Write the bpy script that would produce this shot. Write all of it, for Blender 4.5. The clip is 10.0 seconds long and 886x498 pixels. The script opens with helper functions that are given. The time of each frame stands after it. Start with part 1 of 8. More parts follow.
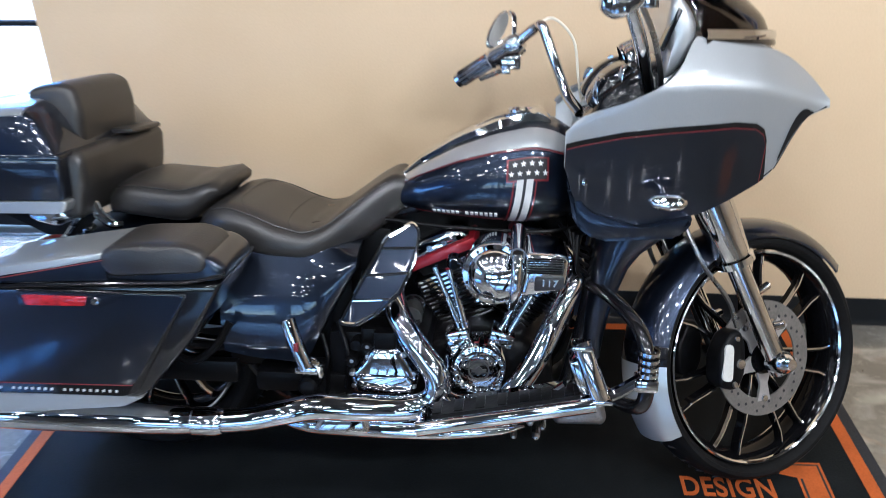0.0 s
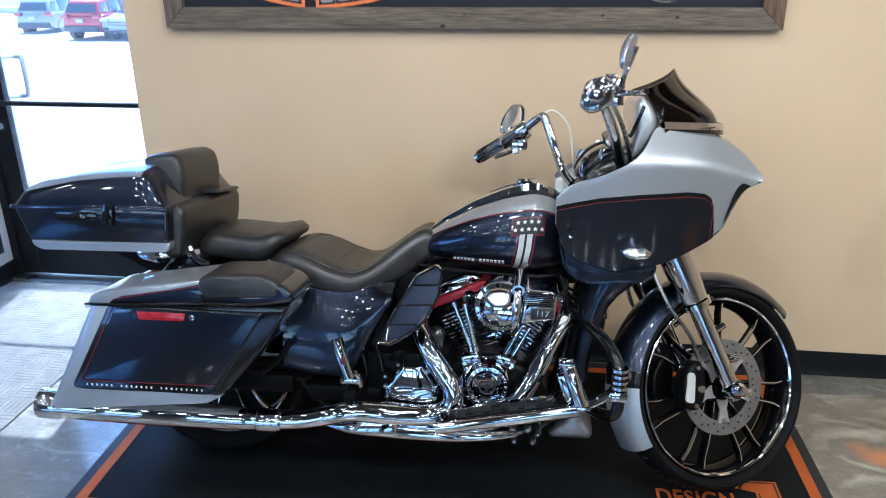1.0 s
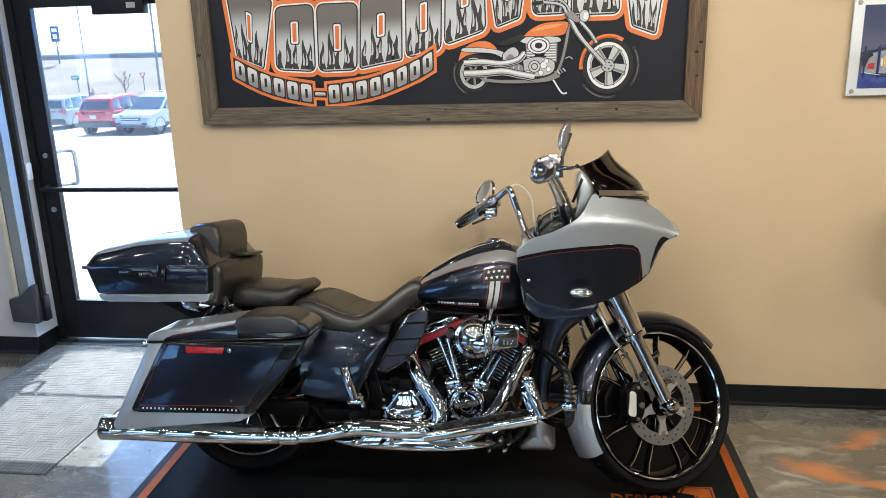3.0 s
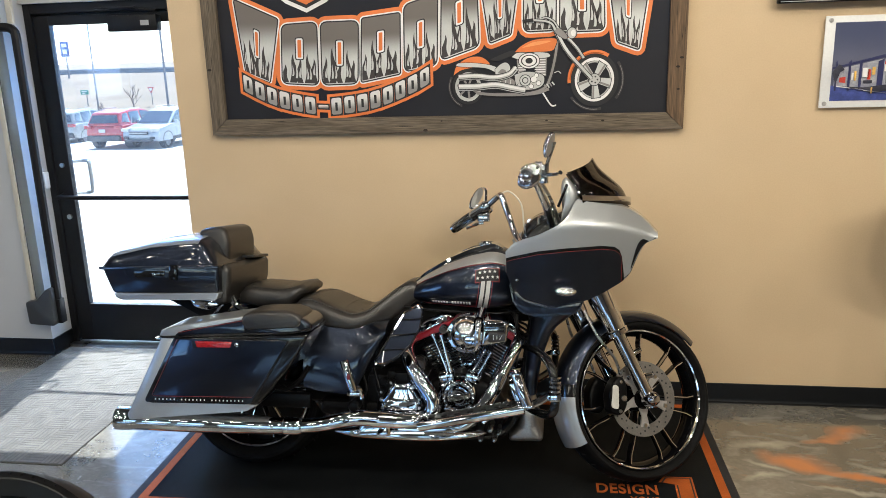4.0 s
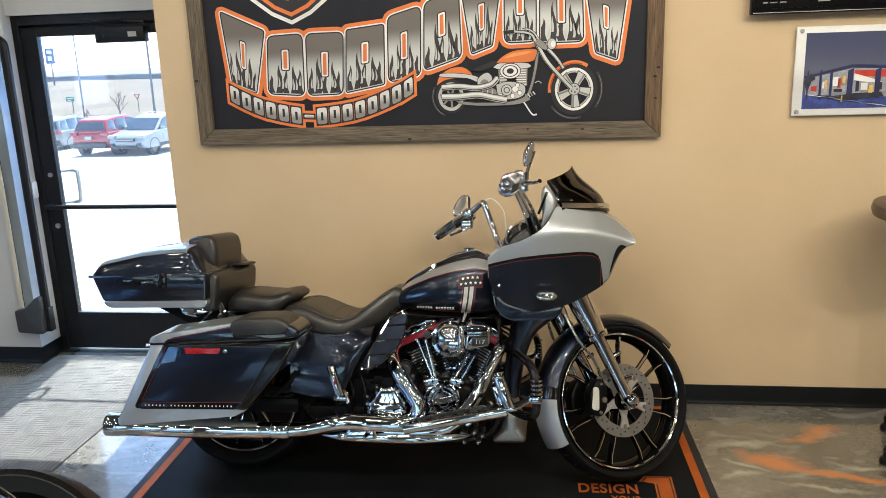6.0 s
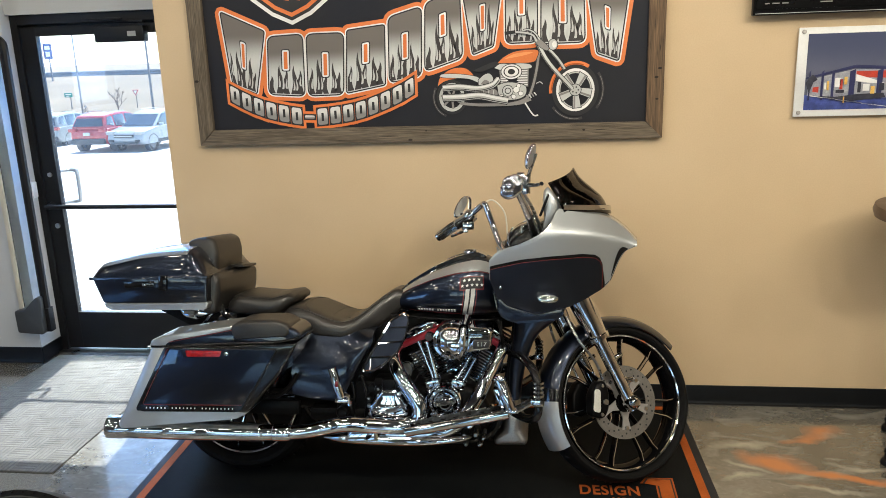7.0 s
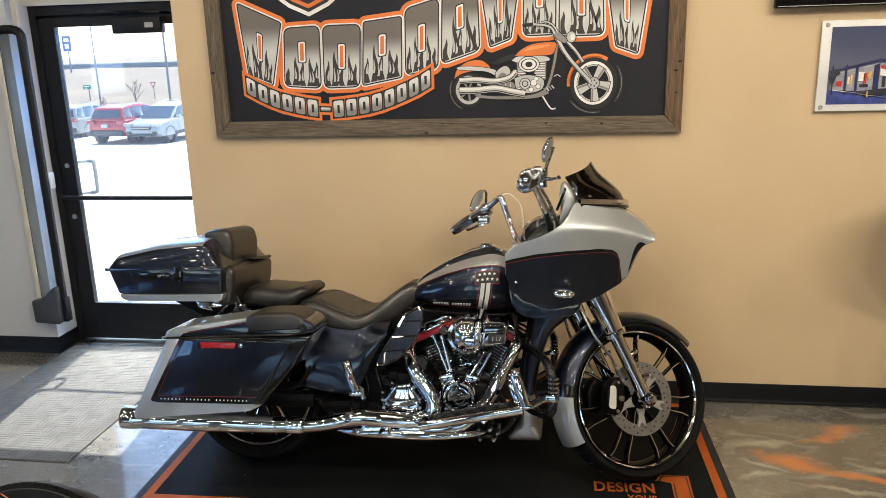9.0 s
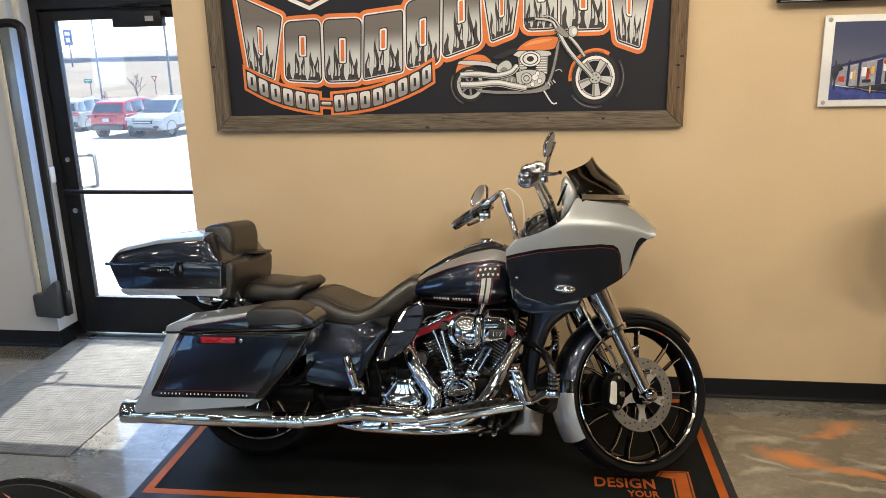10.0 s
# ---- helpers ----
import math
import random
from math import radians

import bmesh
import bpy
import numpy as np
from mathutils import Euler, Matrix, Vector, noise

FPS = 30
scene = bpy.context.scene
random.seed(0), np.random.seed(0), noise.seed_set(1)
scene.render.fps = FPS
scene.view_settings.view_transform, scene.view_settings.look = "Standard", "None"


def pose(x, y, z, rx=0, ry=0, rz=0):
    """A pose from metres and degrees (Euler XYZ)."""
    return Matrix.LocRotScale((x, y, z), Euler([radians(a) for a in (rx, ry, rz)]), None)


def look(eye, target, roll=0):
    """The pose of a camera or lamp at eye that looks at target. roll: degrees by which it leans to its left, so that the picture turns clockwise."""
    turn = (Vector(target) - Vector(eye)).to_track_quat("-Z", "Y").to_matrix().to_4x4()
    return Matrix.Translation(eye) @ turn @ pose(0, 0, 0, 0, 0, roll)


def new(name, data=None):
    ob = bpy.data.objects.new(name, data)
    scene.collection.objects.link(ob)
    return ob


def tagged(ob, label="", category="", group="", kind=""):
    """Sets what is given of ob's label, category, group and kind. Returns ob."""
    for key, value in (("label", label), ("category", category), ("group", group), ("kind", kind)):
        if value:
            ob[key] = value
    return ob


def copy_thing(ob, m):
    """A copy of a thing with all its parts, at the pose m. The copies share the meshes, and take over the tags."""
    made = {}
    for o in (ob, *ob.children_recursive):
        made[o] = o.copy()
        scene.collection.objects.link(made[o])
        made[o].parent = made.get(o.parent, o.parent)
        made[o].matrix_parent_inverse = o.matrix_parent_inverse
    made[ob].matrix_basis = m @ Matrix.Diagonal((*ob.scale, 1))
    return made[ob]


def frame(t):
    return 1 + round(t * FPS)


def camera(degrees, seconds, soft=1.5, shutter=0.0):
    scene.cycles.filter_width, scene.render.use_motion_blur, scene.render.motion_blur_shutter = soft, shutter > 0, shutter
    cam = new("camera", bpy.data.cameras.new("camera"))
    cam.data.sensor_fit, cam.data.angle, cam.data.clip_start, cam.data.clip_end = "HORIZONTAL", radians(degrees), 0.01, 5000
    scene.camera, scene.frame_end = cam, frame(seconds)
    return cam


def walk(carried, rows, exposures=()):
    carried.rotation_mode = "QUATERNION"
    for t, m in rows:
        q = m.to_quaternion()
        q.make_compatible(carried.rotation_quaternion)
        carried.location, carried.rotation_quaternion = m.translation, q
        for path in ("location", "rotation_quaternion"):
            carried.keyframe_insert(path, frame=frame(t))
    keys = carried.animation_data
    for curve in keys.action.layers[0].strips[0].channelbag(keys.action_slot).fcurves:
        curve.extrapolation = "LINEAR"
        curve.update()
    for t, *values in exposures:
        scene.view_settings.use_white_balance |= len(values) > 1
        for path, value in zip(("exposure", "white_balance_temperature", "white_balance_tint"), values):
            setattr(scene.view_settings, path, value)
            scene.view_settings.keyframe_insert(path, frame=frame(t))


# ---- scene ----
cam = camera(59.3, 10.0, soft=0.2, shutter=0.5)
PATH = [
    (0, (0.051, 0.093, 1.566), (-0.133, 1.857, 0.642), -1.2),
    (0.5, (0.089, -0.177, 1.628), (-0.168, 1.636, 0.824), 0.2),
    (1, (0.129, -0.4, 1.681), (-0.131, 1.442, 0.946), -0.6),
    (1.5, (0.213, -0.573, 1.714), (-0.092, 1.299, 1.078), -1.9),
    (2, (0.18, -0.694, 1.732), (-0.122, 1.197, 1.156), -2.1),
    (2.5, (0.218, -0.844, 1.753), (-0.049, 1.059, 1.2), -1.7),
    (4, (0.348, -1.18, 1.761), (0.061, 0.736, 1.267), -1.7),
    (4.5, (0.353, -1.217, 1.764), (0.092, 0.703, 1.27), -1.6),
    (5, (0.369, -1.237, 1.769), (0.113, 0.683, 1.273), -2.0),
    (5.5, (0.379, -1.25, 1.774), (0.12, 0.674, 1.293), -1.9),
    (7, (0.367, -1.237, 1.811), (0.112, 0.684, 1.317), -1.9),
    (7.5, (0.359, -1.234, 1.812), (0.083, 0.683, 1.314), -1.7),
    (8, (0.358, -1.235, 1.811), (0.076, 0.683, 1.319), -1.5),
    (8.5, (0.359, -1.226, 1.808), (0.076, 0.69, 1.309), -1.6),
    (9, (0.361, -1.218, 1.805), (0.069, 0.694, 1.297), -1.7),
    (9.5, (0.363, -1.213, 1.804), (0.064, 0.697, 1.29), -1.7),
    (10, (0.362, -1.211, 1.804), (0.067, 0.698, 1.283), -1.6),
]
EXPOSURES = [(0.0, 2.18, 4950, 10), (0.5, 1.94, 4920, 9), (1.0, 1.84, 4900, 8), (2.0, 1.64, 5350, 6), (2.5, 1.62, 5540, 5), (4.0, 1.55, 6030, 7), (5.5, 1.55, 6140, 6), (7.5, 1.55, 6190, 5), (9.0, 1.52, 6480, 8), (10.0, 1.52, 6550, 9)]
walk(cam, [(t, look(eye, target, roll)) for t, eye, target, roll in PATH], EXPOSURES)

# ---- daylight: a clear sky and one sun, high behind the door wall ----
SUN_WAY = Vector((0.09, -0.735, -1.0)).normalized()
world = bpy.data.worlds.new("sky")
scene.world = world
world.use_nodes = True
wn = world.node_tree
sky = wn.nodes.new("ShaderNodeTexSky")
sky.sky_type, sky.sun_disc = "NISHITA", False
sky.dust_density, sky.ozone_density, sky.altitude = 0.25, 2.0, 200.0
sky.sun_elevation = math.asin(-SUN_WAY.z)
sky.sun_rotation = math.atan2(-SUN_WAY.x, -SUN_WAY.y)
wn.links.new(sky.outputs["Color"], wn.nodes["Background"].inputs["Color"])
wn.nodes["Background"].inputs["Strength"].default_value = 0.15
sun = new("sun", bpy.data.lights.new("sun", "SUN"))
sun.data.energy, sun.data.angle, sun.data.color = 5.0, radians(0.5), (0.98, 0.98, 1.0)
sun.matrix_world = look((0, 20, 30), Vector((0, 20, 30)) + SUN_WAY)

LAMP_WATTS, LAMP_COLOUR = {1.25: 2.0, 0.4: 4.15, -1.0: 2.35, -2.4: 2.04, -3.8: 0.95, -5.4: 0.95}, (1.0, 0.87, 0.70)
LAMP_RNG = random.Random(11)
LAMPS = [(x + LAMP_RNG.uniform(-0.22, 0.22), y + (LAMP_RNG.uniform(-0.4, 0.4) if y < 0 else 0.0), y) for y in LAMP_WATTS for x in ((-3.6, -2.5, -1.5, -0.5, 0.5, 1.5, 2.5, 3.6) if y > 0 else (-3.6, -2.88, -2.16, -1.44, -0.72, 0.0, 0.72, 1.44, 2.16, 2.88, 3.6))]
CEIL = 3.3
WASH = [(-2.5, 0.35), (-1.5, 0.55), (-0.5, 0.95), (0.5, 1.0), (1.3, 0.92), (2.0, 0.50), (3.6, 0.30)]

# added area lamps for sky light: outside above the door, in the west windows
SKY_BLUE = (0.10, 0.37, 1.0)
for eye, target, sx, sy, watts in (((-2.2, 3.75, 2.40), (-1.65, 1.5, 0.0), 0.9, 0.8, 30.0), ((-6.12, -2.0, 1.9), (0.0, -2.0, 1.4), 3.2, 1.2, 13.0)):
    lamp = new("window_light", bpy.data.lights.new("window_light", "AREA"))
    lamp.data.shape, lamp.data.size, lamp.data.size_y, lamp.data.energy, lamp.data.color = "RECTANGLE", sx, sy, watts, SKY_BLUE
    lamp.matrix_world = look(eye, target)

# ---- materials ----
def material(name, base, rough=0.5, metal=0.0, other=None, scale=8.0, amount=0.5, bump=0.0, bump_scale=120.0,
             coat=0.0, grain=0.12, grain_scale=150.0, stretch=(1, 1, 1), spec=0.5, rough_var=0.08):
    """Two scales of variation in colour, a varied roughness and a fine relief."""
    m = bpy.data.materials.new(name)
    m.use_nodes = True
    nt = m.node_tree
    N, K = nt.nodes, nt.links
    b = N["Principled BSDF"]
    b.inputs["Metallic"].default_value = metal
    b.inputs["Coat Weight"].default_value = coat
    b.inputs["Coat Roughness"].default_value = 0.03
    b.inputs["Specular IOR Level"].default_value = spec
    tc = N.new("ShaderNodeTexCoord")
    mp = N.new("ShaderNodeMapping")
    mp.inputs["Scale"].default_value = stretch
    K.new(tc.outputs["Object"], mp.inputs["Vector"])
    n1, n2 = N.new("ShaderNodeTexNoise"), N.new("ShaderNodeTexNoise")
    n1.inputs["Scale"].default_value, n1.inputs["Detail"].default_value = scale, 5
    n2.inputs["Scale"].default_value, n2.inputs["Detail"].default_value = grain_scale, 2
    K.new(mp.outputs["Vector"], n1.inputs["Vector"])
    K.new(mp.outputs["Vector"], n2.inputs["Vector"])
    other = other or tuple(c * 0.82 for c in base)
    ramp = N.new("ShaderNodeMapRange")
    ramp.inputs["From Min"].default_value, ramp.inputs["From Max"].default_value = 0.5 - 0.3 * amount, 0.5 + 0.3 * amount + 0.02
    K.new(n1.outputs["Fac"], ramp.inputs["Value"])
    mix = N.new("ShaderNodeMix")
    mix.data_type = "RGBA"
    mix.inputs["A"].default_value, mix.inputs["B"].default_value = (*base, 1), (*other, 1)
    K.new(ramp.outputs["Result"], mix.inputs["Factor"])
    mul = N.new("ShaderNodeMix")
    mul.data_type, mul.blend_type = "RGBA", "MULTIPLY"
    gr = N.new("ShaderNodeMapRange")
    gr.inputs["From Min"].default_value, gr.inputs["From Max"].default_value = 0.3, 0.7
    gr.inputs["To Min"].default_value, gr.inputs["To Max"].default_value = 1 - grain, 1.0
    K.new(n2.outputs["Fac"], gr.inputs["Value"])
    mul.inputs["Factor"].default_value = 1.0
    K.new(mix.outputs["Result"], mul.inputs["A"])
    K.new(gr.outputs["Result"], mul.inputs["B"])
    K.new(mul.outputs["Result"], b.inputs["Base Color"])
    rr = N.new("ShaderNodeMapRange")
    rr.inputs["To Min"].default_value, rr.inputs["To Max"].default_value = max(0.0, rough - rough_var), rough + rough_var
    K.new(n1.outputs["Fac"], rr.inputs["Value"])
    K.new(rr.outputs["Result"], b.inputs["Roughness"])
    if bump:
        nb = N.new("ShaderNodeTexNoise")
        nb.inputs["Scale"].default_value, nb.inputs["Detail"].default_value = bump_scale, 3
        K.new(mp.outputs["Vector"], nb.inputs["Vector"])
        bp = N.new("ShaderNodeBump")
        bp.inputs["Strength"].default_value, bp.inputs["Distance"].default_value = bump, 0.004
        K.new(nb.outputs["Fac"], bp.inputs["Height"])
        K.new(bp.outputs["Normal"], b.inputs["Normal"])
    return m


def glass(name, tint=(1, 1, 1), rough=0.0, ior=1.45):
    m = bpy.data.materials.new(name)
    m.use_nodes = True
    b = m.node_tree.nodes["Principled BSDF"]
    b.inputs["Base Color"].default_value = (*tint, 1)
    b.inputs["Transmission Weight"].default_value = 1.0
    b.inputs["Roughness"].default_value, b.inputs["IOR"].default_value = rough, ior
    return m


def veiled(m, share):
    """A translucent share, varied by noise, puts a veil of glare into the pane."""
    N, K = m.node_tree.nodes, m.node_tree.links
    tr = N.new("ShaderNodeBsdfTranslucent")
    tr.inputs["Color"].default_value = (0.95, 0.97, 1.0, 1)
    n = N.new("ShaderNodeTexNoise")
    n.inputs["Scale"].default_value, n.inputs["Detail"].default_value = 2.2, 4
    r = N.new("ShaderNodeMapRange")
    r.inputs["From Min"].default_value, r.inputs["From Max"].default_value = 0.3, 0.7
    r.inputs["To Min"].default_value, r.inputs["To Max"].default_value = share * 0.7, share * 1.3
    K.new(n.outputs["Fac"], r.inputs["Value"])
    mix = N.new("ShaderNodeMixShader")
    K.new(r.outputs["Result"], mix.inputs["Fac"])
    K.new(N["Principled BSDF"].outputs["BSDF"], mix.inputs[1])
    K.new(tr.outputs["BSDF"], mix.inputs[2])
    K.new(mix.outputs["Shader"], N["Material Output"].inputs["Surface"])
    return m


def glowing(name, colour, strength):
    m = bpy.data.materials.new(name)
    m.use_nodes = True
    b = m.node_tree.nodes["Principled BSDF"]
    b.inputs["Base Color"].default_value = (*colour, 1)
    b.inputs["Emission Color"].default_value = (*colour, 1)
    b.inputs["Emission Strength"].default_value = strength
    return m


STAINS = [(1.38, 2.02, -12, 0.20, 0.110), (1.64, 1.91, -16, 0.36, 0.045), (1.67, 2.29, 30, 0.16, 0.100), (1.58, 2.22, 5, 0.15, 0.050), (-3.05, 2.2, 30, 0.5, 0.16), (-3.4, 2.7, 0, 0.5, 0.14), (3.2, 1.2, 20, 0.5, 0.2), (1.9, 0.6, -30, 0.4, 0.15)]


def stained_concrete():
    """Polished concrete, grey-brown, with pale swirls and rust-orange acid stains."""
    m = material("stained_concrete", (0.200, 0.186, 0.152), 0.20, spec=0.6, other=(0.084, 0.078, 0.064), scale=2.1, amount=0.7, bump=0.008, bump_scale=30, grain=0.18, grain_scale=45, coat=1.0)
    m.node_tree.nodes["Principled BSDF"].inputs["Coat IOR"].default_value = 1.75
    m.node_tree.nodes["Principled BSDF"].inputs["Coat Roughness"].default_value = 0.10
    nt = m.node_tree
    N, K = nt.nodes, nt.links
    b = N["Principled BSDF"]
    old = b.inputs["Base Color"].links[0].from_socket
    tc = N.new("ShaderNodeTexCoord")

    def swirl(scale, lo, hi, offset, dist):
        mp = N.new("ShaderNodeMapping")
        mp.inputs["Location"].default_value = offset
        mp.inputs["Scale"].default_value = (0.8, 1.6, 1)
        K.new(tc.outputs["Object"], mp.inputs["Vector"])
        n = N.new("ShaderNodeTexNoise")
        n.inputs["Scale"].default_value, n.inputs["Detail"].default_value, n.inputs["Distortion"].default_value = scale, 6, dist
        K.new(mp.outputs["Vector"], n.inputs["Vector"])
        r = N.new("ShaderNodeMapRange")
        r.inputs["From Min"].default_value, r.inputs["From Max"].default_value = lo, hi
        K.new(n.outputs["Fac"], r.inputs["Value"])
        return r.outputs["Result"]

    def over(below, colour, fac):
        x = N.new("ShaderNodeMix")
        x.data_type = "RGBA"
        K.new(fac, x.inputs["Factor"])
        K.new(below, x.inputs["A"])
        x.inputs["B"].default_value = (*colour, 1)
        return x.outputs["Result"]
    c = over(old, (0.090, 0.084, 0.070), swirl(1.9, 0.52, 0.84, (7.3, 2.0, 0), 3.0))
    c = over(c, (0.27, 0.258, 0.22), swirl(2.6, 0.55, 0.80, (3.1, 1.0, 0), 2.6))
    c = over(c, (0.27, 0.262, 0.225), swirl(6.5, 0.58, 0.86, (1.7, 4.0, 0), 4.0))
    c = over(c, (0.27, 0.150, 0.075), swirl(2.2, 0.63, 0.90, (5.2, 6.1, 0), 2.4))

    def stain(x, y, turn, sx, sy, lo, hi):
        """A stain round a place on the floor, its outline broken up by noise."""
        wob = N.new("ShaderNodeTexNoise")
        wob.inputs["Scale"].default_value, wob.inputs["Detail"].default_value = 4.5, 6
        K.new(tc.outputs["Object"], wob.inputs["Vector"])
        off = N.new("ShaderNodeVectorMath")
        off.operation = "MULTIPLY_ADD"
        K.new(wob.outputs["Color"], off.inputs[0])
        off.inputs[1].default_value = (0.22, 0.22, 0.0)
        K.new(tc.outputs["Object"], off.inputs[2])
        mp = N.new("ShaderNodeMapping")
        mp.vector_type = "TEXTURE"
        mp.inputs["Location"].default_value = (x + 0.11, y + 0.11, 0)
        mp.inputs["Rotation"].default_value = (0, 0, radians(turn))
        mp.inputs["Scale"].default_value = (sx, sy, 1)
        K.new(off.outputs["Vector"], mp.inputs["Vector"])
        g = N.new("ShaderNodeTexGradient")
        g.gradient_type = "SPHERICAL"
        K.new(mp.outputs["Vector"], g.inputs["Vector"])
        r = N.new("ShaderNodeMapRange")
        r.inputs["From Min"].default_value, r.inputs["From Max"].default_value = lo, hi
        K.new(g.outputs["Fac"], r.inputs["Value"])
        return r.outputs["Result"]
    ORANGE = (0.50, 0.17, 0.045)
    for px, py, turn, rx, ry in ((1.30, 2.16, 12, 0.26, 0.050), (1.25, 1.95, -22, 0.16, 0.035), (1.22, 1.86, 18, 0.15, 0.030), (1.73, 2.00, -12, 0.20, 0.040), (1.55, 1.80, -8, 0.25, 0.025)):
        c = over(c, (0.40, 0.385, 0.31), stain(px, py, turn, rx, ry, 0.22, 1.15))
    for sx, sy, turn, rx, ry in STAINS:
        c = over(c, ORANGE, stain(sx, sy, turn, rx, ry, 0.10, 0.75 if sy < 2.1 else 1.1))
    K.new(c, b.inputs["Base Color"])
    return m


def weathered_wood(name="weathered_wood", base=(0.215, 0.170, 0.118), other=(0.105, 0.080, 0.054)):
    m = material(name, base, 0.8, other=other, scale=3.5, amount=0.9, bump=0.7, bump_scale=16, grain=0.6, grain_scale=16, stretch=(0.8, 16, 16))
    return m


M = {}
M["wall"] = material("tan_wall_paint", (0.61, 0.465, 0.292), 0.75, other=(0.53, 0.395, 0.24), scale=1.6, amount=0.9, bump=0.12, bump_scale=260, grain=0.05)
M["grey_wall"] = material("grey_wall_paint", (0.52, 0.53, 0.53), 0.7, scale=1.0, other=(0.47, 0.48, 0.48), bump=0.1, bump_scale=260, grain=0.04)
M["ceiling"] = material("ceiling_paint", (0.5, 0.48, 0.45), 0.9, scale=2, grain=0.05)
M["dark_ceiling"] = material("dark_ceiling_paint", (0.07, 0.068, 0.066), 0.9, scale=2, grain=0.05)
M["dark_wall"] = material("dark_wall_paint", (0.22, 0.21, 0.20), 0.8, scale=1.5, grain=0.06)
M["floor"] = stained_concrete()
M["base"] = material("black_vinyl_base", (0.0062, 0.0072, 0.0085), 0.34, spec=0.3, scale=4, grain=0.2, bump=0.03)
M["black_metal"] = material("black_anodised", (0.006, 0.006, 0.007), 0.45, spec=0.3, scale=6, grain=0.15)
M["steel"] = material("brushed_steel", (0.55, 0.55, 0.54), 0.3, metal=1.0, scale=6, grain=0.15)
M["glass"] = glass("clear_glass", (0.96, 0.98, 0.97))
# the glare of the bright outdoors is mixed into the door pane itself
M["door_glass"] = veiled(glass("veiled_door_glass", (0.96, 0.98, 0.97)), 0.012)
M["wood"] = weathered_wood()
M["warm_wood"] = weathered_wood("warm_weathered_wood", (0.24, 0.150, 0.078), (0.115, 0.072, 0.042))
M["sign"] = material("dark_sign_board", (0.0105, 0.0115, 0.0185), 0.55, spec=0.25, scale=3, grain=0.1, other=(0.016, 0.016, 0.02))
M["knot"] = material("dark_knot", (0.022, 0.015, 0.010), 0.9, scale=30)
M["orange"] = material("orange_ink", (0.72, 0.19, 0.04), 0.55, scale=6, grain=0.08, other=(0.62, 0.16, 0.03))
M["white_ink"] = material("white_ink", (0.80, 0.79, 0.77), 0.6, scale=6, grain=0.06)
M["grey_ink"] = material("warm_grey_ink", (0.25, 0.235, 0.225), 0.6, scale=5, grain=0.08)
M["pale_ink"] = material("pale_grey_ink", (0.50, 0.50, 0.48), 0.6, scale=5, grain=0.08)
M["dark_ink"] = material("dark_grey_ink", (0.034, 0.031, 0.033), 0.6, scale=5, grain=0.08)
M["black_ink"] = material("black_ink", (0.012, 0.012, 0.014), 0.6, scale=5, grain=0.08)
M["rubber_mat"] = material("black_rubber_mat", (0.0058, 0.0070, 0.0078), 0.6, spec=0.06, scale=5, amount=0.8, other=(0.0105, 0.0120, 0.0128), bump=0.25, bump_scale=220, grain=0.25)
M["mat_rim"] = material("lit_rubber_rim", (0.026, 0.027, 0.030), 0.65, spec=0.25, other=(0.017, 0.018, 0.020), scale=6, amount=0.8, bump=0.2, bump_scale=220, grain=0.25)
M["mat_orange"] = material("worn_orange_print", (0.46, 0.105, 0.018), 0.7, spec=0.15, other=(0.33, 0.080, 0.016), scale=9, amount=0.9, bump=0.15, bump_scale=200, grain=0.2)
M["rug"] = material("grey_carpet", (0.142, 0.132, 0.106), 0.95, other=(0.080, 0.075, 0.062), scale=14, amount=1.0, bump=0.6, bump_scale=420, grain=0.35, grain_scale=320)
M["rug_back"] = material("shaded_carpet_ground", (0.088, 0.085, 0.077), 0.95, scale=6, bump=0.6, bump_scale=420, grain=0.35, grain_scale=320)
# the motorcycle
M["slate"] = material("slate_blue_metallic", (0.0225, 0.0305, 0.0515), 0.30, metal=0.9, other=(0.0185, 0.0250, 0.0425), scale=5, coat=1.0, grain=0.3, grain_scale=900, rough_var=0.04)
M["silver"] = material("silver_metallic", (0.44, 0.46, 0.47), 0.44, metal=0.7, other=(0.415, 0.435, 0.445), scale=4, coat=1.0, grain=0.12, grain_scale=900, rough_var=0.03)
M["silver"].node_tree.nodes["Principled BSDF"].inputs["Coat Roughness"].default_value = 0.03
M["gloss_black"] = material("gloss_black", (0.005, 0.005, 0.006), 0.14, spec=0.35, scale=5, coat=0.4, grain=0.1, rough_var=0.04)
M["wheel_black"] = material("gloss_black_alloy", (0.003, 0.003, 0.0035), 0.10, spec=0.16, scale=6, grain=0.1, rough_var=0.04)
M["satin_black"] = material("satin_black", (0.0030, 0.0030, 0.0034), 0.40, spec=0.11, scale=9, grain=0.2, bump=0.08)
M["chrome"] = material("chrome", (0.71, 0.725, 0.75), 0.022, metal=1.0, other=(0.64, 0.655, 0.68), scale=12, grain=0.05, rough_var=0.012)
M["dull_chrome"] = material("satin_metal", (0.50, 0.49, 0.47), 0.28, metal=1.0, scale=10, grain=0.15)
M["polished"] = material("polished_edge", (0.90, 0.90, 0.91), 0.09, metal=1.0, scale=12, grain=0.05)
M["fork_metal"] = material("polished_alloy", (0.86, 0.865, 0.88), 0.035, metal=1.0, rough_var=0.015, scale=12, grain=0.08)
M["satin_grey"] = material("satin_grey_metal", (0.42, 0.40, 0.38), 0.45, metal=0.6, scale=10, grain=0.1)
M["pale_insert"] = material("pale_silver_insert", (0.66, 0.66, 0.62), 0.4, metal=0.2, scale=8, grain=0.1)
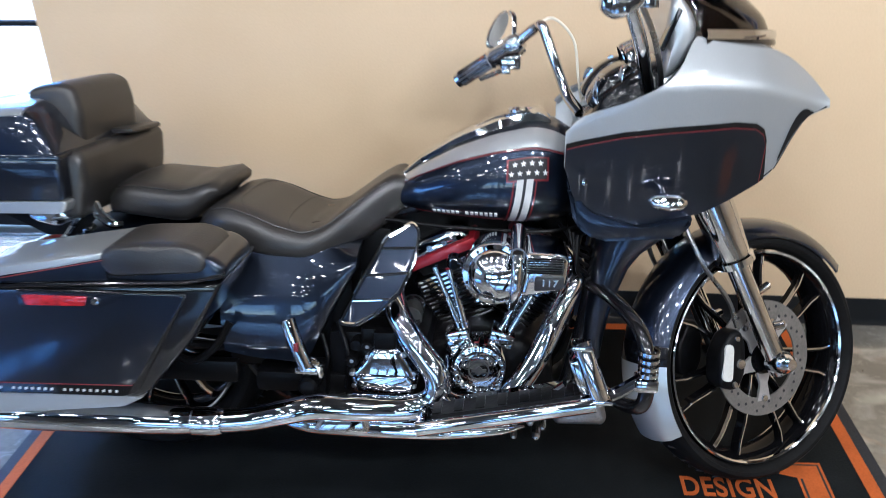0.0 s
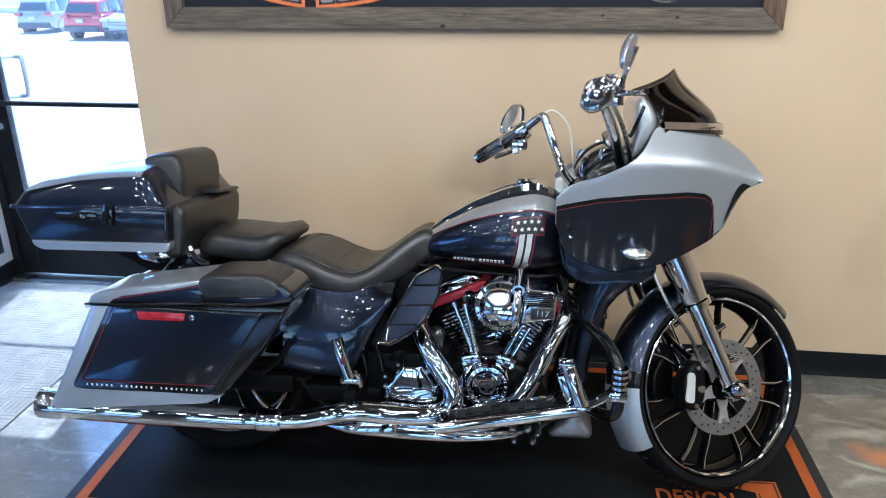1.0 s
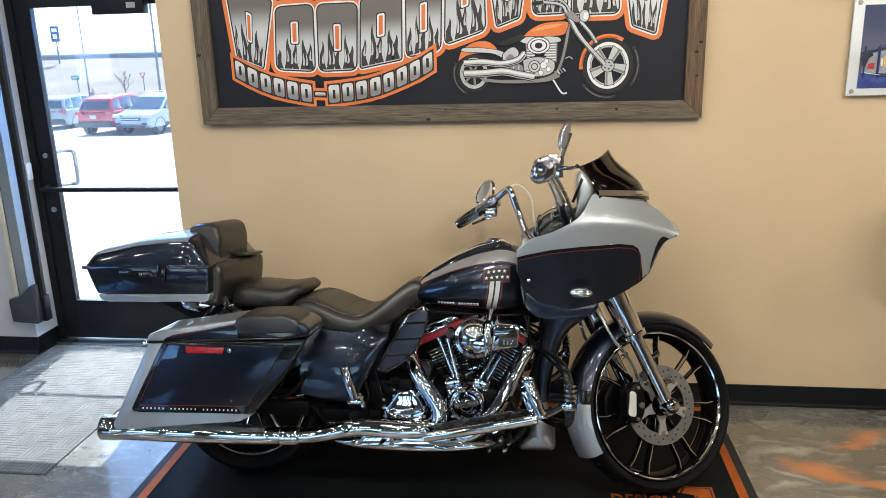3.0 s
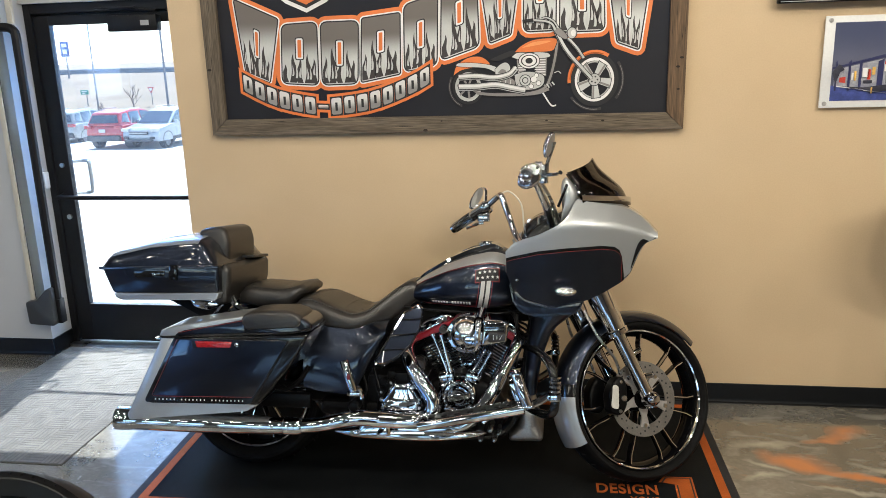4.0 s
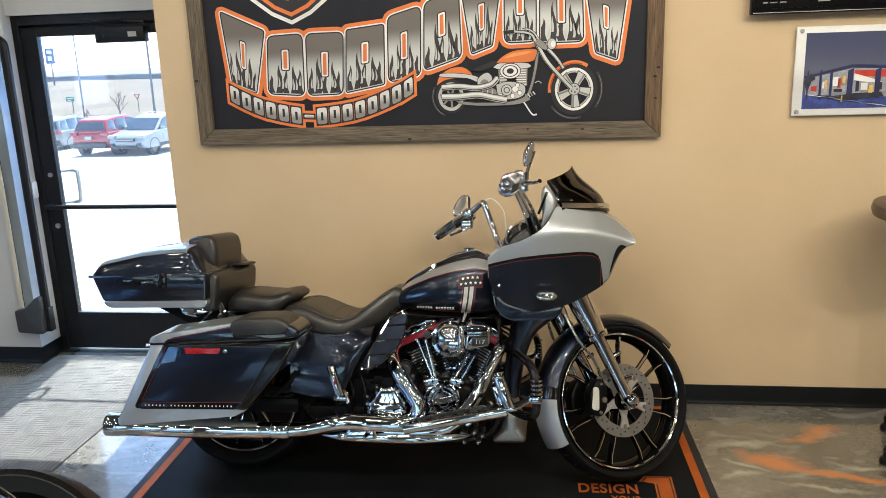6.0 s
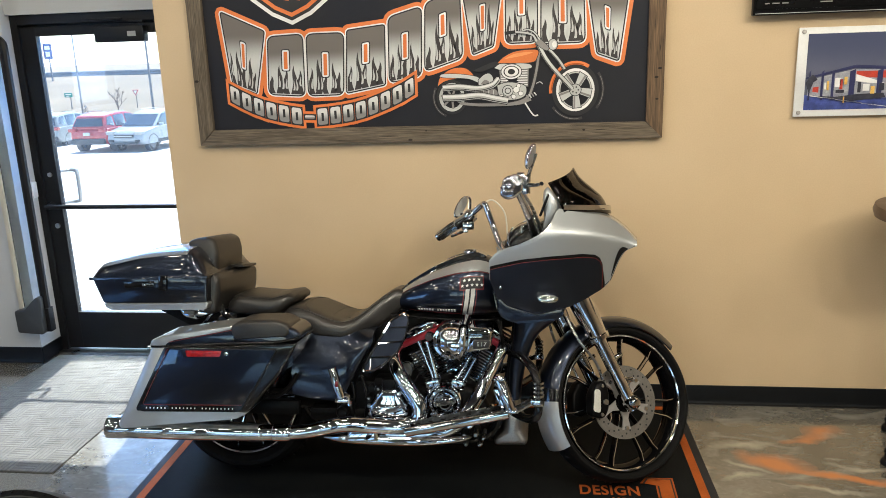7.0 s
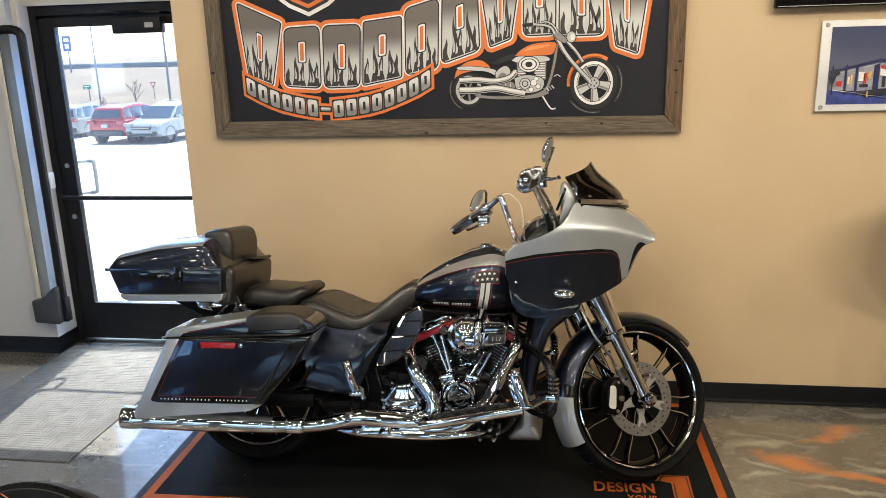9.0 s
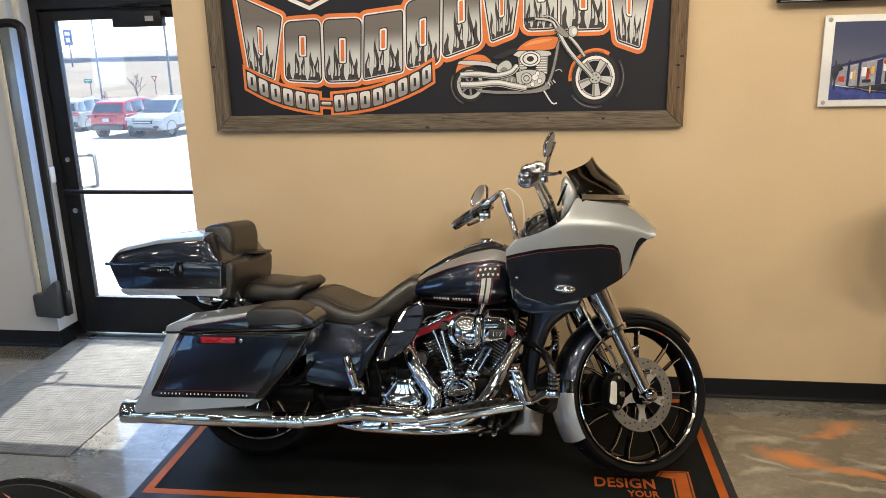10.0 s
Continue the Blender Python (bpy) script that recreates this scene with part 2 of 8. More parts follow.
M["red_band"] = material("red_anodised_band", (0.30, 0.012, 0.022), 0.30, metal=0.4, scale=6, coat=0.6, grain=0.1)
M["cast"] = material("cast_aluminium", (0.44, 0.44, 0.44), 0.42, metal=0.9, scale=14, bump=0.2, grain=0.2)
M["disc"] = material("drilled_steel", (0.215, 0.200, 0.180), 0.5, metal=0.6, scale=20, grain=0.2)
M["leather"] = material("black_leather", (0.0150, 0.0142, 0.0134), 0.36, spec=0.6, other=(0.026, 0.0245, 0.023), scale=9, bump=0.16, bump_scale=330, grain=0.2, grain_scale=260)
M["tyre"] = material("tyre_rubber", (0.0042, 0.0042, 0.0044), 0.6, spec=0.12, other=(0.0066, 0.0065, 0.0064), scale=12, bump=0.25, bump_scale=160, grain=0.2)
M["red"] = material("red_pinstripe", (0.13, 0.008, 0.012), 0.35, scale=6, coat=0.6, grain=0.1)
M["red_lens"] = material("red_reflector", (0.40, 0.008, 0.012), 0.15, other=(0.25, 0.005, 0.008), scale=90, amount=0.4, coat=1.0, bump=0.3, bump_scale=300)
M["lens"] = material("dark_lens", (0.01, 0.01, 0.011), 0.16, spec=0.35, scale=5)
M["cowl_grey"] = material("matt_dark_grey", (0.020, 0.022, 0.022), 0.55, spec=0.3, scale=5, grain=0.1)
M["smoke"] = glass("smoked_screen", (0.085, 0.078, 0.080), 0.02)
# grey, rough metal stands in for the wall reflected in the mirrors
M["mirror_haze"] = material("blurred_mirror_glass", (0.46, 0.46, 0.44), 0.30, metal=0.75, scale=6, grain=0.05)
M["white"] = material("white_plastic", (0.72, 0.72, 0.70), 0.4, scale=5, grain=0.06)
M["cream"] = material("cream_plastic", (0.60, 0.56, 0.46), 0.4, scale=5, grain=0.06)
M["dark_grey"] = material("dark_grey_plastic", (0.045, 0.05, 0.055), 0.4, scale=5, grain=0.1)
M["acrylic"] = glass("clear_acrylic", (0.80, 0.84, 0.86), 0.02, 1.3)
M["table"] = material("brown_laminate", (0.14, 0.085, 0.05), 0.45, other=(0.09, 0.055, 0.033), scale=3, amount=0.9, grain=0.3, stretch=(1, 8, 1))
M["text_metal"] = material("bright_badge", (0.80, 0.80, 0.80), 0.4, metal=0.1, scale=5, grain=0.05)
# outdoors
M["lot"] = material("pale_concrete_lot", (0.58, 0.57, 0.54), 0.9, other=(0.52, 0.51, 0.48), scale=0.5, amount=0.9, bump=0.2, bump_scale=30, grain=0.2, grain_scale=20)
M["dry_grass"] = material("dry_grass_bank", (0.185, 0.140, 0.085), 0.95, other=(0.125, 0.098, 0.060), scale=0.25, amount=0.7, bump=0.2, bump_scale=12, grain=0.08, grain_scale=3)
M["snow_kerb"] = material("pale_kerb", (0.60, 0.59, 0.56), 0.9, scale=1, grain=0.1)
M["rail_grey"] = material("weathered_rail", (0.16, 0.17, 0.18), 0.7, scale=1, grain=0.1)
M["car_red"] = material("red_car_paint", (0.42, 0.010, 0.010), 0.3, scale=2, coat=1.0, grain=0.05)
M["car_white"] = material("white_car_paint", (0.33, 0.36, 0.39), 0.3, scale=2, coat=1.0, grain=0.05)
M["car_grey"] = material("grey_car_paint", (0.30, 0.32, 0.31), 0.3, scale=2, coat=1.0, grain=0.05)
M["car_glass"] = material("car_window", (0.03, 0.045, 0.065), 0.06, scale=2, coat=1.0)
M["bark"] = material("bare_bark", (0.20, 0.14, 0.10), 0.9, scale=20, bump=0.4)
M["blue_sign"] = material("blue_sign_face", (0.008, 0.032, 0.22), 0.5, scale=3)
M["green_sign"] = material("green_sign_face", (0.005, 0.24, 0.16), 0.5, scale=3)
M["red_sign"] = material("red_sign_face", (0.50, 0.03, 0.03), 0.5, scale=3)
M["galv"] = material("galvanised_pole", (0.14, 0.14, 0.145), 0.5, metal=0.5, scale=6)
M["lamp_glow"] = glowing("warm_lamp", LAMP_COLOUR, 4.0)
M["screen_off"] = material("dark_screen", (0.0025, 0.0025, 0.003), 0.25, spec=0.10, scale=3)


# ---- mesh helpers ----
def part(name, bm, mat, parent=None, label="", smooth=35, flip=True):
    me = bpy.data.meshes.new(name)
    if flip:
        bmesh.ops.recalc_face_normals(bm, faces=bm.faces)
    bm.to_mesh(me)
    bm.free()
    if smooth:
        me.polygons.foreach_set("use_smooth", [True] * len(me.polygons))
        me.set_sharp_from_angle(angle=radians(smooth))
    me.materials.append(M[mat] if isinstance(mat, str) else mat)
    ob = new(name, me)
    if parent is not None:
        ob.parent = parent
    if label:
        ob["label"] = label
    return ob


def thing(name, label, category, at=None, group="", kind=""):
    ob = new(name)
    ob.empty_display_size = 0.1
    if at is not None:
        ob.matrix_world = at
    return tagged(ob, label, category, group, kind)


def B():
    return bmesh.new()


def skin(bm, rows, wrap=False, caps=False):
    """Faces over a grid of points; wrap closes each row into a ring."""
    vs = [[bm.verts.new(p) for p in r] for r in rows]
    n = len(vs[0])
    for a, b in zip(vs, vs[1:]):
        for j in range(n if wrap else n - 1):
            k = (j + 1) % n
            bm.faces.new((a[j], a[k], b[k], b[j]))
    if caps:
        bm.faces.new(list(reversed(vs[0])))
        bm.faces.new(vs[-1])
    return bm


def block(bm, c, s, bevel=0.0, m=None, seg=2):
    """A box of size s round c, its edges rounded."""
    made = bmesh.ops.create_cube(bm, size=1.0)["verts"]
    mm = (m or Matrix.Identity(4)) @ Matrix.Translation(c) @ Matrix.Diagonal((*s, 1))
    bmesh.ops.transform(bm, matrix=mm, verts=made)
    if bevel:
        edges = list({e for v in made for e in v.link_edges})
        bmesh.ops.bevel(bm, geom=edges, offset=bevel, segments=seg, affect="EDGES", profile=0.6)
    return bm


def curve_points(pts, n=6):
    """A smooth line through the points."""
    P = [Vector(p) for p in pts]
    if len(P) < 3 or n <= 1:
        return P
    out = []
    ext = [2 * P[0] - P[1]] + P + [2 * P[-1] - P[-2]]
    for i in range(1, len(ext) - 2):
        a, b, c, d = ext[i - 1:i + 3]
        for k in range(n):
            t = k / n
            out.append(0.5 * ((2 * b) + (c - a) * t + (2 * a - 5 * b + 4 * c - d) * t * t + (3 * b - a - 3 * c + d) * t ** 3))
    return out + [P[-1]]


def tube(bm, pts, r, n=10, steps=6, flat=1.0):
    """A round bar along a smooth line; r is one radius or one for each point."""
    C = curve_points(pts, steps)
    rs = r if isinstance(r, (list, tuple)) else [r] * len(pts)
    rows = []
    side = None
    for i, p in enumerate(C):
        d = (C[min(i + 1, len(C) - 1)] - C[max(i - 1, 0)]).normalized()
        if side is None:
            side = d.orthogonal().normalized()
        side = (side - d * side.dot(d)).normalized()
        up = d.cross(side)
        f = i / (len(C) - 1) * (len(rs) - 1)
        k = min(int(f), len(rs) - 2)
        rad = rs[k] + (rs[k + 1] - rs[k]) * (f - k)
        rows.append([p + rad * (math.cos(a) * side + flat * math.sin(a) * up) for a in (2 * math.pi * j / n for j in range(n))])
    return skin(bm, rows, True, True)


def lathe(bm, profile, c=(0, 0, 0), n=32, m=None, closed=False):
    """Turns a profile of (radius, along y) round the y axis through c."""
    mm = (m or Matrix.Identity(4)) @ Matrix.Translation(c)
    rows = []
    for k in range(n):
        a = 2 * math.pi * k / n
        rows.append([mm @ Vector((r * math.cos(a), h, r * math.sin(a))) for r, h in profile])
    rows.append(rows[0])
    vs = [[bm.verts.new(p) for p in r] for r in rows[:-1]]
    cnt = len(profile)
    for i in range(n):
        a, b = vs[i], vs[(i + 1) % n]
        for j in range(cnt if closed else cnt - 1):
            k = (j + 1) % cnt
            bm.faces.new((a[j], a[k], b[k], b[j]))
    bmesh.ops.remove_doubles(bm, verts=[v for r in vs for v in r], dist=1e-6)
    return bm


def rod(bm, a, b, r, n=12, r2=None):
    return tube(bm, [a, b], [r, r if r2 is None else r2], n, 1)


def prism(bm, outline, y0, y1, bevel=0.0, m=None, seg=2):
    """An outline in x and z, drawn out from y0 to y1."""
    lo = [bm.verts.new((x, y0, z)) for x, z in outline]
    hi = [bm.verts.new((x, y1, z)) for x, z in outline]
    n = len(outline)
    fs = [bm.faces.new(lo), bm.faces.new(list(reversed(hi)))]
    for i in range(n):
        fs.append(bm.faces.new((lo[i], hi[i], hi[(i + 1) % n], lo[(i + 1) % n])))
    if bevel:
        rim = [e for f in fs[:2] for e in f.edges]
        bmesh.ops.bevel(bm, geom=list(set(rim)), offset=bevel, segments=seg, affect="EDGES", profile=0.6)
    if m is not None:
        bmesh.ops.transform(bm, matrix=m, verts=bm.verts)
    return bm


def rounded(outline, r, n=4):
    """The outline with its corners rounded."""
    out = []
    k = len(outline)
    for i in range(k):
        p, a, b = Vector(outline[i]), Vector(outline[i - 1]), Vector(outline[(i + 1) % k])
        ra = min(r, (a - p).length * 0.45, (b - p).length * 0.45)
        s, e = p + (a - p).normalized() * ra, p + (b - p).normalized() * ra
        for j in range(n + 1):
            t = j / n
            out.append(tuple((1 - t) ** 2 * s + 2 * t * (1 - t) * p + t * t * e))
    return out


def puff(bm, outline, y0, y1, inset=0.03, n=5, both=True):
    """A full, soft-edged body: the outline drawn from y0 to y1 and drawn in towards the ends."""
    cx = sum(p[0] for p in outline) / len(outline)
    cz = sum(p[1] for p in outline) / len(outline)
    depth = min(abs(y1 - y0) / 2, inset * 1.3)
    sgn = 1 if y1 > y0 else -1
    ease = [(i / n, 1 - math.sqrt(max(0.0, 1 - (1 - i / n) ** 2))) for i in range(n + 1)]
    rows = [(y0 + sgn * depth * d, k * inset) for d, k in ease]
    tail = [(y1 - sgn * depth * d, k * inset) for d, k in reversed(ease)] if both else [(y1, 0.0)]
    out = []
    for y, k in rows + tail:
        ring = []
        for x, z in outline:
            d = Vector((x - cx, z - cz))
            L = d.length or 1
            q = d * max(0.0, (1 - k / max(L, 1e-4)))
            ring.append((cx + q.x, y, cz + q.y))
        out.append(ring)
    return skin(bm, out, True, True)


def lerp_table(table, x):
    for (a, va), (b, vb) in zip(table, table[1:]):
        if x <= b:
            t = min(1, max(0, (x - a) / (b - a)))
            return va + (vb - va) * t
    return table[-1][1]


def smooth_table(table, x):
    """Like lerp_table, but round at the knots."""
    h = 0.5 * min(b[0] - a[0] for a, b in zip(table, table[1:]))
    return sum(lerp_table(table, x + h * k / 3) for k in range(-3, 4)) / 7


# ---- the room ----
def wall_slab(name, x0, x1, y0, y1, z0, z1, mat, label):
    ob = part(name, block(B(), ((x0 + x1) / 2, (y0 + y1) / 2, (z0 + z1) / 2), (x1 - x0, y1 - y0, z1 - z0)), mat, smooth=0)
    return tagged(ob, label, "wall", kind="structure")


WALL_Y = 2.60          # the tan wall's face
WALL_X = -1.556          # its free end beside the door
DOOR_Y = 3.20
GREY_Y, GREY_X = 2.96, -2.731
ROOM_W, ROOM_E, ROOM_S = -6.0, 6.5, -7.5
tagged(part("floor", block(B(), ((ROOM_W + ROOM_E) / 2, (ROOM_S + 3.3) / 2, -0.1), (ROOM_E - ROOM_W + 0.6, 3.3 - ROOM_S + 0.3, 0.2)), "floor", smooth=0),
               "polished concrete floor stained grey-brown with pale and orange swirls", "floor", kind="structure")
wall_slab("wall_north", WALL_X, ROOM_E, WALL_Y, 3.42, 0, CEIL, "wall", "tan painted wall behind the motorcycle")
wall_slab("wall_entrance", ROOM_W, GREY_X, GREY_Y, 3.42, 0, CEIL, "grey_wall", "pale grey painted wall beside the glass door")
wall_slab("wall_over_door", GREY_X, WALL_X, 3.12, 3.25, 2.09, CEIL, "grey_wall", "pale grey painted wall above the glass door")
wall_slab("wall_east", ROOM_E, ROOM_E + 0.2, ROOM_S, 3.42, 0, CEIL, "wall", "tan painted side wall")
SW = [(-4.6, -3.2), (-3.0, -1.6), (-1.4, 0.0), (0.2, 1.6)]
wall_slab("wall_south", ROOM_W, SW[0][0], ROOM_S - 0.2, ROOM_S, 0, CEIL, "dark_wall", "dark painted wall at the back of the showroom")
wall_slab("wall_south", SW[-1][1], ROOM_E, ROOM_S - 0.2, ROOM_S, 0, CEIL, "dark_wall", "dark painted wall at the back of the showroom")
wall_slab("wall_south", SW[0][0], SW[-1][1], ROOM_S - 0.2, ROOM_S, 0, 0.7, "dark_wall", "dark painted wall below the back windows")
wall_slab("wall_south", SW[0][0], SW[-1][1], ROOM_S - 0.2, ROOM_S, 2.5, CEIL, "dark_wall", "dark painted wall above the back windows")
for (_, a1), (b0, _) in zip(SW, SW[1:]):
    wall_slab("wall_south", a1, b0, ROOM_S - 0.2, ROOM_S, 0.7, 2.5, "dark_wall", "dark painted pier between the back windows")
for k, (x0, x1) in enumerate(SW):
    win = thing("window_%d" % (k + 4), "back window in a black aluminium frame", "window", kind="structure")
    fb = B()
    for xx in (x0 + 0.025, x1 - 0.025):
        block(fb, (xx, ROOM_S - 0.1, 1.6), (0.05, 0.08, 1.8))
    for zz in (0.725, 2.475):
        block(fb, ((x0 + x1) / 2, ROOM_S - 0.1, zz), (x1 - x0 - 0.1, 0.08, 0.05))
    part("window_frame", fb, "black_metal", win, smooth=0)
    pane = part("pane", block(B(), ((x0 + x1) / 2, ROOM_S - 0.1, 1.6), (x1 - x0 - 0.1, 0.012, 1.7)), "glass", win, smooth=0)
    pane.visible_shadow = False
# shop windows in the west wall, whose sky shows in the paint
WIN_Y0, WIN_Y1, WIN_Z0, WIN_Z1 = -3.7, -0.3, 1.2, 2.6
wall_slab("wall_west", ROOM_W - 0.2, ROOM_W, ROOM_S, WIN_Y0, 0, CEIL, "grey_wall", "pale grey wall beside the shop windows")
wall_slab("wall_west", ROOM_W - 0.2, ROOM_W, WIN_Y1, 3.42, 0, CEIL, "grey_wall", "pale grey wall beside the shop windows")
wall_slab("wall_west", ROOM_W - 0.2, ROOM_W, WIN_Y0, WIN_Y1, 0, WIN_Z0, "grey_wall", "pale grey wall below the shop windows")
wall_slab("wall_west", ROOM_W - 0.2, ROOM_W, WIN_Y0, WIN_Y1, WIN_Z1, CEIL, "grey_wall", "pale grey wall above the shop windows")
for k in range(3):
    y0 = WIN_Y0 + k * (WIN_Y1 - WIN_Y0) / 3
    y1 = y0 + (WIN_Y1 - WIN_Y0) / 3
    win = thing("window_%d" % (k + 1), "large shop window in a black aluminium frame", "window", kind="structure")
    fb = B()
    for yy in (y0 + 0.03, y1 - 0.03):
        block(fb, (ROOM_W - 0.1, yy, (WIN_Z0 + WIN_Z1) / 2), (0.1, 0.06, WIN_Z1 - WIN_Z0))
    for zz in (WIN_Z0 + 0.03, WIN_Z1 - 0.03):
        block(fb, (ROOM_W - 0.1, (y0 + y1) / 2, zz), (0.1, y1 - y0 - 0.12, 0.06))
    part("window_frame", fb, "black_metal", win, smooth=0)
    pane = part("pane", block(B(), (ROOM_W - 0.1, (y0 + y1) / 2, (WIN_Z0 + WIN_Z1) / 2), (0.012, y1 - y0 - 0.12, WIN_Z1 - WIN_Z0 - 0.12)), "glass", win, smooth=0)
    pane.visible_shadow = False
tagged(part("ceiling", block(B(), ((ROOM_W + ROOM_E) / 2, (ROOM_S + 3.42) / 2, CEIL + 0.1), (ROOM_E - ROOM_W + 0.4, 3.42 - ROOM_S + 0.4, 0.2)), "dark_ceiling", smooth=0),
                 "dark painted showroom ceiling", "ceiling", kind="structure")
for name, x0, x1, face in (("baseboard", WALL_X, ROOM_E, WALL_Y), ("baseboard", ROOM_W, GREY_X, GREY_Y)):
    bb = B()
    prof = [(0.0, 0.0), (-0.020, 0.0), (-0.019, 0.003), (-0.012, 0.007), (-0.008, 0.016), (-0.006, 0.03), (-0.0055, 0.095), (-0.003, 0.101), (0.0, 0.101)]
    skin(bb, [[(x, face + y, z) for y, z in prof] for x in (x0, x1)], True, True)
    tagged(part(name, bb, "base"), "black vinyl cove base along the wall", "baseboard", kind="structure")
bb = B()
block(bb, (GREY_X + 0.004, (GREY_Y + DOOR_Y) / 2 - 0.018, 0.05), (0.008, DOOR_Y - GREY_Y - 0.03, 0.101))
block(bb, (WALL_X - 0.004, (WALL_Y + DOOR_Y) / 2, 0.05), (0.008, DOOR_Y - WALL_Y - 0.06, 0.101))
tagged(part("baseboard", bb, "base", smooth=0), "short black cove base in the door recess", "baseboard", kind="structure")


def ceiling_lamp():
    t = thing("ceiling_light", "round recessed ceiling spotlight with a white trim ring", "light", group="ceiling spotlights")
    part("trim_ring", lathe(B(), [(0.085, -0.004), (0.115, -0.004), (0.12, 0.0), (0.085, 0.02)], m=Matrix.Rotation(radians(90), 4, "X"), closed=True), "white", t)
    part("diffuser", lathe(B(), [(0.0, 0.0), (0.084, 0.0)], m=Matrix.Rotation(radians(90), 4, "X")), "lamp_glow", t)
    return t


first = ceiling_lamp()
for k, (x, y, row) in enumerate(LAMPS):
    place = pose(x, y, CEIL - 0.03)
    if k == 0:
        first.matrix_world = place
    else:
        copy_thing(first, place)
    lamp = new("lamp", bpy.data.lights.new("lamp", "AREA"))
    lamp.data.shape, lamp.data.size, lamp.data.energy, lamp.data.color = "DISK", 0.12, LAMP_WATTS[row] * ((4.3 if row == -1.0 and x > 1.0 else 2.0 if row == -1.0 and x > 0.2 else 0.45 if row > -3.0 and x < -1.2 else 1.0) if row < 0.3 else lerp_table(WASH, x) if row < 1.0 else min(0.8, lerp_table(WASH, x)) * (0.4 if x > 1.0 else 1.0)), LAMP_COLOUR
    lamp.matrix_world = pose(x, y, CEIL - 0.05, 42 if row == 1.25 else 31 if row == 0.4 else 45 if row == -1.0 else 54 if row == -2.4 else 0)

# ---- the motorcycle: x forward, -y its right side, z up; it leans on its stand, its bars turned to the left ----
bike = thing("motorcycle", "slate blue and silver touring motorcycle leaning on its stand", "motorcycle",
             pose(0, 1.83, 0, -10.0))
AXLE = Vector((0.676, 0.0, 0.338))
RAKE = radians(26)
STEER = Matrix.Translation(AXLE) @ Matrix.Rotation(radians(30.5), 4, Vector((-math.sin(RAKE), 0, math.cos(RAKE)))) @ Matrix.Translation(-AXLE)
REAR = Vector((-0.955, 0.0, 0.335))


def steered(bm):
    bmesh.ops.transform(bm, matrix=STEER, verts=bm.verts)
    return bm


def wheel(name, c, r_tyre, r_rim, half, pairs, turn, mats):
    """Tyre, barrel, bright lips, paired spokes, hub."""
    lip, barrel = mats
    bm = lathe(B(), [(r_rim - 0.006, -half + 0.012), (r_rim + 0.004, -half + 0.002), (r_rim + 0.004, -half + 0.010), (r_rim - 0.008, -half + 0.03),
                     (r_rim - 0.012, -0.02), (r_rim - 0.012, 0.02), (r_rim - 0.008, half - 0.03), (r_rim + 0.004, half - 0.010), (r_rim + 0.004, half - 0.002), (r_rim - 0.006, half - 0.012),
                     (r_rim - 0.020, 0.03), (r_rim - 0.026, 0.0), (r_rim - 0.020, -0.03)], c, 72, closed=True)
    w = part(name, turn(bm), barrel, bike, "gloss black cast wheel with bright machined edges")
    prof = []
    for k in range(15):
        a = radians(-142 + 284 * k / 14)
        mid = (r_tyre + r_rim) / 2
        prof.append((mid + (r_tyre - r_rim) / 2 * math.cos(a) * 1.0, (half + 0.012) * math.sin(a)))
    part("tyre", turn(lathe(B(), prof, c, 80)), "tyre", w, "black rubber tyre")
    gb = B()
    for k in range(36):
        a = 2 * math.pi * k / 36
        for s in (-1, 1):
            m = Matrix.Translation(c) @ Matrix.Rotation(a, 4, "Y") @ Matrix.Translation((0, s * half * 0.52, r_tyre - 0.0055)) @ Matrix.Rotation(s * 0.5, 4, "Z") @ Matrix.Rotation(-s * 0.42, 4, "X")
            block(gb, (0, 0, 0), (0.004, half * 0.75, 0.0035), m=m)
    part("tread_groove", turn(gb), "black_ink", w)["kind"] = "stuff"
    for s in (-1, 1):
        part("rim_lip", turn(lathe(B(), [(r_rim - 0.0065, s * (half - 0.010)), (r_rim - 0.0055, s * (half - 0.004)), (r_rim - 0.001, s * half), (r_rim + 0.003, s * (half - 0.002)), (r_rim + 0.002, s * (half - 0.012))], c, 72, closed=True)),
             lip, w, "polished rim edge")
    for k in range(pairs):
        for d in (-1, 1):
            a = 2 * math.pi * k / pairs + 0.16
            off = d * 0.030
            rot = Matrix.Translation(c) @ Matrix.Rotation(a, 4, "Y")
            def bar(bm2, wid, ya, yb, shift):
                rows = []
                for t in (0, 0.25, 0.6, 0.84, 0.93, 1.0):
                    x = 0.05 + (r_rim - 0.020 - 0.05) * t
                    z = shift + off * (0.50 + 0.50 * min(1.0, t / 0.84)) + d * 0.010 * max(0.0, (t - 0.84) / 0.16)
                    bow = -0.010 * math.sin(math.pi * t) - 0.014 * t
                    rows.append([rot @ Vector(p) for p in ((x, ya + bow, z - wid / 2), (x, ya + bow, z + wid / 2), (x, yb + bow, z + wid / 2), (x, yb + bow, z - wid / 2))])
                return skin(bm2, rows, True, True)
            part("spoke", turn(bar(B(), 0.0075, -0.024, 0.002, 0.0)), barrel, w)
            part("spoke_edge", turn(bar(B(), 0.0036, -0.0265, -0.016, d * 0.0032)), lip, w, "bright machined spoke edge")
    part("hub", turn(lathe(B(), [(0.0, -0.075), (0.038, -0.075), (0.045, -0.06), (0.034, -0.04), (0.05, 0.0), (0.034, 0.04), (0.045, 0.06), (0.0, 0.06)], c, 32)), barrel, w)
    return w


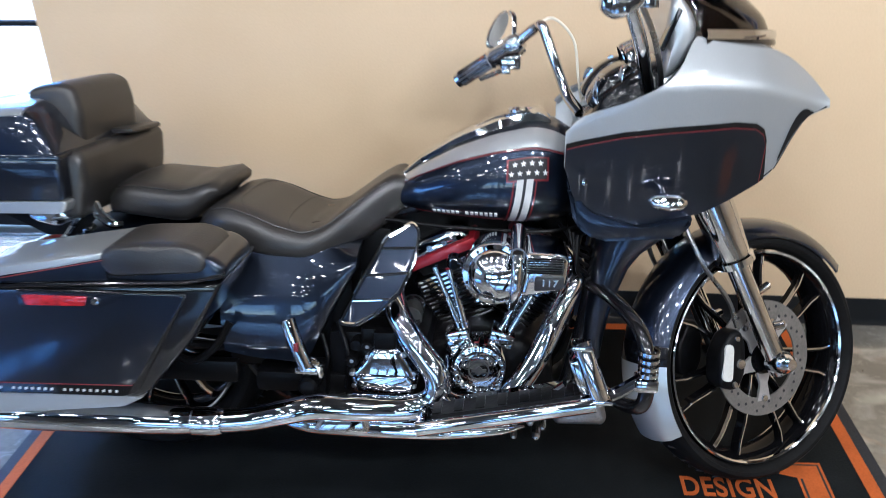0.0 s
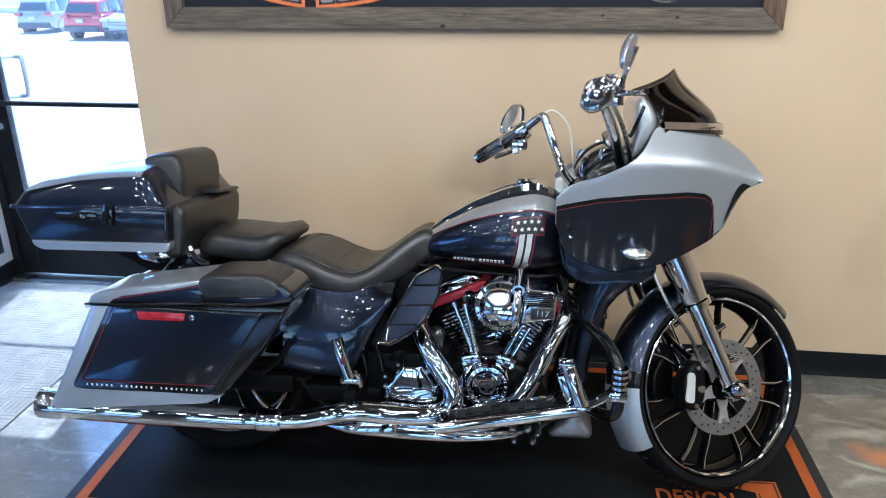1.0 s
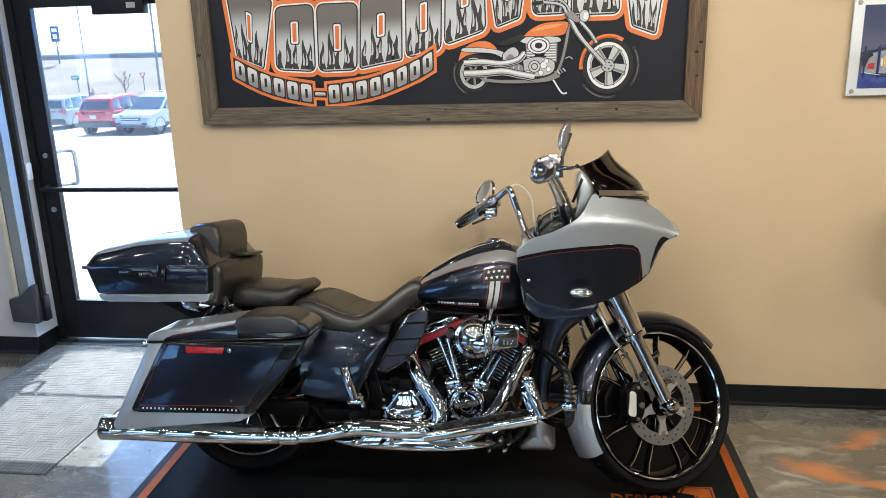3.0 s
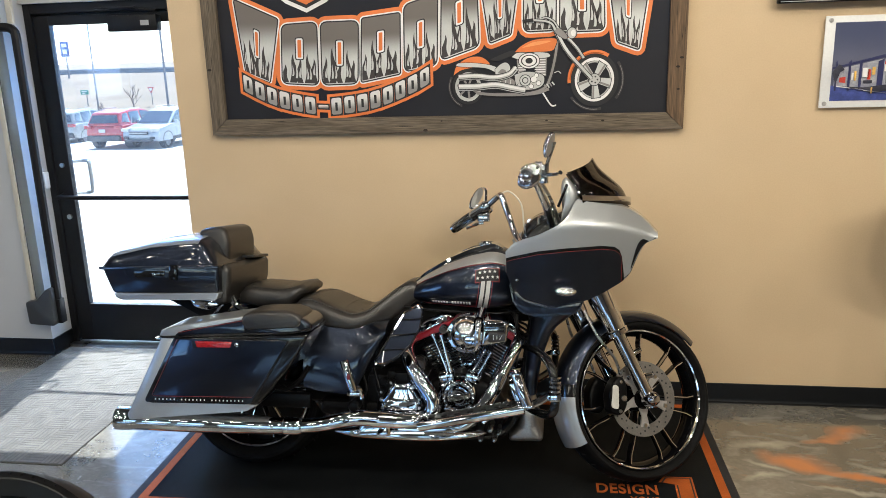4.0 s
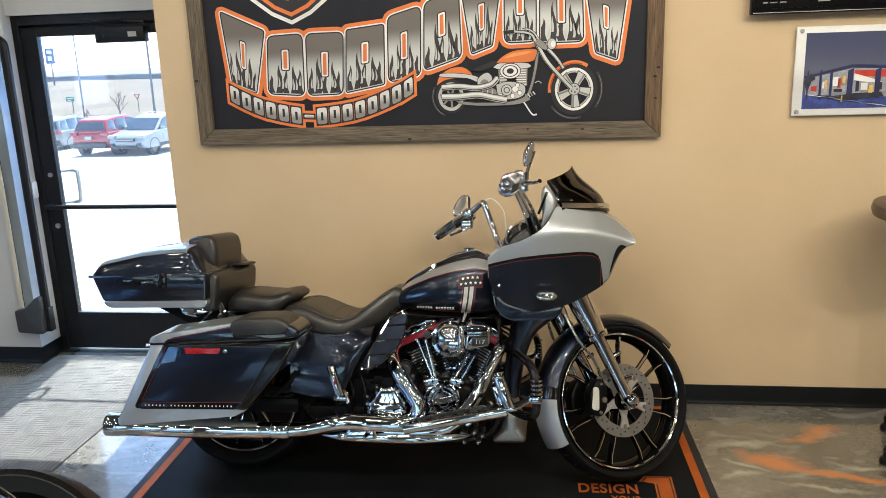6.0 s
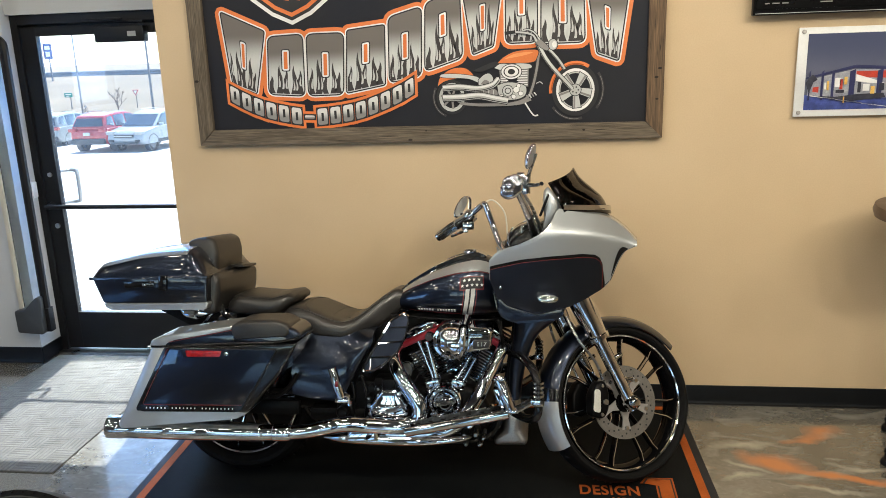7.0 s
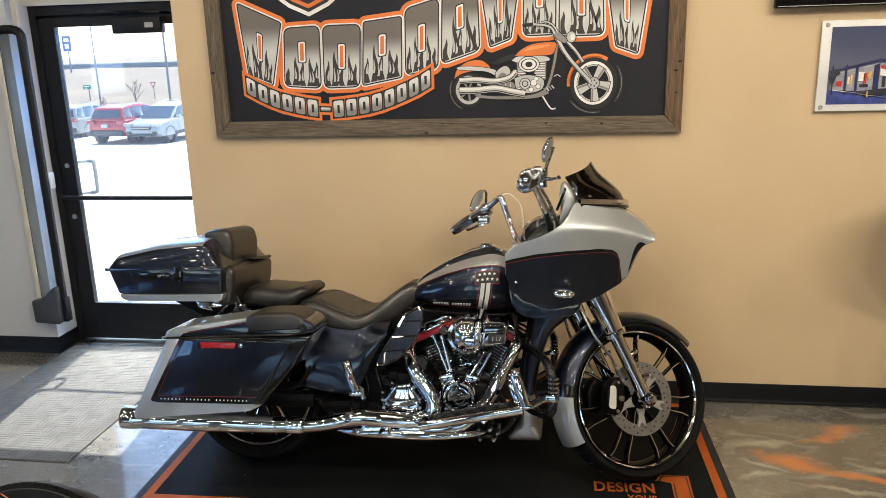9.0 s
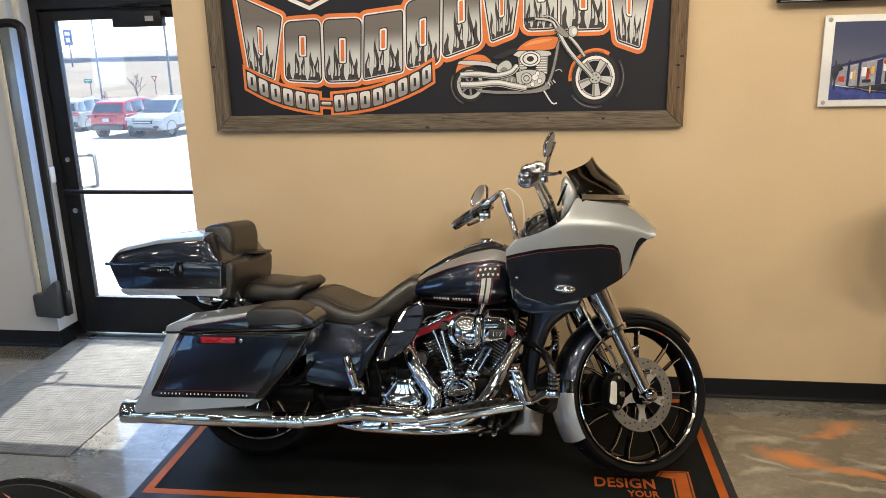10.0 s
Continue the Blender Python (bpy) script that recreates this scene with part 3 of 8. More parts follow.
def brake_disc(c, y, r, parent, turn):
    bm = B()
    lathe(bm, [(r * 0.70, y - 0.0025), (r, y - 0.0025), (r, y + 0.0025), (r * 0.70, y + 0.0025)], c, 64, closed=True)
    d = part("brake_disc", turn(bm), "disc", parent, "drilled steel brake disc")
    bm = B()
    for k in range(5):
        m = Matrix.Translation(c) @ Matrix.Rotation(2 * math.pi * k / 5 + 0.3, 4, "Y")
        prism_rows = [[m @ Vector(p) for p in ((x, y - 0.004, -hw), (x, y - 0.004, hw), (x, y + 0.003, hw), (x, y + 0.003, -hw))] for x, hw in ((0.03, 0.024), (r * 0.45, 0.012), (r * 0.74, 0.021))]
        skin(bm, prism_rows, True, True)
    part("disc_carrier", turn(bm), "satin_grey", d, "satin five-armed disc carrier")
    for k in range(40):
        rr = r * (0.78 + 0.07 * (k % 3))
        m = Matrix.Translation(c) @ Matrix.Rotation(2 * math.pi * k / 40, 4, "Y") @ Matrix.Translation((rr, y - 0.0028, 0))
        part("drill_hole", turn(lathe(B(), [(0.0, 0.0), (0.0042, 0.0), (0.0042, 0.002)], (0, 0, 0), 8, m=m)), "black_ink", d)
    for k in range(5):
        m = Matrix.Translation(c) @ Matrix.Rotation(2 * math.pi * k / 5 + 0.3, 4, "Y") @ Matrix.Translation((r * 0.70, y - 0.005, 0))
        part("disc_bolt", turn(lathe(B(), [(0.0, -0.005), (0.008, -0.004), (0.010, 0.0), (0.010, 0.003)], (0, 0, 0), 14, m=m)), "chrome", d)
    return d


same = lambda bm: bm
front_wheel = wheel("front_wheel", AXLE, 0.335, 0.281, 0.060, 7, steered, ("polished", "wheel_black"))
brake_disc(AXLE, -0.062, 0.152, front_wheel, steered)
wheel("rear_wheel", REAR, 0.335, 0.247, 0.085, 7, same, ("polished", "wheel_black"))

# fork legs, axle nut, callipers
up = Vector((-math.sin(RAKE), 0, math.cos(RAKE)))
for s in (-1, 1):
    foot = AXLE + Vector((0, s * 0.108, 0))
    leg = part("fork_leg", steered(rod(B(), foot - up * 0.03, foot + up * 0.36, 0.0265, 20, 0.028)), "fork_metal", bike, "polished fork lower leg")
    slb = B()
    tube(slb, [foot + up * d for d in (0.288, 0.293, 0.310, 0.314, 0.320, 0.44, 0.56)], [0.030, 0.049, 0.049, 0.043, 0.044, 0.049, 0.053], 28, 1)
    part("fork_cover", steered(slb), "fork_metal", bike, "chrome upper fork cover")
    part("fork_tube", steered(rod(B(), foot + up * 0.5, foot + up * 0.70, 0.027, 16)), "satin_black", bike)
    part("axle_nut", steered(lathe(B(), [(0.0, s * 0.165), (0.014, s * 0.162), (0.024, s * 0.150), (0.030, s * 0.135), (0.032, s * 0.10)], AXLE, 24)), "chrome", leg, "chrome axle cover")
    part("fork_bolt", steered(rod(B(), foot + up * 0.09 + Vector((0.03, 0, 0.01)), foot + up * 0.09 + Vector((0.055, s * 0.006, 0.014)), 0.011, 12)), "chrome", leg)
    part("fork_bolt", steered(rod(B(), foot + up * 0.20 + Vector((0.02, 0, 0.0)), foot + up * 0.20 + Vector((0.06, s * 0.002, 0.02)), 0.010, 12)), "chrome", leg)
    cb = B()
    cal = rounded([(-0.180, -0.060), (-0.128, -0.075), (-0.100, -0.035), (-0.096, 0.040), (-0.116, 0.085), (-0.150, 0.075), (-0.182, 0.02)], 0.02)
    puff(cb, [(AXLE.x + x, AXLE.z + z + 0.012) for x, z in cal], s * 0.112, s * 0.05, 0.012)
    calliper = part("brake_calliper", steered(cb), "satin_black", bike, "black brake calliper")
    fb = B()
    prism(fb, rounded([(AXLE.x + x, AXLE.z + z + 0.012) for x, z in ((-0.178, -0.04), (-0.146, -0.048), (-0.140, 0.045), (-0.165, 0.05))], 0.012), s * 0.1145, s * 0.108, 0.002)
    part("calliper_face", steered(fb), "pale_insert", calliper, "pale silver calliper insert")
    for dx, dz, r in ((-0.118, -0.005, 0.014), (-0.130, 0.06, 0.008), (-0.138, -0.055, 0.008)):
        fb = B()
        lathe(fb, [(0.0, s * 0.118), (r * 0.8, s * 0.117), (r, s * 0.111)], AXLE + Vector((dx, 0, dz + 0.012)), 14)
        part("calliper_bolt", steered(fb), "dull_chrome", calliper)
    hb = B()
    tube(hb, [AXLE + Vector(p) for p in ((-0.12, s * 0.10, 0.10), (-0.15, s * 0.105, 0.17), (-0.22, s * 0.10, 0.26), (-0.26, s * 0.08, 0.36))], 0.006, 8)
    part("brake_hose", steered(hb), "dull_chrome", bike, "braided steel brake hose")


# front fender, slate blue with a silver tail
def fender_shell(c, R, half, a0, a1, n, lift=0.0, thick=0.004):
    bm = B()
    rows = []
    for i in range(n + 1):
        a = radians(a0 + (a1 - a0) * i / n)
        ring = []
        for j in range(13):
            t = -1 + 2 * j / 12
            r = R + lift - 0.034 * abs(t) ** 2.6 - 0.012 * max(0, abs(t) - 0.9) * 10
            ring.append(c + Vector((r * math.cos(a), (half + lift) * t, r * math.sin(a))))
        for j in range(12, -1, -1):
            t = -1 + 2 * j / 12
            r = R + lift - thick - 0.034 * abs(t) ** 2.6 - 0.012 * max(0, abs(t) - 0.9) * 10
            ring.append(c + Vector((r * math.cos(a), (half + lift - thick) * t, r * math.sin(a))))
        rows.append(ring)
    return skin(bm, rows, True, True)


fender = part("front_fender", steered(fender_shell(AXLE, 0.366, 0.082, 41, 189, 44)), "slate", bike, "slate blue front fender")
part("fender_tail", steered(fender_shell(AXLE, 0.366, 0.082, 177, 210, 14, 0.002)), "silver", fender, "silver fender tail")
part("fender_band", steered(fender_shell(AXLE, 0.366, 0.082, 168.5, 177.5, 6, 0.0015)), "gloss_black", fender, "black band above the silver tail")
for s in (-1, 1):
    part("fender_bracket", steered(tube(B(), [AXLE + Vector(p) for p in ((-0.06, s * 0.10, 0.14), (-0.12, s * 0.09, 0.26), (-0.16, s * 0.07, 0.33))], 0.012, 8, flat=0.5)), "satin_black", fender)

# ---- fuel tank ----
TANK_TOP = [(-0.30, 0.77), (-0.264, 0.800), (-0.20, 0.853), (-0.10, 0.912), (0.0, 0.955), (0.09, 0.978), (0.14, 0.968), (0.19, 0.935)]
TANK_BOT = [(-0.30, 0.755), (-0.26, 0.748), (-0.17, 0.738), (0.0, 0.728), (0.12, 0.726), (0.19, 0.74)]
TANK_HALF = [(-0.30, 0.03), (-0.264, 0.075), (-0.20, 0.118), (-0.10, 0.152), (0.0, 0.172), (0.10, 0.172), (0.16, 0.150), (0.19, 0.11)]


def tank_point(x, a, lift=0.0):
    """a: 0 at the keel of the right side, 1 at the crown."""
    top, bot, half = smooth_table(TANK_TOP, x), smooth_table(TANK_BOT, x), smooth_table(TANK_HALF, x)
    th = radians(-62 + 152 * a)
    cz = bot + (top - bot) * 0.40
    hz = (top - cz) if th > 0 else (cz - bot) / math.sin(radians(62))
    q = 2 / 2.5
    y = (half + lift) * abs(math.cos(th)) ** q
    z = cz + (hz + lift) * (abs(math.sin(th)) ** q) * (1 if th > 0 else -1)
    return Vector((x, -y, z))


def tank_patch(x0, x1, a0, a1, lift, side=1, n=26, k=14):
    """A piece of the tank's skin, raised by lift; a0 and a1 may be functions of x."""
    bm = B()
    rows = []
    for i in range(n + 1):
        x = x0 + (x1 - x0) * i / n
        lo = a0(x) if callable(a0) else a0
        hi = a1(x) if callable(a1) else a1
        pts = [tank_point(x, lo + (hi - lo) * j / k, lift) for j in range(k + 1)]
        inner = [tank_point(x, lo + (hi - lo) * j / k, lift - 0.003) for j in range(k, -1, -1)]
        rows.append([Vector((p.x, p.y * side, p.z)) for p in pts + inner])
    return skin(bm, rows, True, True)


tb = B()
rows = []
for i in range(41):
    x = -0.30 + 0.49 * i / 40
    half = [tank_point(x, j / 16) for j in range(17)]
    rows.append(half + [Vector((p.x, -p.y, p.z)) for p in reversed(half[:-1])])
skin(tb, rows, True, True)
tank = part("fuel_tank", tb, "slate", bike, "slate blue metallic fuel tank")
split = lambda x: 0.655 - 0.06 * (x + 0.25) / 0.44
for s in (1, -1):
    part("tank_stripe", tank_patch(-0.275, 0.165, lambda x: split(x) + 0.03, lambda x: split(x) + 0.19, 0.0015, s), "silver", tank, "silver sweep along the tank top")
    part("tank_pinstripe", tank_patch(-0.275, 0.165, lambda x: split(x) + 0.014, lambda x: split(x) + 0.026, 0.0015, s, k=3), "red", tank, "dark red pinstripe")
    part("tank_pinstripe", tank_patch(-0.20, 0.03, 0.085, 0.10, 0.0012, s, k=2), "red", tank)
    # number-one emblem: starred cap over three bars
    part("emblem_edge", tank_patch(0.026, 0.126, 0.44, 0.575, 0.0012, s, n=8, k=6), "red", tank, "red-edged number one emblem")
    part("emblem_cap", tank_patch(0.031, 0.121, 0.450, 0.565, 0.0022, s, n=8, k=6), "black_ink", tank)
    for k, (e0, e1, mt) in enumerate(((0.043, 0.0465, "red"), (0.052, 0.068, "pale_ink"), (0.0685, 0.0745, "black_ink"), (0.075, 0.091, "pale_ink"), (0.0965, 0.100, "red"))):
        bm = B()
        rows = []
        for i in range(13):
            a = 0.05 + 0.40 * i / 12
            sh = 0.055 * (a - 0.45)
            rows.append([Vector((q.x, q.y * s, q.z)) for q in (tank_point(e0 + sh, a, 0.002), tank_point(e1 + sh, a, 0.002), tank_point(e1 + sh, a, 0), tank_point(e0 + sh, a, 0))])
        skin(bm, rows, True, True)
        part("emblem_bar", bm, mt, tank)
    for k in range(9):
        row, col = (0, k) if k < 4 else (1, k - 4)
        x = 0.046 + 0.020 * col + (0.0 if row == 0 else -0.008)
        a = 0.535 if row == 0 else 0.482
        p, px, pa = tank_point(x, a, 0.0035), tank_point(x + 0.001, a, 0.0035), tank_point(x, a + 0.004, 0.0035)
        ex, ey = (px - p).normalized(), (pa - p).normalized()
        sb = B()
        ring = []
        for j in range(10):
            rr = 0.0075 if j % 2 == 0 else 0.0032
            an = math.pi / 2 + j * math.pi / 5
            q = p + ex * rr * math.cos(an) + ey * rr * math.sin(an)
            ring.append(Vector((q.x, q.y * s, q.z)))
        nrm = ex.cross(ey) * (0.001 * s)
        skin(sb, [ring, [q - Vector((nrm.x, nrm.y, nrm.z)) for q in ring]], True, True)
        part("emblem_star", sb, "white_ink", tank)
    for k in range(14):
        if k == 6:
            continue
        x = -0.155 + 0.0118 * k
        part("badge_bar", tank_patch(x, x + 0.0075, 0.165, 0.215, 0.002, s, n=2, k=3), "text_metal", tank, "raised bright badge lettering strip")
# console down the middle
cb = B()
rows = []
for i in range(25):
    x = -0.27 + 0.40 * i / 24
    z = smooth_table(TANK_TOP, x)
    hw = lerp_table([(-0.27, 0.026), (-0.15, 0.052), (0.0, 0.072), (0.13, 0.066)], x)
    h = lerp_table([(-0.27, 0.004), (-0.2, 0.012), (0.0, 0.018), (0.10, 0.016), (0.13, 0.002)], x)
    rows.append([(x, -hw, z - 0.010), (x, -hw * 0.9, z + h * 0.7), (x, -hw * 0.5, z + h), (x, hw * 0.5, z + h), (x, hw * 0.9, z + h * 0.7), (x, hw, z - 0.010)])
skin(cb, rows, True, True)
console = part("tank_console", cb, "chrome", tank, "chrome tank console")
part("fuel_cap", lathe(B(), [(0.0, 0.014), (0.03, 0.012), (0.038, 0.004), (0.038, -0.01)], (0, 0, 0), 28, m=pose(0.06, 0, 0.978, 80, 0, 0)), "chrome", console)

# ---- seats ----
def saddle_point(tables, x, a, dish, lift=0.0, q=0.62):
    """A point of a padded seat at x, a turning from its right side (180) over the top (90)."""
    top, bot, half = tables
    t, b, h = smooth_table(top, x), smooth_table(bot, x), smooth_table(half, x)
    ca, sa = math.cos(radians(a)), math.sin(radians(a))
    y = (h + lift) * (1 if ca > 0 else -1) * abs(ca) ** q
    z = (t + b) / 2 + ((t - b) / 2 + lift) * (1 if sa > 0 else -1) * abs(sa) ** q
    if sa > 0:
        z += dish * (min(1.0, abs(y) / (0.78 * h)) ** 2 - 1) * min(1.0, sa * 2.2)
    return Vector((x, y, z))


def saddle(name, tables, dish, label, n=40):
    bm = B()
    x0, x1 = tables[0][0][0], tables[0][-1][0]
    skin(bm, [[saddle_point(tables, x0 + (x1 - x0) * i / n, 360 * j / 36, dish) for j in range(36)] for i in range(n + 1)], True, True)
    return part(name, bm, "leather", bike, label, 70)


SEAT = ([(-0.770, 0.690), (-0.745, 0.742), (-0.71, 0.774), (-0.66, 0.782), (-0.60, 0.765), (-0.53, 0.732), (-0.47, 0.714), (-0.42, 0.730), (-0.37, 0.769), (-0.31, 0.815), (-0.27, 0.838), (-0.245, 0.842), (-0.222, 0.822)],
        [(-0.770, 0.660), (-0.68, 0.640), (-0.59, 0.628), (-0.47, 0.624), (-0.36, 0.645), (-0.28, 0.690), (-0.222, 0.755)],
        [(-0.770, 0.13), (-0.70, 0.188), (-0.58, 0.206), (-0.46, 0.198), (-0.36, 0.160), (-0.28, 0.115), (-0.222, 0.08)])
PAD = ([(-0.985, 0.785), (-0.972, 0.808), (-0.93, 0.820), (-0.85, 0.814), (-0.79, 0.810), (-0.745, 0.818), (-0.715, 0.821), (-0.698, 0.806)],
       [(-0.985, 0.722), (-0.80, 0.705), (-0.765, 0.712), (-0.735, 0.742), (-0.698, 0.778)],
       [(-0.985, 0.135), (-0.95, 0.155), (-0.80, 0.165), (-0.73, 0.155), (-0.698, 0.120)])
seat = saddle("rider_seat", SEAT, 0.014, "black stitched leather rider seat")
pill = saddle("passenger_seat", PAD, 0.004, "black leather passenger pad")
for a in (142, 38):
    part("seat_seam", tube(B(), [saddle_point(SEAT, -0.745 + 0.47 * i / 16, a, 0.014, 0.0006) for i in range(17)], 0.0022, 6, 2), "leather", seat, "raised stitched seam")
    part("seat_seam", tube(B(), [saddle_point(PAD, -0.965 + 0.245 * i / 12, a, 0.004, 0.0006) for i in range(13)], 0.0020, 6, 2), "leather", pill, "raised stitched seam")
for x0, x1 in ((-0.60, -0.655), (-0.50, -0.53)):
    part("seat_seam", tube(B(), [saddle_point(SEAT, x0 + (x1 - x0) * (1 - ((a - 90) / 52) ** 2), a, 0.014, 0.0004) for a in range(40, 141, 10)], 0.0014, 6, 2), "leather", seat, "raised stitched seam")

# ---- trunk with backrest ----
def eased(table, x, h=0.02):
    """The table's value, rounded over the knots."""
    return sum(lerp_table(table, x + h * k / 4) for k in range(-4, 5)) / 9


LID_EDGE = [(-1.524, 0.912), (-1.514, 0.940), (-1.495, 0.952), (-1.318, 0.994), (-1.20, 1.008), (-1.110, 1.014), (-1.078, 1.000), (-1.022, 0.925), (-1.018, 0.914)]


def lid_section(x, lift=0.0, y_max=9.0):
    """Right half of the lid's cross-section at x, from the seam to the middle."""
    zs = 0.906 + 0.010 * (x + 1.52) / 0.5
    h = max(0.004, eased(LID_EDGE, x, 0.008) - zs)
    pull = 0.012 * max(0.0, (-1.46 - x) / 0.06) ** 2
    pts = [(0.288, 0.0), (0.284, 0.30), (0.274, 0.62), (0.2605, 0.92), (0.248, 1.0)]
    out = [(-(y - pull + 0.7 * lift), zs + h * k + (lift if k == 1.0 else 0.0)) for y, k in pts]
    out += [(-(y - pull * 0.5), zs + h + dz * min(1.0, h / 0.05) + lift) for y, dz in ((0.235, 0.006), (0.18, 0.012), (0.10, 0.016), (0.0, 0.018))]
    return [(x, y, z) for y, z in out if -y <= y_max]


def trunk():
    t = part("trunk", puff(B(), rounded([(-1.520, 0.905), (-1.508, 0.875), (-1.474, 0.800), (-1.012, 0.808), (-1.010, 0.915)], 0.012), -0.288, 0.228, 0.010, 5), "slate", bike, "slate blue top trunk")
    xs = [-1.524 + 0.506 * i / 40 for i in range(41)]
    lb = B()
    skin(lb, [(lambda h: h + [(x, -y * 0.8, z) for x, y, z in reversed(h[:-1])])(lid_section(x)) for x in xs], True, True)
    part("trunk_lid", lb, "slate", t, "slate blue trunk lid", 50)
    lb = B()
    rows = []
    for x in [-1.500 + 0.395 * i / 24 for i in range(25)]:
        h = lid_section(x, 0.0022, 0.2640)
        top = h + [(x2, -y * 0.8, z) for x2, y, z in reversed(h[:-1])]
        rows.append(top + [(x2, y * 0.99, z - 0.006) for x2, y, z in reversed(top)])
    skin(lb, rows, True, True)
    part("lid_top", lb, "silver", t, "silver lid panel", 50)
    part("seam_trim", puff(B(), rounded([(-1.529, 0.898), (-1.527, 0.909), (-1.006, 0.920), (-1.006, 0.908)], 0.004), -0.294, 0.234, 0.004, 4), "slate", t)
    part("trunk_tray", puff(B(), rounded([(-1.472, 0.800), (-1.462, 0.782), (-1.436, 0.771), (-1.018, 0.778), (-1.006, 0.808), (-1.24, 0.803)], 0.010), -0.289, 0.229, 0.006, 4), "silver", t, "silver lower trunk band")
    for s in (-1, 1):
        lb = B()
        prism(lb, rounded([(-1.425, 0.897), (-1.405, 0.862), (-1.20, 0.866), (-1.19, 0.904), (-1.41, 0.902)], 0.008), s * 0.2915, s * 0.280, 0.002)
        latch = part("latch_recess", lb, "slate", t)
        lb = B()
        prism(lb, rounded([(-1.375, 0.893), (-1.37, 0.868), (-1.24, 0.870), (-1.24, 0.896)], 0.003), s * 0.2945, s * 0.285, 0.0015)
        part("latch", lb, "gloss_black", latch, "gloss black latch")
        part("lock", lathe(B(), [(0.0, s * 0.2985), (0.007, s * 0.2975), (0.009, s * 0.293)], (-1.285, 0, 0.882), 16), "chrome", latch, "chrome key lock")
        lb = B()
        prism(lb, rounded([(-1.215, 0.922), (-1.218, 0.862), (-1.185, 0.856), (-1.180, 0.920)], 0.004), s * 0.302, s * 0.28, 0.002)
        part("hinge", lb, "gloss_black", t)
        part("seam_button", rod(B(), (-1.522, s * 0.275, 0.902), (-1.538, s * 0.275, 0.902), 0.007), "chrome", t)
    for s in (-1, 1):
        part("rack_strut", tube(B(), [(-1.02, s * 0.165, 0.775), (-1.06, s * 0.165, 0.72), (-1.10, s * 0.165, 0.67)], 0.014, 10), "chrome", t, "chrome trunk rack strut")
        part("rack_rail", tube(B(), [(-1.38, s * 0.15, 0.77), (-1.2, s * 0.15, 0.765), (-1.0, s * 0.15, 0.77)], 0.010, 10), "chrome", t, "chrome trunk rack rail")
        part("rack_arm", prism(B(), rounded([(-1.330, 0.775), (-1.06, 0.775), (-0.995, 0.745), (-1.04, 0.690), (-1.14, 0.684), (-1.20, 0.715)], 0.012), s * 0.176, s * 0.168, 0.002), "satin_black", t, "black rack side plate")
        part("rack_clamp", puff(B(), rounded([(-1.185, 0.765), (-1.06, 0.768), (-1.045, 0.735), (-1.10, 0.712), (-1.165, 0.730)], 0.012), s * 0.200, s * 0.165, 0.010, 4), "chrome", t, "chrome rack clamp")
        part("rack_hook", tube(B(), [(-1.00, s * 0.185, 0.775), (-0.985, s * 0.19, 0.745), (-0.955, s * 0.19, 0.722), (-0.93, s * 0.185, 0.720)], [0.012, 0.013, 0.012, 0.008], 10), "chrome", t, "chrome rack hook")
        part("rack_bolt", lathe(B(), [(0.0, s * 0.206), (0.008, s * 0.204), (0.011, s * 0.196), (0.011, s * 0.17)], (-1.02, 0, 0.705), 14), "chrome", t)
    part("backrest", puff(B(), rounded([(-1.156, 1.044), (-1.12, 1.058), (-1.06, 1.064), (-1.030, 1.050), (-1.016, 1.00), (-1.020, 0.884), (-1.094, 0.882), (-1.124, 0.980)], 0.018), -0.165, 0.135, 0.022, 7), "leather", t, "black leather backrest pad")
    part("backrest_lower", puff(B(), rounded([(-1.060, 0.918), (-0.992, 0.916), (-0.978, 0.900), (-0.978, 0.835), (-0.998, 0.750), (-1.050, 0.748)], 0.015), -0.252, 0.205, 0.022, 7), "leather", t, "black leather lower backrest pad")
    part("backrest_lip", puff(B(), rounded([(-1.03, 0.926), (-0.962, 0.926), (-0.962, 0.914), (-1.03, 0.914)], 0.005), -0.02, 0.150, 0.004, 3), "leather", t)



trunk()


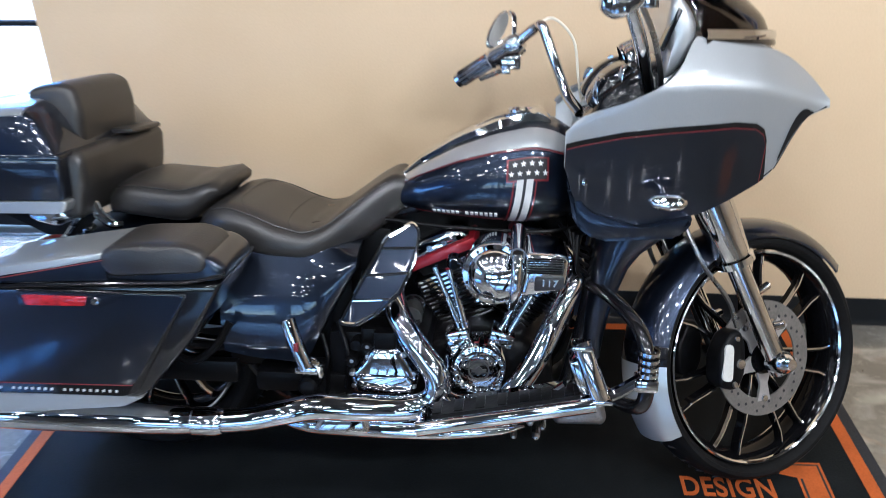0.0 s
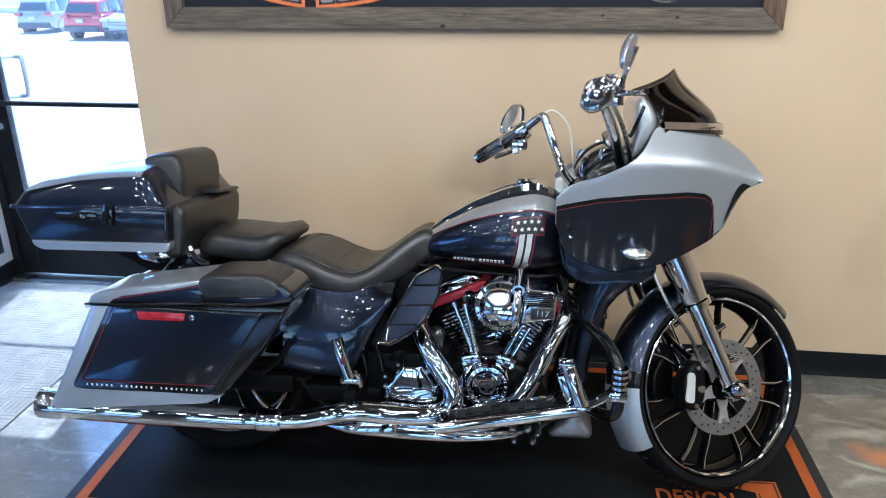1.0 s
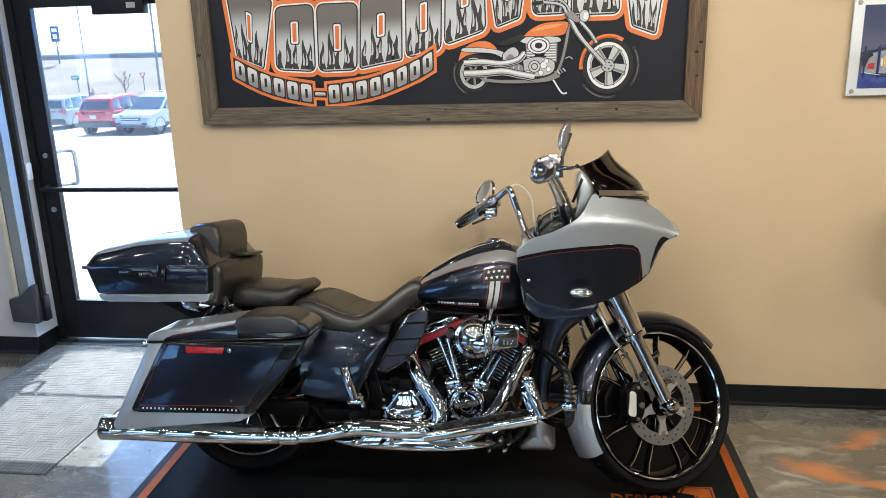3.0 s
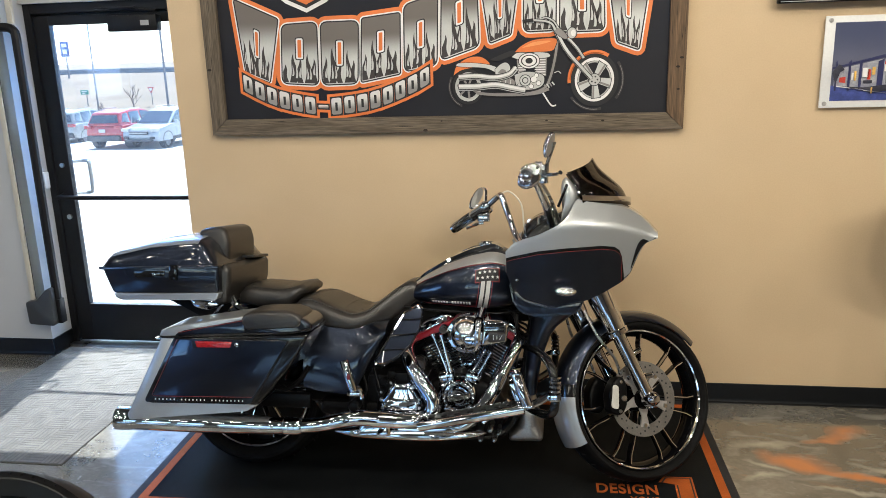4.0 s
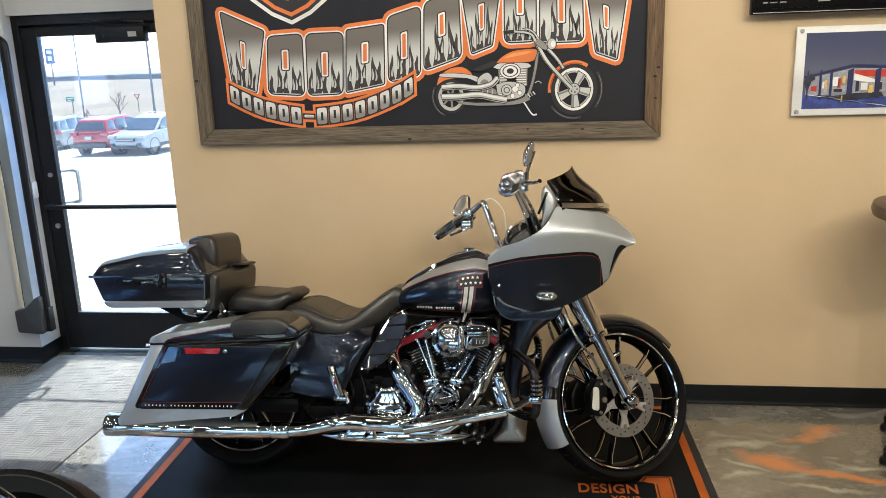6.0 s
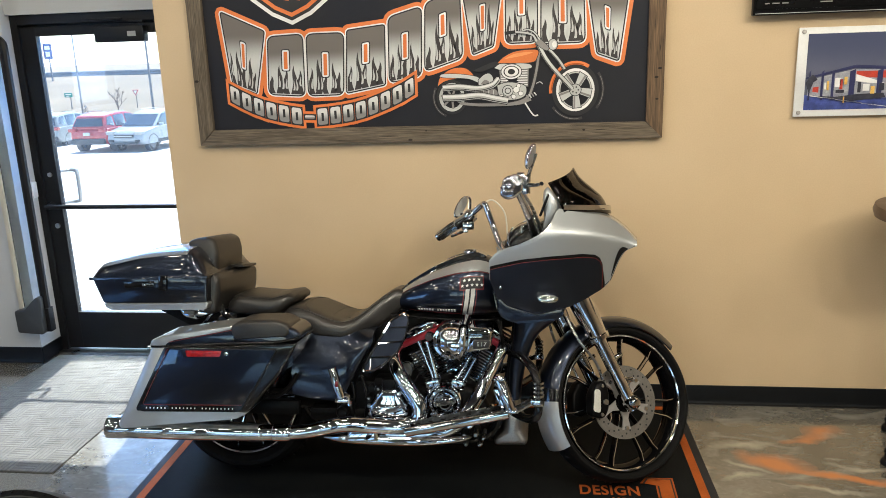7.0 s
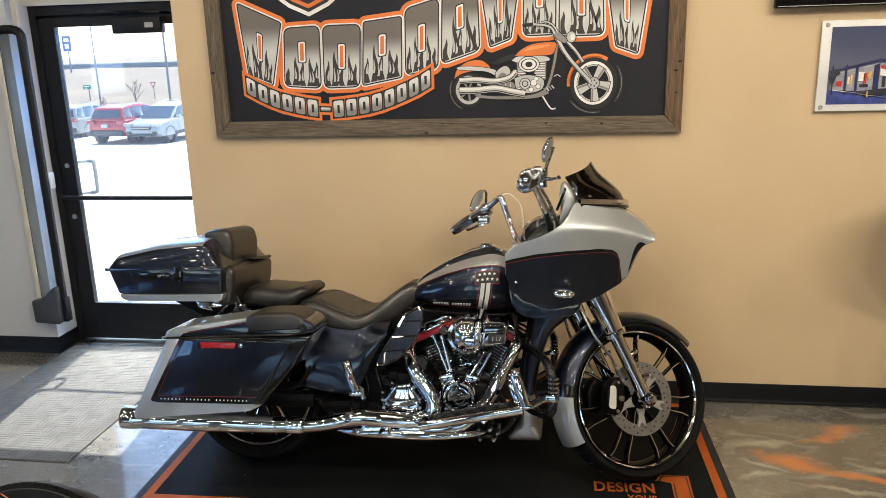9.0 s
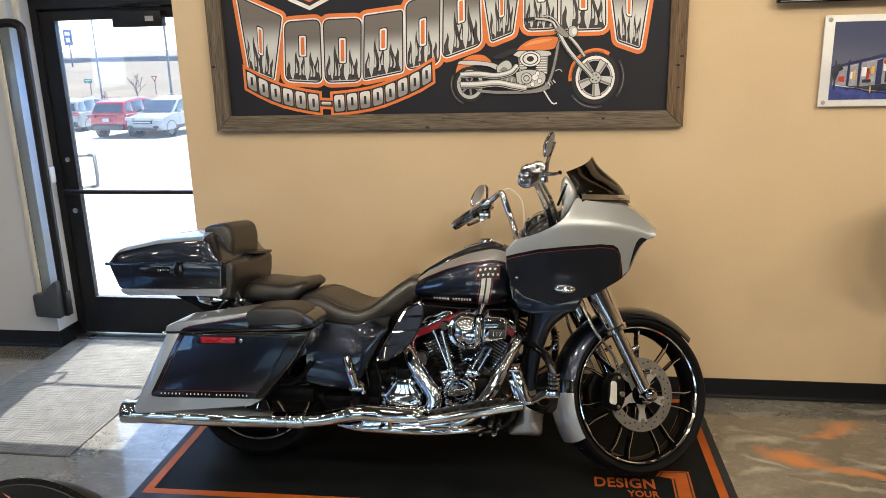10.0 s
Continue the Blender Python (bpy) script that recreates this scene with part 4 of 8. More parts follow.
# ---- saddlebags ----
def saddlebag(s):
    """s: -1 right, 1 left."""
    # slate body coloured black, for the shade on the bag's front end
    body = rounded([(-1.152, 0.672), (-1.318, 0.348), (-1.306, 0.338), (-0.827, 0.388), (-0.772, 0.416), (-0.656, 0.552), (-0.572, 0.690)], 0.018)
    g = part("saddlebag", puff(B(), body, s * 0.468, s * 0.215, 0.014, 5), "gloss_black", bike, "slate blue and silver hard saddlebag")
    part("silver_panel", puff(B(), rounded([(-1.164, 0.672), (-1.322, 0.350), (-1.314, 0.331), (-0.827, 0.383), (-0.780, 0.408), (-0.815, 0.412), (-1.222, 0.402), (-1.240, 0.408), (-1.238, 0.425), (-1.108, 0.672)], 0.010), s * 0.4725, s * 0.20, 0.008, 4), "silver", g, "silver rear and lower border")
    part("outer_panel", puff(B(), rounded([(-1.112, 0.668), (-1.241, 0.420), (-1.238, 0.408), (-0.822, 0.412), (-0.790, 0.424), (-0.648, 0.668)], 0.012), s * 0.4765, s * 0.45, 0.004, 3), "gloss_black", g, "black panel border")
    part("panel_field", prism(B(), rounded([(-1.088, 0.662), (-1.205, 0.440), (-1.20, 0.436), (-0.796, 0.444), (-0.655, 0.662)], 0.010), s * 0.4775, s * 0.46, 0.0012), "slate", g, "slate blue outer panel")
    pb2 = B()
    tube(pb2, [(-1.098, s * 0.4772, 0.660), (-1.209, s * 0.4772, 0.440), (-1.203, s * 0.4772, 0.434), (-0.86, s * 0.4772, 0.441), (-0.80, s * 0.4772, 0.4425)], 0.0014, 6, 1)
    part("pinstripe", pb2, "red", g, "dark red pinstripe")
    for k in range(24):
        if k in (6, 14):
            continue
        x = -1.195 + 0.0155 * k
        lb = B()
        block(lb, (x, s * 0.4775, 0.4225 + 0.004 * (x + 1.195) / 0.38), (0.0038, 0.002, 0.0056))
        part("badge_bar", lb, "text_metal", g)
    lid = rounded([(-1.176, 0.670), (-1.168, 0.688), (-1.132, 0.703), (-0.83, 0.750), (-0.66, 0.756), (-0.592, 0.748), (-0.562, 0.724), (-0.566, 0.698), (-0.65, 0.690), (-0.82, 0.682)], 0.025)
    part("bag_lid", puff(B(), lid, s * 0.470, s * 0.29, 0.016, 6), "slate", g, "slate blue saddlebag lid")
    part("lid_silver", puff(B(), rounded([(-1.180, 0.669), (-1.171, 0.691), (-1.133, 0.707), (-0.828, 0.754), (-0.828, 0.738), (-1.085, 0.690), (-1.115, 0.676), (-1.12, 0.668)], 0.006), s * 0.472, s * 0.29, 0.014, 6), "silver", g, "silver lid border")
    part("lid_inlay", prism(B(), rounded([(-1.098, 0.680), (-1.075, 0.690), (-0.826, 0.742), (-0.826, 0.692)], 0.005), s * 0.4735, s * 0.455, 0.001), "slate", g, "slate blue lid inlay")
    pb2 = B()
    tube(pb2, [(-1.094, s * 0.474, 0.686), (-1.07, s * 0.474, 0.691), (-0.828, s * 0.474, 0.738)], 0.0016, 6, 1)
    part("lid_pinstripe", pb2, "red", g)
    part("speaker_pad", puff(B(), rounded([(-0.846, 0.728), (-0.840, 0.752), (-0.812, 0.768), (-0.755, 0.775), (-0.650, 0.778), (-0.606, 0.760), (-0.594, 0.734), (-0.606, 0.716), (-0.630, 0.710), (-0.825, 0.698)], 0.03, 6), s * 0.477, s * 0.31, 0.020, 9), "leather", g, "black speaker grille pad on the lid")
    tb2 = B()
    tube(tb2, [(-1.172, s * 0.462, 0.666), (-1.13, s * 0.474, 0.668), (-0.82, s * 0.474, 0.686), (-0.65, s * 0.474, 0.694), (-0.565, s * 0.468, 0.712)], 0.0045, 8, 4)
    part("lid_seam", tb2, "gloss_black", g)
    part("rear_button", rod(B(), (-1.168, s * 0.455, 0.660), (-1.192, s * 0.458, 0.658), 0.008), "chrome", g)
    lb = B()
    prism(lb, rounded([(-1.040, 0.664), (-1.034, 0.628), (-0.850, 0.630), (-0.822, 0.640), (-0.790, 0.664)], 0.006), s * 0.481, s * 0.46, 0.002)
    rec = part("latch_plate", lb, "slate", g)
    lb = B()
    prism(lb, rounded([(-1.022, 0.657), (-1.016, 0.633), (-0.880, 0.635), (-0.874, 0.657)], 0.004), s * 0.484, s * 0.47, 0.0015)
    part("reflector", lb, "red_lens", rec, "red side reflector")
    part("lock", lathe(B(), [(0.0, s * 0.486), (0.008, s * 0.485), (0.010, s * 0.479)], (-0.855, 0, 0.646), 16), "chrome", rec, "chrome key lock")



saddlebag(-1)
saddlebag(1)

# ---- body sides, frame and rear fender ----
def lean(bm, s):
    """Tips the air deflector's face upward and forward."""
    for v in bm.verts:
        v.co.y -= s * (0.46 * (v.co.z - 0.65) - 0.10 * (v.co.x + 0.26))


for s in (-1, 1):
    sc = B()
    rows = []
    for i in range(15):
        t = i / 14
        x = -0.668 + 0.338 * t
        top = 0.668 + 0.012 * t
        bot = eased([(0, 0.42), (0.2, 0.402), (0.60, 0.385), (0.78, 0.51), (1.0, 0.64)], t, 0.05)
        ring = []
        for j in range(17):
            k = j / 16
            z = bot + (top - bot) * k
            y = 0.274 - 0.020 * (1 - k) ** 2 - 0.085 * k ** 2.8 - 0.03 * t
            ring.append((x, s * y, z))
        rows.append(ring + [(x, s * (abs(y) - 0.04), z) for _, y, z in reversed(ring)])
    skin(sc, rows, True, True)
    part("side_cover", sc, "slate", bike, "slate blue side cover", 60)
    wb = B()
    guard_out = rounded([(-0.350, 0.549), (-0.312, 0.548), (-0.262, 0.576), (-0.210, 0.622), (-0.178, 0.686), (-0.170, 0.750), (-0.186, 0.768), (-0.246, 0.734), (-0.300, 0.641)], 0.010)
    prism(wb, guard_out, s * 0.305, s * 0.295, 0.003)
    lean(wb, s)
    g = part("heat_deflector", wb, "slate", bike, "slate blue mid-frame air deflector with bright edge")
    wb = B()
    tube(wb, [(p[0], s * 0.306, p[1]) for p in guard_out + guard_out[:1]], 0.0048, 6, 1)
    tube(wb, [(-0.292, s * 0.307, 0.652), (-0.194, s * 0.307, 0.662)], 0.0032, 6, 1)
    tube(wb, [(-0.322, s * 0.307, 0.598), (-0.235, s * 0.307, 0.606)], 0.0030, 6, 1)
    tube(wb, [(-0.254, s * 0.307, 0.710), (-0.176, s * 0.307, 0.716)], 0.0030, 6, 1)
    lean(wb, s)
    part("deflector_edge", wb, "chrome", g, "bright edging")
fr = B()
for s in (-1, 1):
    tube(fr, [(0.30, s * 0.05, 0.90), (0.26, s * 0.11, 0.70), (0.22, s * 0.14, 0.45), (0.16, s * 0.14, 0.25), (0.0, s * 0.14, 0.20), (-0.40, s * 0.14, 0.20), (-0.62, s * 0.14, 0.30), (-0.70, s * 0.14, 0.55), (-0.60, s * 0.12, 0.66), (-0.30, s * 0.06, 0.72), (0.20, s * 0.03, 0.86)], 0.018, 10)
    tube(fr, [(-0.66, s * 0.13, 0.62), (-0.90, s * 0.16, 0.60), (-1.25, s * 0.17, 0.52)], 0.016, 8)
    tube(fr, [(-0.60, s * 0.15, 0.36), (-0.80, s * 0.15, 0.33), (REAR.x, s * 0.15, REAR.z)], 0.024, 8)
part("frame", fr, "gloss_black", bike, "black tubular frame")
for nm, c0, s0 in (("battery_tray", (-0.52, 0, 0.49), (0.34, 0.36, 0.30)), ("seat_post", (-0.36, 0, 0.64), (0.20, 0.20, 0.12)), ("inner_panel", (-0.11, 0.06, 0.585), (0.60, 0.14, 0.27)),
                   ("oil_tank", (-0.42, 0.05, 0.42), (0.30, 0.26, 0.36)), ("backbone", (0.03, 0.05, 0.70), (0.42, 0.10, 0.10)), ("side_tray", (-0.45, -0.20, 0.335), (0.30, 0.10, 0.06))):
    part(nm, block(B(), c0, s0, 0.02), "satin_black", bike)
part("rear_fender", fender_shell(REAR, 0.375, 0.11, 30, 168, 30), "slate", bike, "slate blue rear fender")
lb = B()
block(lb, (-1.26, 0, 0.58), (0.02, 0.22, 0.09), 0.008)
part("tail_lamp", lb, "red_lens", bike, "red tail lamp")
for s in (-1, 1):
    part("shock_absorber", rod(B(), (-0.70, s * 0.16, 0.56), (-0.86, s * 0.16, 0.36), 0.026, 12), "satin_black", bike)
bb2 = B()
rod(bb2, (-0.62, -0.24, 0.425), (-0.95, -0.24, 0.43), 0.012, 8)
tube(bb2, [(-0.80, -0.33, 0.47), (-0.72, -0.34, 0.435), (-0.66, -0.33, 0.47), (-0.63, -0.30, 0.52)], 0.010, 8)
block(bb2, (-0.75, -0.24, 0.36), (0.22, 0.03, 0.06), 0.01)
part("bag_support", bb2, "satin_black", bike, "black saddlebag support rail")
st = B()
tube(st, [(-0.10, 0.16, 0.22), (-0.12, 0.25, 0.13), (-0.13, 0.30, 0.045)], 0.014, 10)
part("side_stand", st, "satin_black", bike, "black side stand")

# ---- engine ----
CRANK = Vector((-0.028, 0, 0.402))
eb = B()
puff(eb, rounded([(-0.20, 0.24), (0.13, 0.24), (0.165, 0.34), (0.10, 0.445), (-0.045, 0.475), (-0.18, 0.435), (-0.22, 0.36)], 0.04), -0.20, 0.20, 0.03)
engine = part("crankcase", eb, "satin_black", bike, "black engine crankcase")


def cylinder(tilt, name, drop=0.0):
    R = Matrix.Translation(CRANK) @ Matrix.Rotation(tilt, 4, "Y") @ Matrix.Translation((0, 0, -drop))
    bm = B()
    block(bm, (0, 0, 0.155), (0.098, 0.16, 0.155), 0.015, R)
    c = part(name, bm, "satin_black", engine, "black finned cylinder")
    for k in range(12):
        z = 0.092 + 0.0125 * k
        wdt = 0.150 if k < 9 else 0.135
        flare = 0.012 + 0.0022 * k
        xa, xb = (-wdt / 2 - flare, wdt / 2) if tilt < 0 else (-wdt / 2, wdt / 2 + flare)
        out = rounded([(xa, -0.105), (xb, -0.105), (xb, 0.0925), (xa, 0.0925)], 0.02, 3)
        fb = B()
        skin(fb, [[R @ Vector((x, y, z)) for x, y in out], [R @ Vector((x, y, z + 0.0045)) for x, y in out]], True, True)
        part("cooling_fin", fb, "satin_black", c)
        fb = B()
        block(fb, ((xa + xb) / 2, -0.105, z + 0.0024), (xb - xa - 0.026, 0.005, 0.0052), 0, R)
        part("fin_edge", fb, "fork_metal", c, "bright machined fin edge")
    hb = B()
    block(hb, (0, 0, 0.262), (0.155, 0.20, 0.045), 0.012, R)
    part("cylinder_head", hb, "satin_black", engine)
    rb = B()
    block(rb, (0, -0.006, 0.286), (0.192, 0.246, 0.026), 0.006, R)
    part("rocker_spacer", rb, "red_band", engine, "red rocker spacer")
    rb = B()
    puff(rb, rounded([(-0.086, 0.298), (0.086, 0.298), (0.078, 0.322), (0.045, 0.338), (-0.045, 0.338), (-0.078, 0.322)], 0.012), -0.122, 0.105, 0.018)
    bmesh.ops.transform(rb, matrix=R, verts=rb.verts)
    rc = part("rocker_cover", rb, "fork_metal", engine, "chrome rocker cover")
    for dx in (-0.06, -0.02, 0.02, 0.06):
        part("rocker_bolt", rod(B(), R @ Vector((dx, -0.125, 0.312)), R @ Vector((dx, -0.105, 0.312)), 0.008, 10), "chrome", rc)
    return R


R_rear, R_front = radians(-24), radians(31)
cylinder(R_rear, "rear_cylinder", 0.026)
cylinder(R_front, "front_cylinder")
for base, top in (((-0.078, -0.215, 0.487), (-0.142, -0.205, 0.640)), ((-0.066, -0.225, 0.492), (-0.106, -0.215, 0.640)), ((0.012, -0.225, 0.475), (0.072, -0.205, 0.580)), ((0.034, -0.215, 0.465), (0.094, -0.20, 0.570))):
    pb2 = B()
    a, b = Vector(base), Vector(top)
    tube(pb2, [a + (b - a) * t for t in (0, 0.12, 0.13, 0.5, 0.51, 0.9, 0.91, 1.0)], [0.0125, 0.0125, 0.0095, 0.0095, 0.007, 0.007, 0.010, 0.010], 14, 1)
    part("pushrod_tube", pb2, "chrome", engine, "chrome pushrod tube")
for x in (-0.08, 0.024):
    tb3 = B()
    block(tb3, (x, -0.215, 0.472), (0.060, 0.06, 0.036), 0.008, Matrix.Translation((x, 0, 0.47)) @ Matrix.Rotation(-0.35 if x < 0 else 0.35, 4, "Y") @ Matrix.Translation((-x, 0, -0.47)))
    for d in (-0.02, 0.02):
        rod(tb3, (x + d, -0.25, 0.462), (x + d, -0.24, 0.462), 0.006, 8)
    part("tappet_block", tb3, "chrome", engine, "chrome tappet block")
cc = B()
lathe(cc, [(0.0, -0.268), (0.036, -0.268), (0.040, -0.264), (0.046, -0.264), (0.052, -0.272), (0.062, -0.270), (0.068, -0.258), (0.068, -0.20)], CRANK, 40)
cam_cover = part("cam_cover", cc, "chrome", engine, "round chrome cam cover")
part("cover_face", lathe(B(), [(0.0, -0.2705), (0.033, -0.2705), (0.035, -0.267)], CRANK, 36), "fork_metal", cam_cover, "bright timer cover with a plain emblem")
part("cover_groove", lathe(B(), [(0.022, -0.2702), (0.022, -0.2712), (0.026, -0.2712), (0.026, -0.2702)], CRANK, 32, closed=True), "black_ink", cam_cover)
lb = B()
prism(lb, [(CRANK.x - 0.014, CRANK.z), (CRANK.x, CRANK.z + 0.012), (CRANK.x + 0.014, CRANK.z), (CRANK.x, CRANK.z - 0.012)], -0.2722, -0.270)
block(lb, (CRANK.x, -0.271, CRANK.z), (0.036, 0.0024, 0.009))
part("cover_emblem", lb, "black_ink", cam_cover)
lb = B()
for k in range(22):
    a = 2 * math.pi * k / 22
    block(lb, (CRANK.x + 0.058 * math.cos(a), -0.2725, CRANK.z + 0.058 * math.sin(a)), (0.008, 0.006, 0.008), 0.002)
for k in range(5):
    a = 2 * math.pi * (k + 0.3) / 5
    rod(lb, (CRANK.x + 0.040 * math.cos(a), -0.272, CRANK.z + 0.040 * math.sin(a)), (CRANK.x + 0.040 * math.cos(a), -0.265, CRANK.z + 0.040 * math.sin(a)), 0.004, 8)
part("cover_ribs", lb, "chrome", cam_cover)
sb2 = B()
puff(sb2, rounded([(-0.115, 0.46), (0.01, 0.465), (0.045, 0.40), (0.02, 0.30), (-0.06, 0.285), (-0.125, 0.32)], 0.03), -0.245, -0.15, 0.02)
part("gearcase_cover", sb2, "chrome", engine, "chrome gearcase cover")
part("rocker_cap", puff(B(), rounded([(0.040, 0.676), (0.044, 0.702), (0.078, 0.694), (0.082, 0.668)], 0.006), -0.235, -0.16, 0.006, 3), "red_band", engine, "red end of the front rocker band")
# air cleaner
AC = Vector((0.006, 0, 0.664))
ab = B()
lathe(ab, [(0.0, -0.345), (0.02, -0.343), (0.045, -0.332), (0.060, -0.312), (0.066, -0.285), (0.066, -0.20)], AC, 40)
air = part("air_cleaner", ab, "chrome", bike, "chrome air cleaner with a louvred box")
part("air_ring", lathe(B(), [(0.056, -0.300), (0.060, -0.306), (0.072, -0.304), (0.075, -0.296), (0.073, -0.27), (0.060, -0.27)], AC, 40, closed=True), "chrome", air, "chrome mounting ring")
for k in range(10):
    a = 2 * math.pi * (k + 0.5) / 10
    part("ring_bolt", lathe(B(), [(0.0, -0.3075), (0.0035, -0.3075), (0.0042, -0.303)], AC + Vector((0.066 * math.cos(a), 0, 0.066 * math.sin(a))), 10), "black_ink", air)
ab = B()
puff(ab, rounded([(-0.03, 0.672), (0.075, 0.700), (0.078, 0.628), (0.01, 0.603)], 0.02), -0.345, -0.22, 0.02)
part("air_duct", ab, "chrome", air)
ab = B()
puff(ab, rounded([(0.062, 0.625), (0.165, 0.642), (0.172, 0.716), (0.150, 0.728), (0.075, 0.730)], 0.012), -0.345, -0.20, 0.012)
part("filter_box", ab, "chrome", air, "ribbed filter box")
for k in range(7):
    ab = B()
    z = 0.688 + 0.0055 * k
    block(ab, (0.118, -0.348, z), (0.078, 0.005, 0.003), 0.0008)
    part("filter_rib", ab, "satin_black", air)
ab = B()
tube(ab, [(0.058, -0.335, 0.722), (0.056, -0.352, 0.690), (0.054, -0.352, 0.640), (0.046, -0.335, 0.600)], [0.012, 0.013, 0.013, 0.010], 12, 4)
rod(ab, (0.058, -0.33, 0.722), (0.058, -0.20, 0.735), 0.018, 16)
part("air_bracket", ab, "chrome", air, "chrome mounting bracket")
ab = B()
prism(ab, rounded([(0.096, 0.646), (0.160, 0.652), (0.162, 0.680), (0.097, 0.678)], 0.004), -0.350, -0.34, 0.0015)
plate = part("badge_plate", ab, "black_ink", air)


def text_mesh(name, body, size, place, mat, parent, depth=0.0015, label="", stretch=1.0):
    cu = bpy.data.curves.new("lettering", "FONT")
    cu.body, cu.size, cu.extrude, cu.align_x, cu.align_y, cu.offset, cu.space_character = body, size, depth, "CENTER", "CENTER", size * 0.022, 1.08
    ob = bpy.data.objects.new("lettering", cu)
    scene.collection.objects.link(ob)
    bpy.context.view_layer.update()
    me = bpy.data.meshes.new_from_object(ob.evaluated_get(bpy.context.evaluated_depsgraph_get()))
    bpy.data.objects.remove(ob)
    me.transform(place @ Matrix.Diagonal((stretch, 1, 1, 1)))
    me.materials.clear()
    me.materials.append(M[mat])
    o = new(name, me)
    if parent is not None:
        o.parent = parent
    if label:
        o["label"] = label
    return o



text_mesh("numerals", "117", 0.022, pose(0.129, -0.351, 0.665, 90, 0, 0), "dull_chrome", plate, 0.001, "raised numerals 117", 1.1)
rb = B()
rod(rb, (-0.092, -0.25, 0.668), (-0.092, -0.225, 0.668), 0.017, 18)
rod(rb, (-0.092, -0.254, 0.668), (-0.092, -0.25, 0.668), 0.010, 18)
tube(rb, [(-0.08, -0.24, 0.67), (-0.05, -0.26, 0.68), (0.0, -0.26, 0.69)], 0.010, 8)
part("intake_bolt", rb, "chrome", engine)
for k in range(5):
    part("cable", tube(B(), [(0.16 + 0.01 * k, -0.10 - 0.02 * k, 0.72), (0.20, -0.16 - 0.01 * k, 0.69 - 0.012 * k), (0.235, -0.12, 0.66 - 0.02 * k), (0.25, -0.06, 0.60)], 0.005, 6), "satin_black", bike, "black cable")
for pts, r in (([(-0.27, -0.14, 0.735), (-0.1, -0.15, 0.722), (0.1, -0.15, 0.716), (0.2, -0.12, 0.72)], 0.005), ([(-0.38, -0.23, 0.50), (-0.35, -0.26, 0.42), (-0.36, -0.25, 0.33)], 0.006), ([(-0.42, -0.24, 0.47), (-0.40, -0.27, 0.42), (-0.42, -0.26, 0.36)], 0.005)):
    part("cable", tube(B(), pts, r, 8), "satin_black", bike, "black cable")

# exhaust
xb = B()
tube(xb, [(-0.225, -0.09, 0.585), (-0.248, -0.16, 0.575), (-0.236, -0.235, 0.545), (-0.196, -0.275, 0.490), (-0.156, -0.290, 0.440), (-0.128, -0.298, 0.398), (-0.128, -0.303, 0.356), (-0.155, -0.308, 0.327), (-0.210, -0.314, 0.316), (-0.30, -0.330, 0.322)],
     [0.022, 0.028, 0.031, 0.031, 0.031, 0.032, 0.032, 0.032, 0.032, 0.032], 18)
part("rear_header", xb, "chrome", bike, "chrome rear exhaust header shield")
xb = B()
tube(xb, [(0.205, -0.10, 0.62), (0.195, -0.17, 0.595), (0.155, -0.215, 0.52), (0.105, -0.255, 0.425), (0.045, -0.285, 0.345), (-0.02, -0.30, 0.300), (-0.14, -0.305, 0.285), (-0.26, -0.31, 0.285)],
     [0.022, 0.026, 0.027, 0.028, 0.028, 0.027, 0.026, 0.026], 18)
part("front_header", xb, "chrome", bike, "chrome front exhaust header shield")
xb = B()
tube(xb, [(-0.27, -0.324, 0.320), (-0.34, -0.337, 0.327), (-0.41, -0.352, 0.334), (-0.48, -0.370, 0.328), (-0.56, -0.380, 0.312), (-0.64, -0.388, 0.306), (-0.70, -0.39, 0.304)],
     [0.0325, 0.034, 0.032, 0.030, 0.029, 0.028, 0.030], 20)
part("exhaust_pipe", xb, "chrome", bike, "chrome exhaust pipe")
xb = B()
tube(xb, [(x, -0.392, z) for x, z in ((-0.63, 0.306), (-0.645, 0.306), (-0.69, 0.305), (-0.70, 0.305), (-0.705, 0.305), (-0.745, 0.305), (-0.76, 0.305), (-0.80, 0.305), (-1.0, 0.306), (-1.34, 0.309), (-1.345, 0.309), (-1.405, 0.31))],
     [0.029, 0.034, 0.034, 0.034, 0.030, 0.034, 0.034, 0.036, 0.041, 0.043, 0.046, 0.047], 28, 1)
muff = part("muffler", xb, "chrome", bike, "long chrome muffler")
part("muffler_tip", rod(B(), (-1.398, -0.392, 0.31), (-1.4075, -0.392, 0.31), 0.038, 24), "black_ink", muff)
part("tip_slot", block(B(), (-1.375, -0.4385, 0.318), (0.034, 0.004, 0.012), 0.0015), "black_ink", muff, "dark slot in the tip")
xb = B()
tube(xb, [(x, 0.392, z) for x, z in ((-0.40, 0.32), (-0.64, 0.305), (-0.80, 0.305), (-1.40, 0.31))], [0.03, 0.032, 0.037, 0.046], 24, 1)
part("muffler", xb, "chrome", bike, "long chrome muffler")
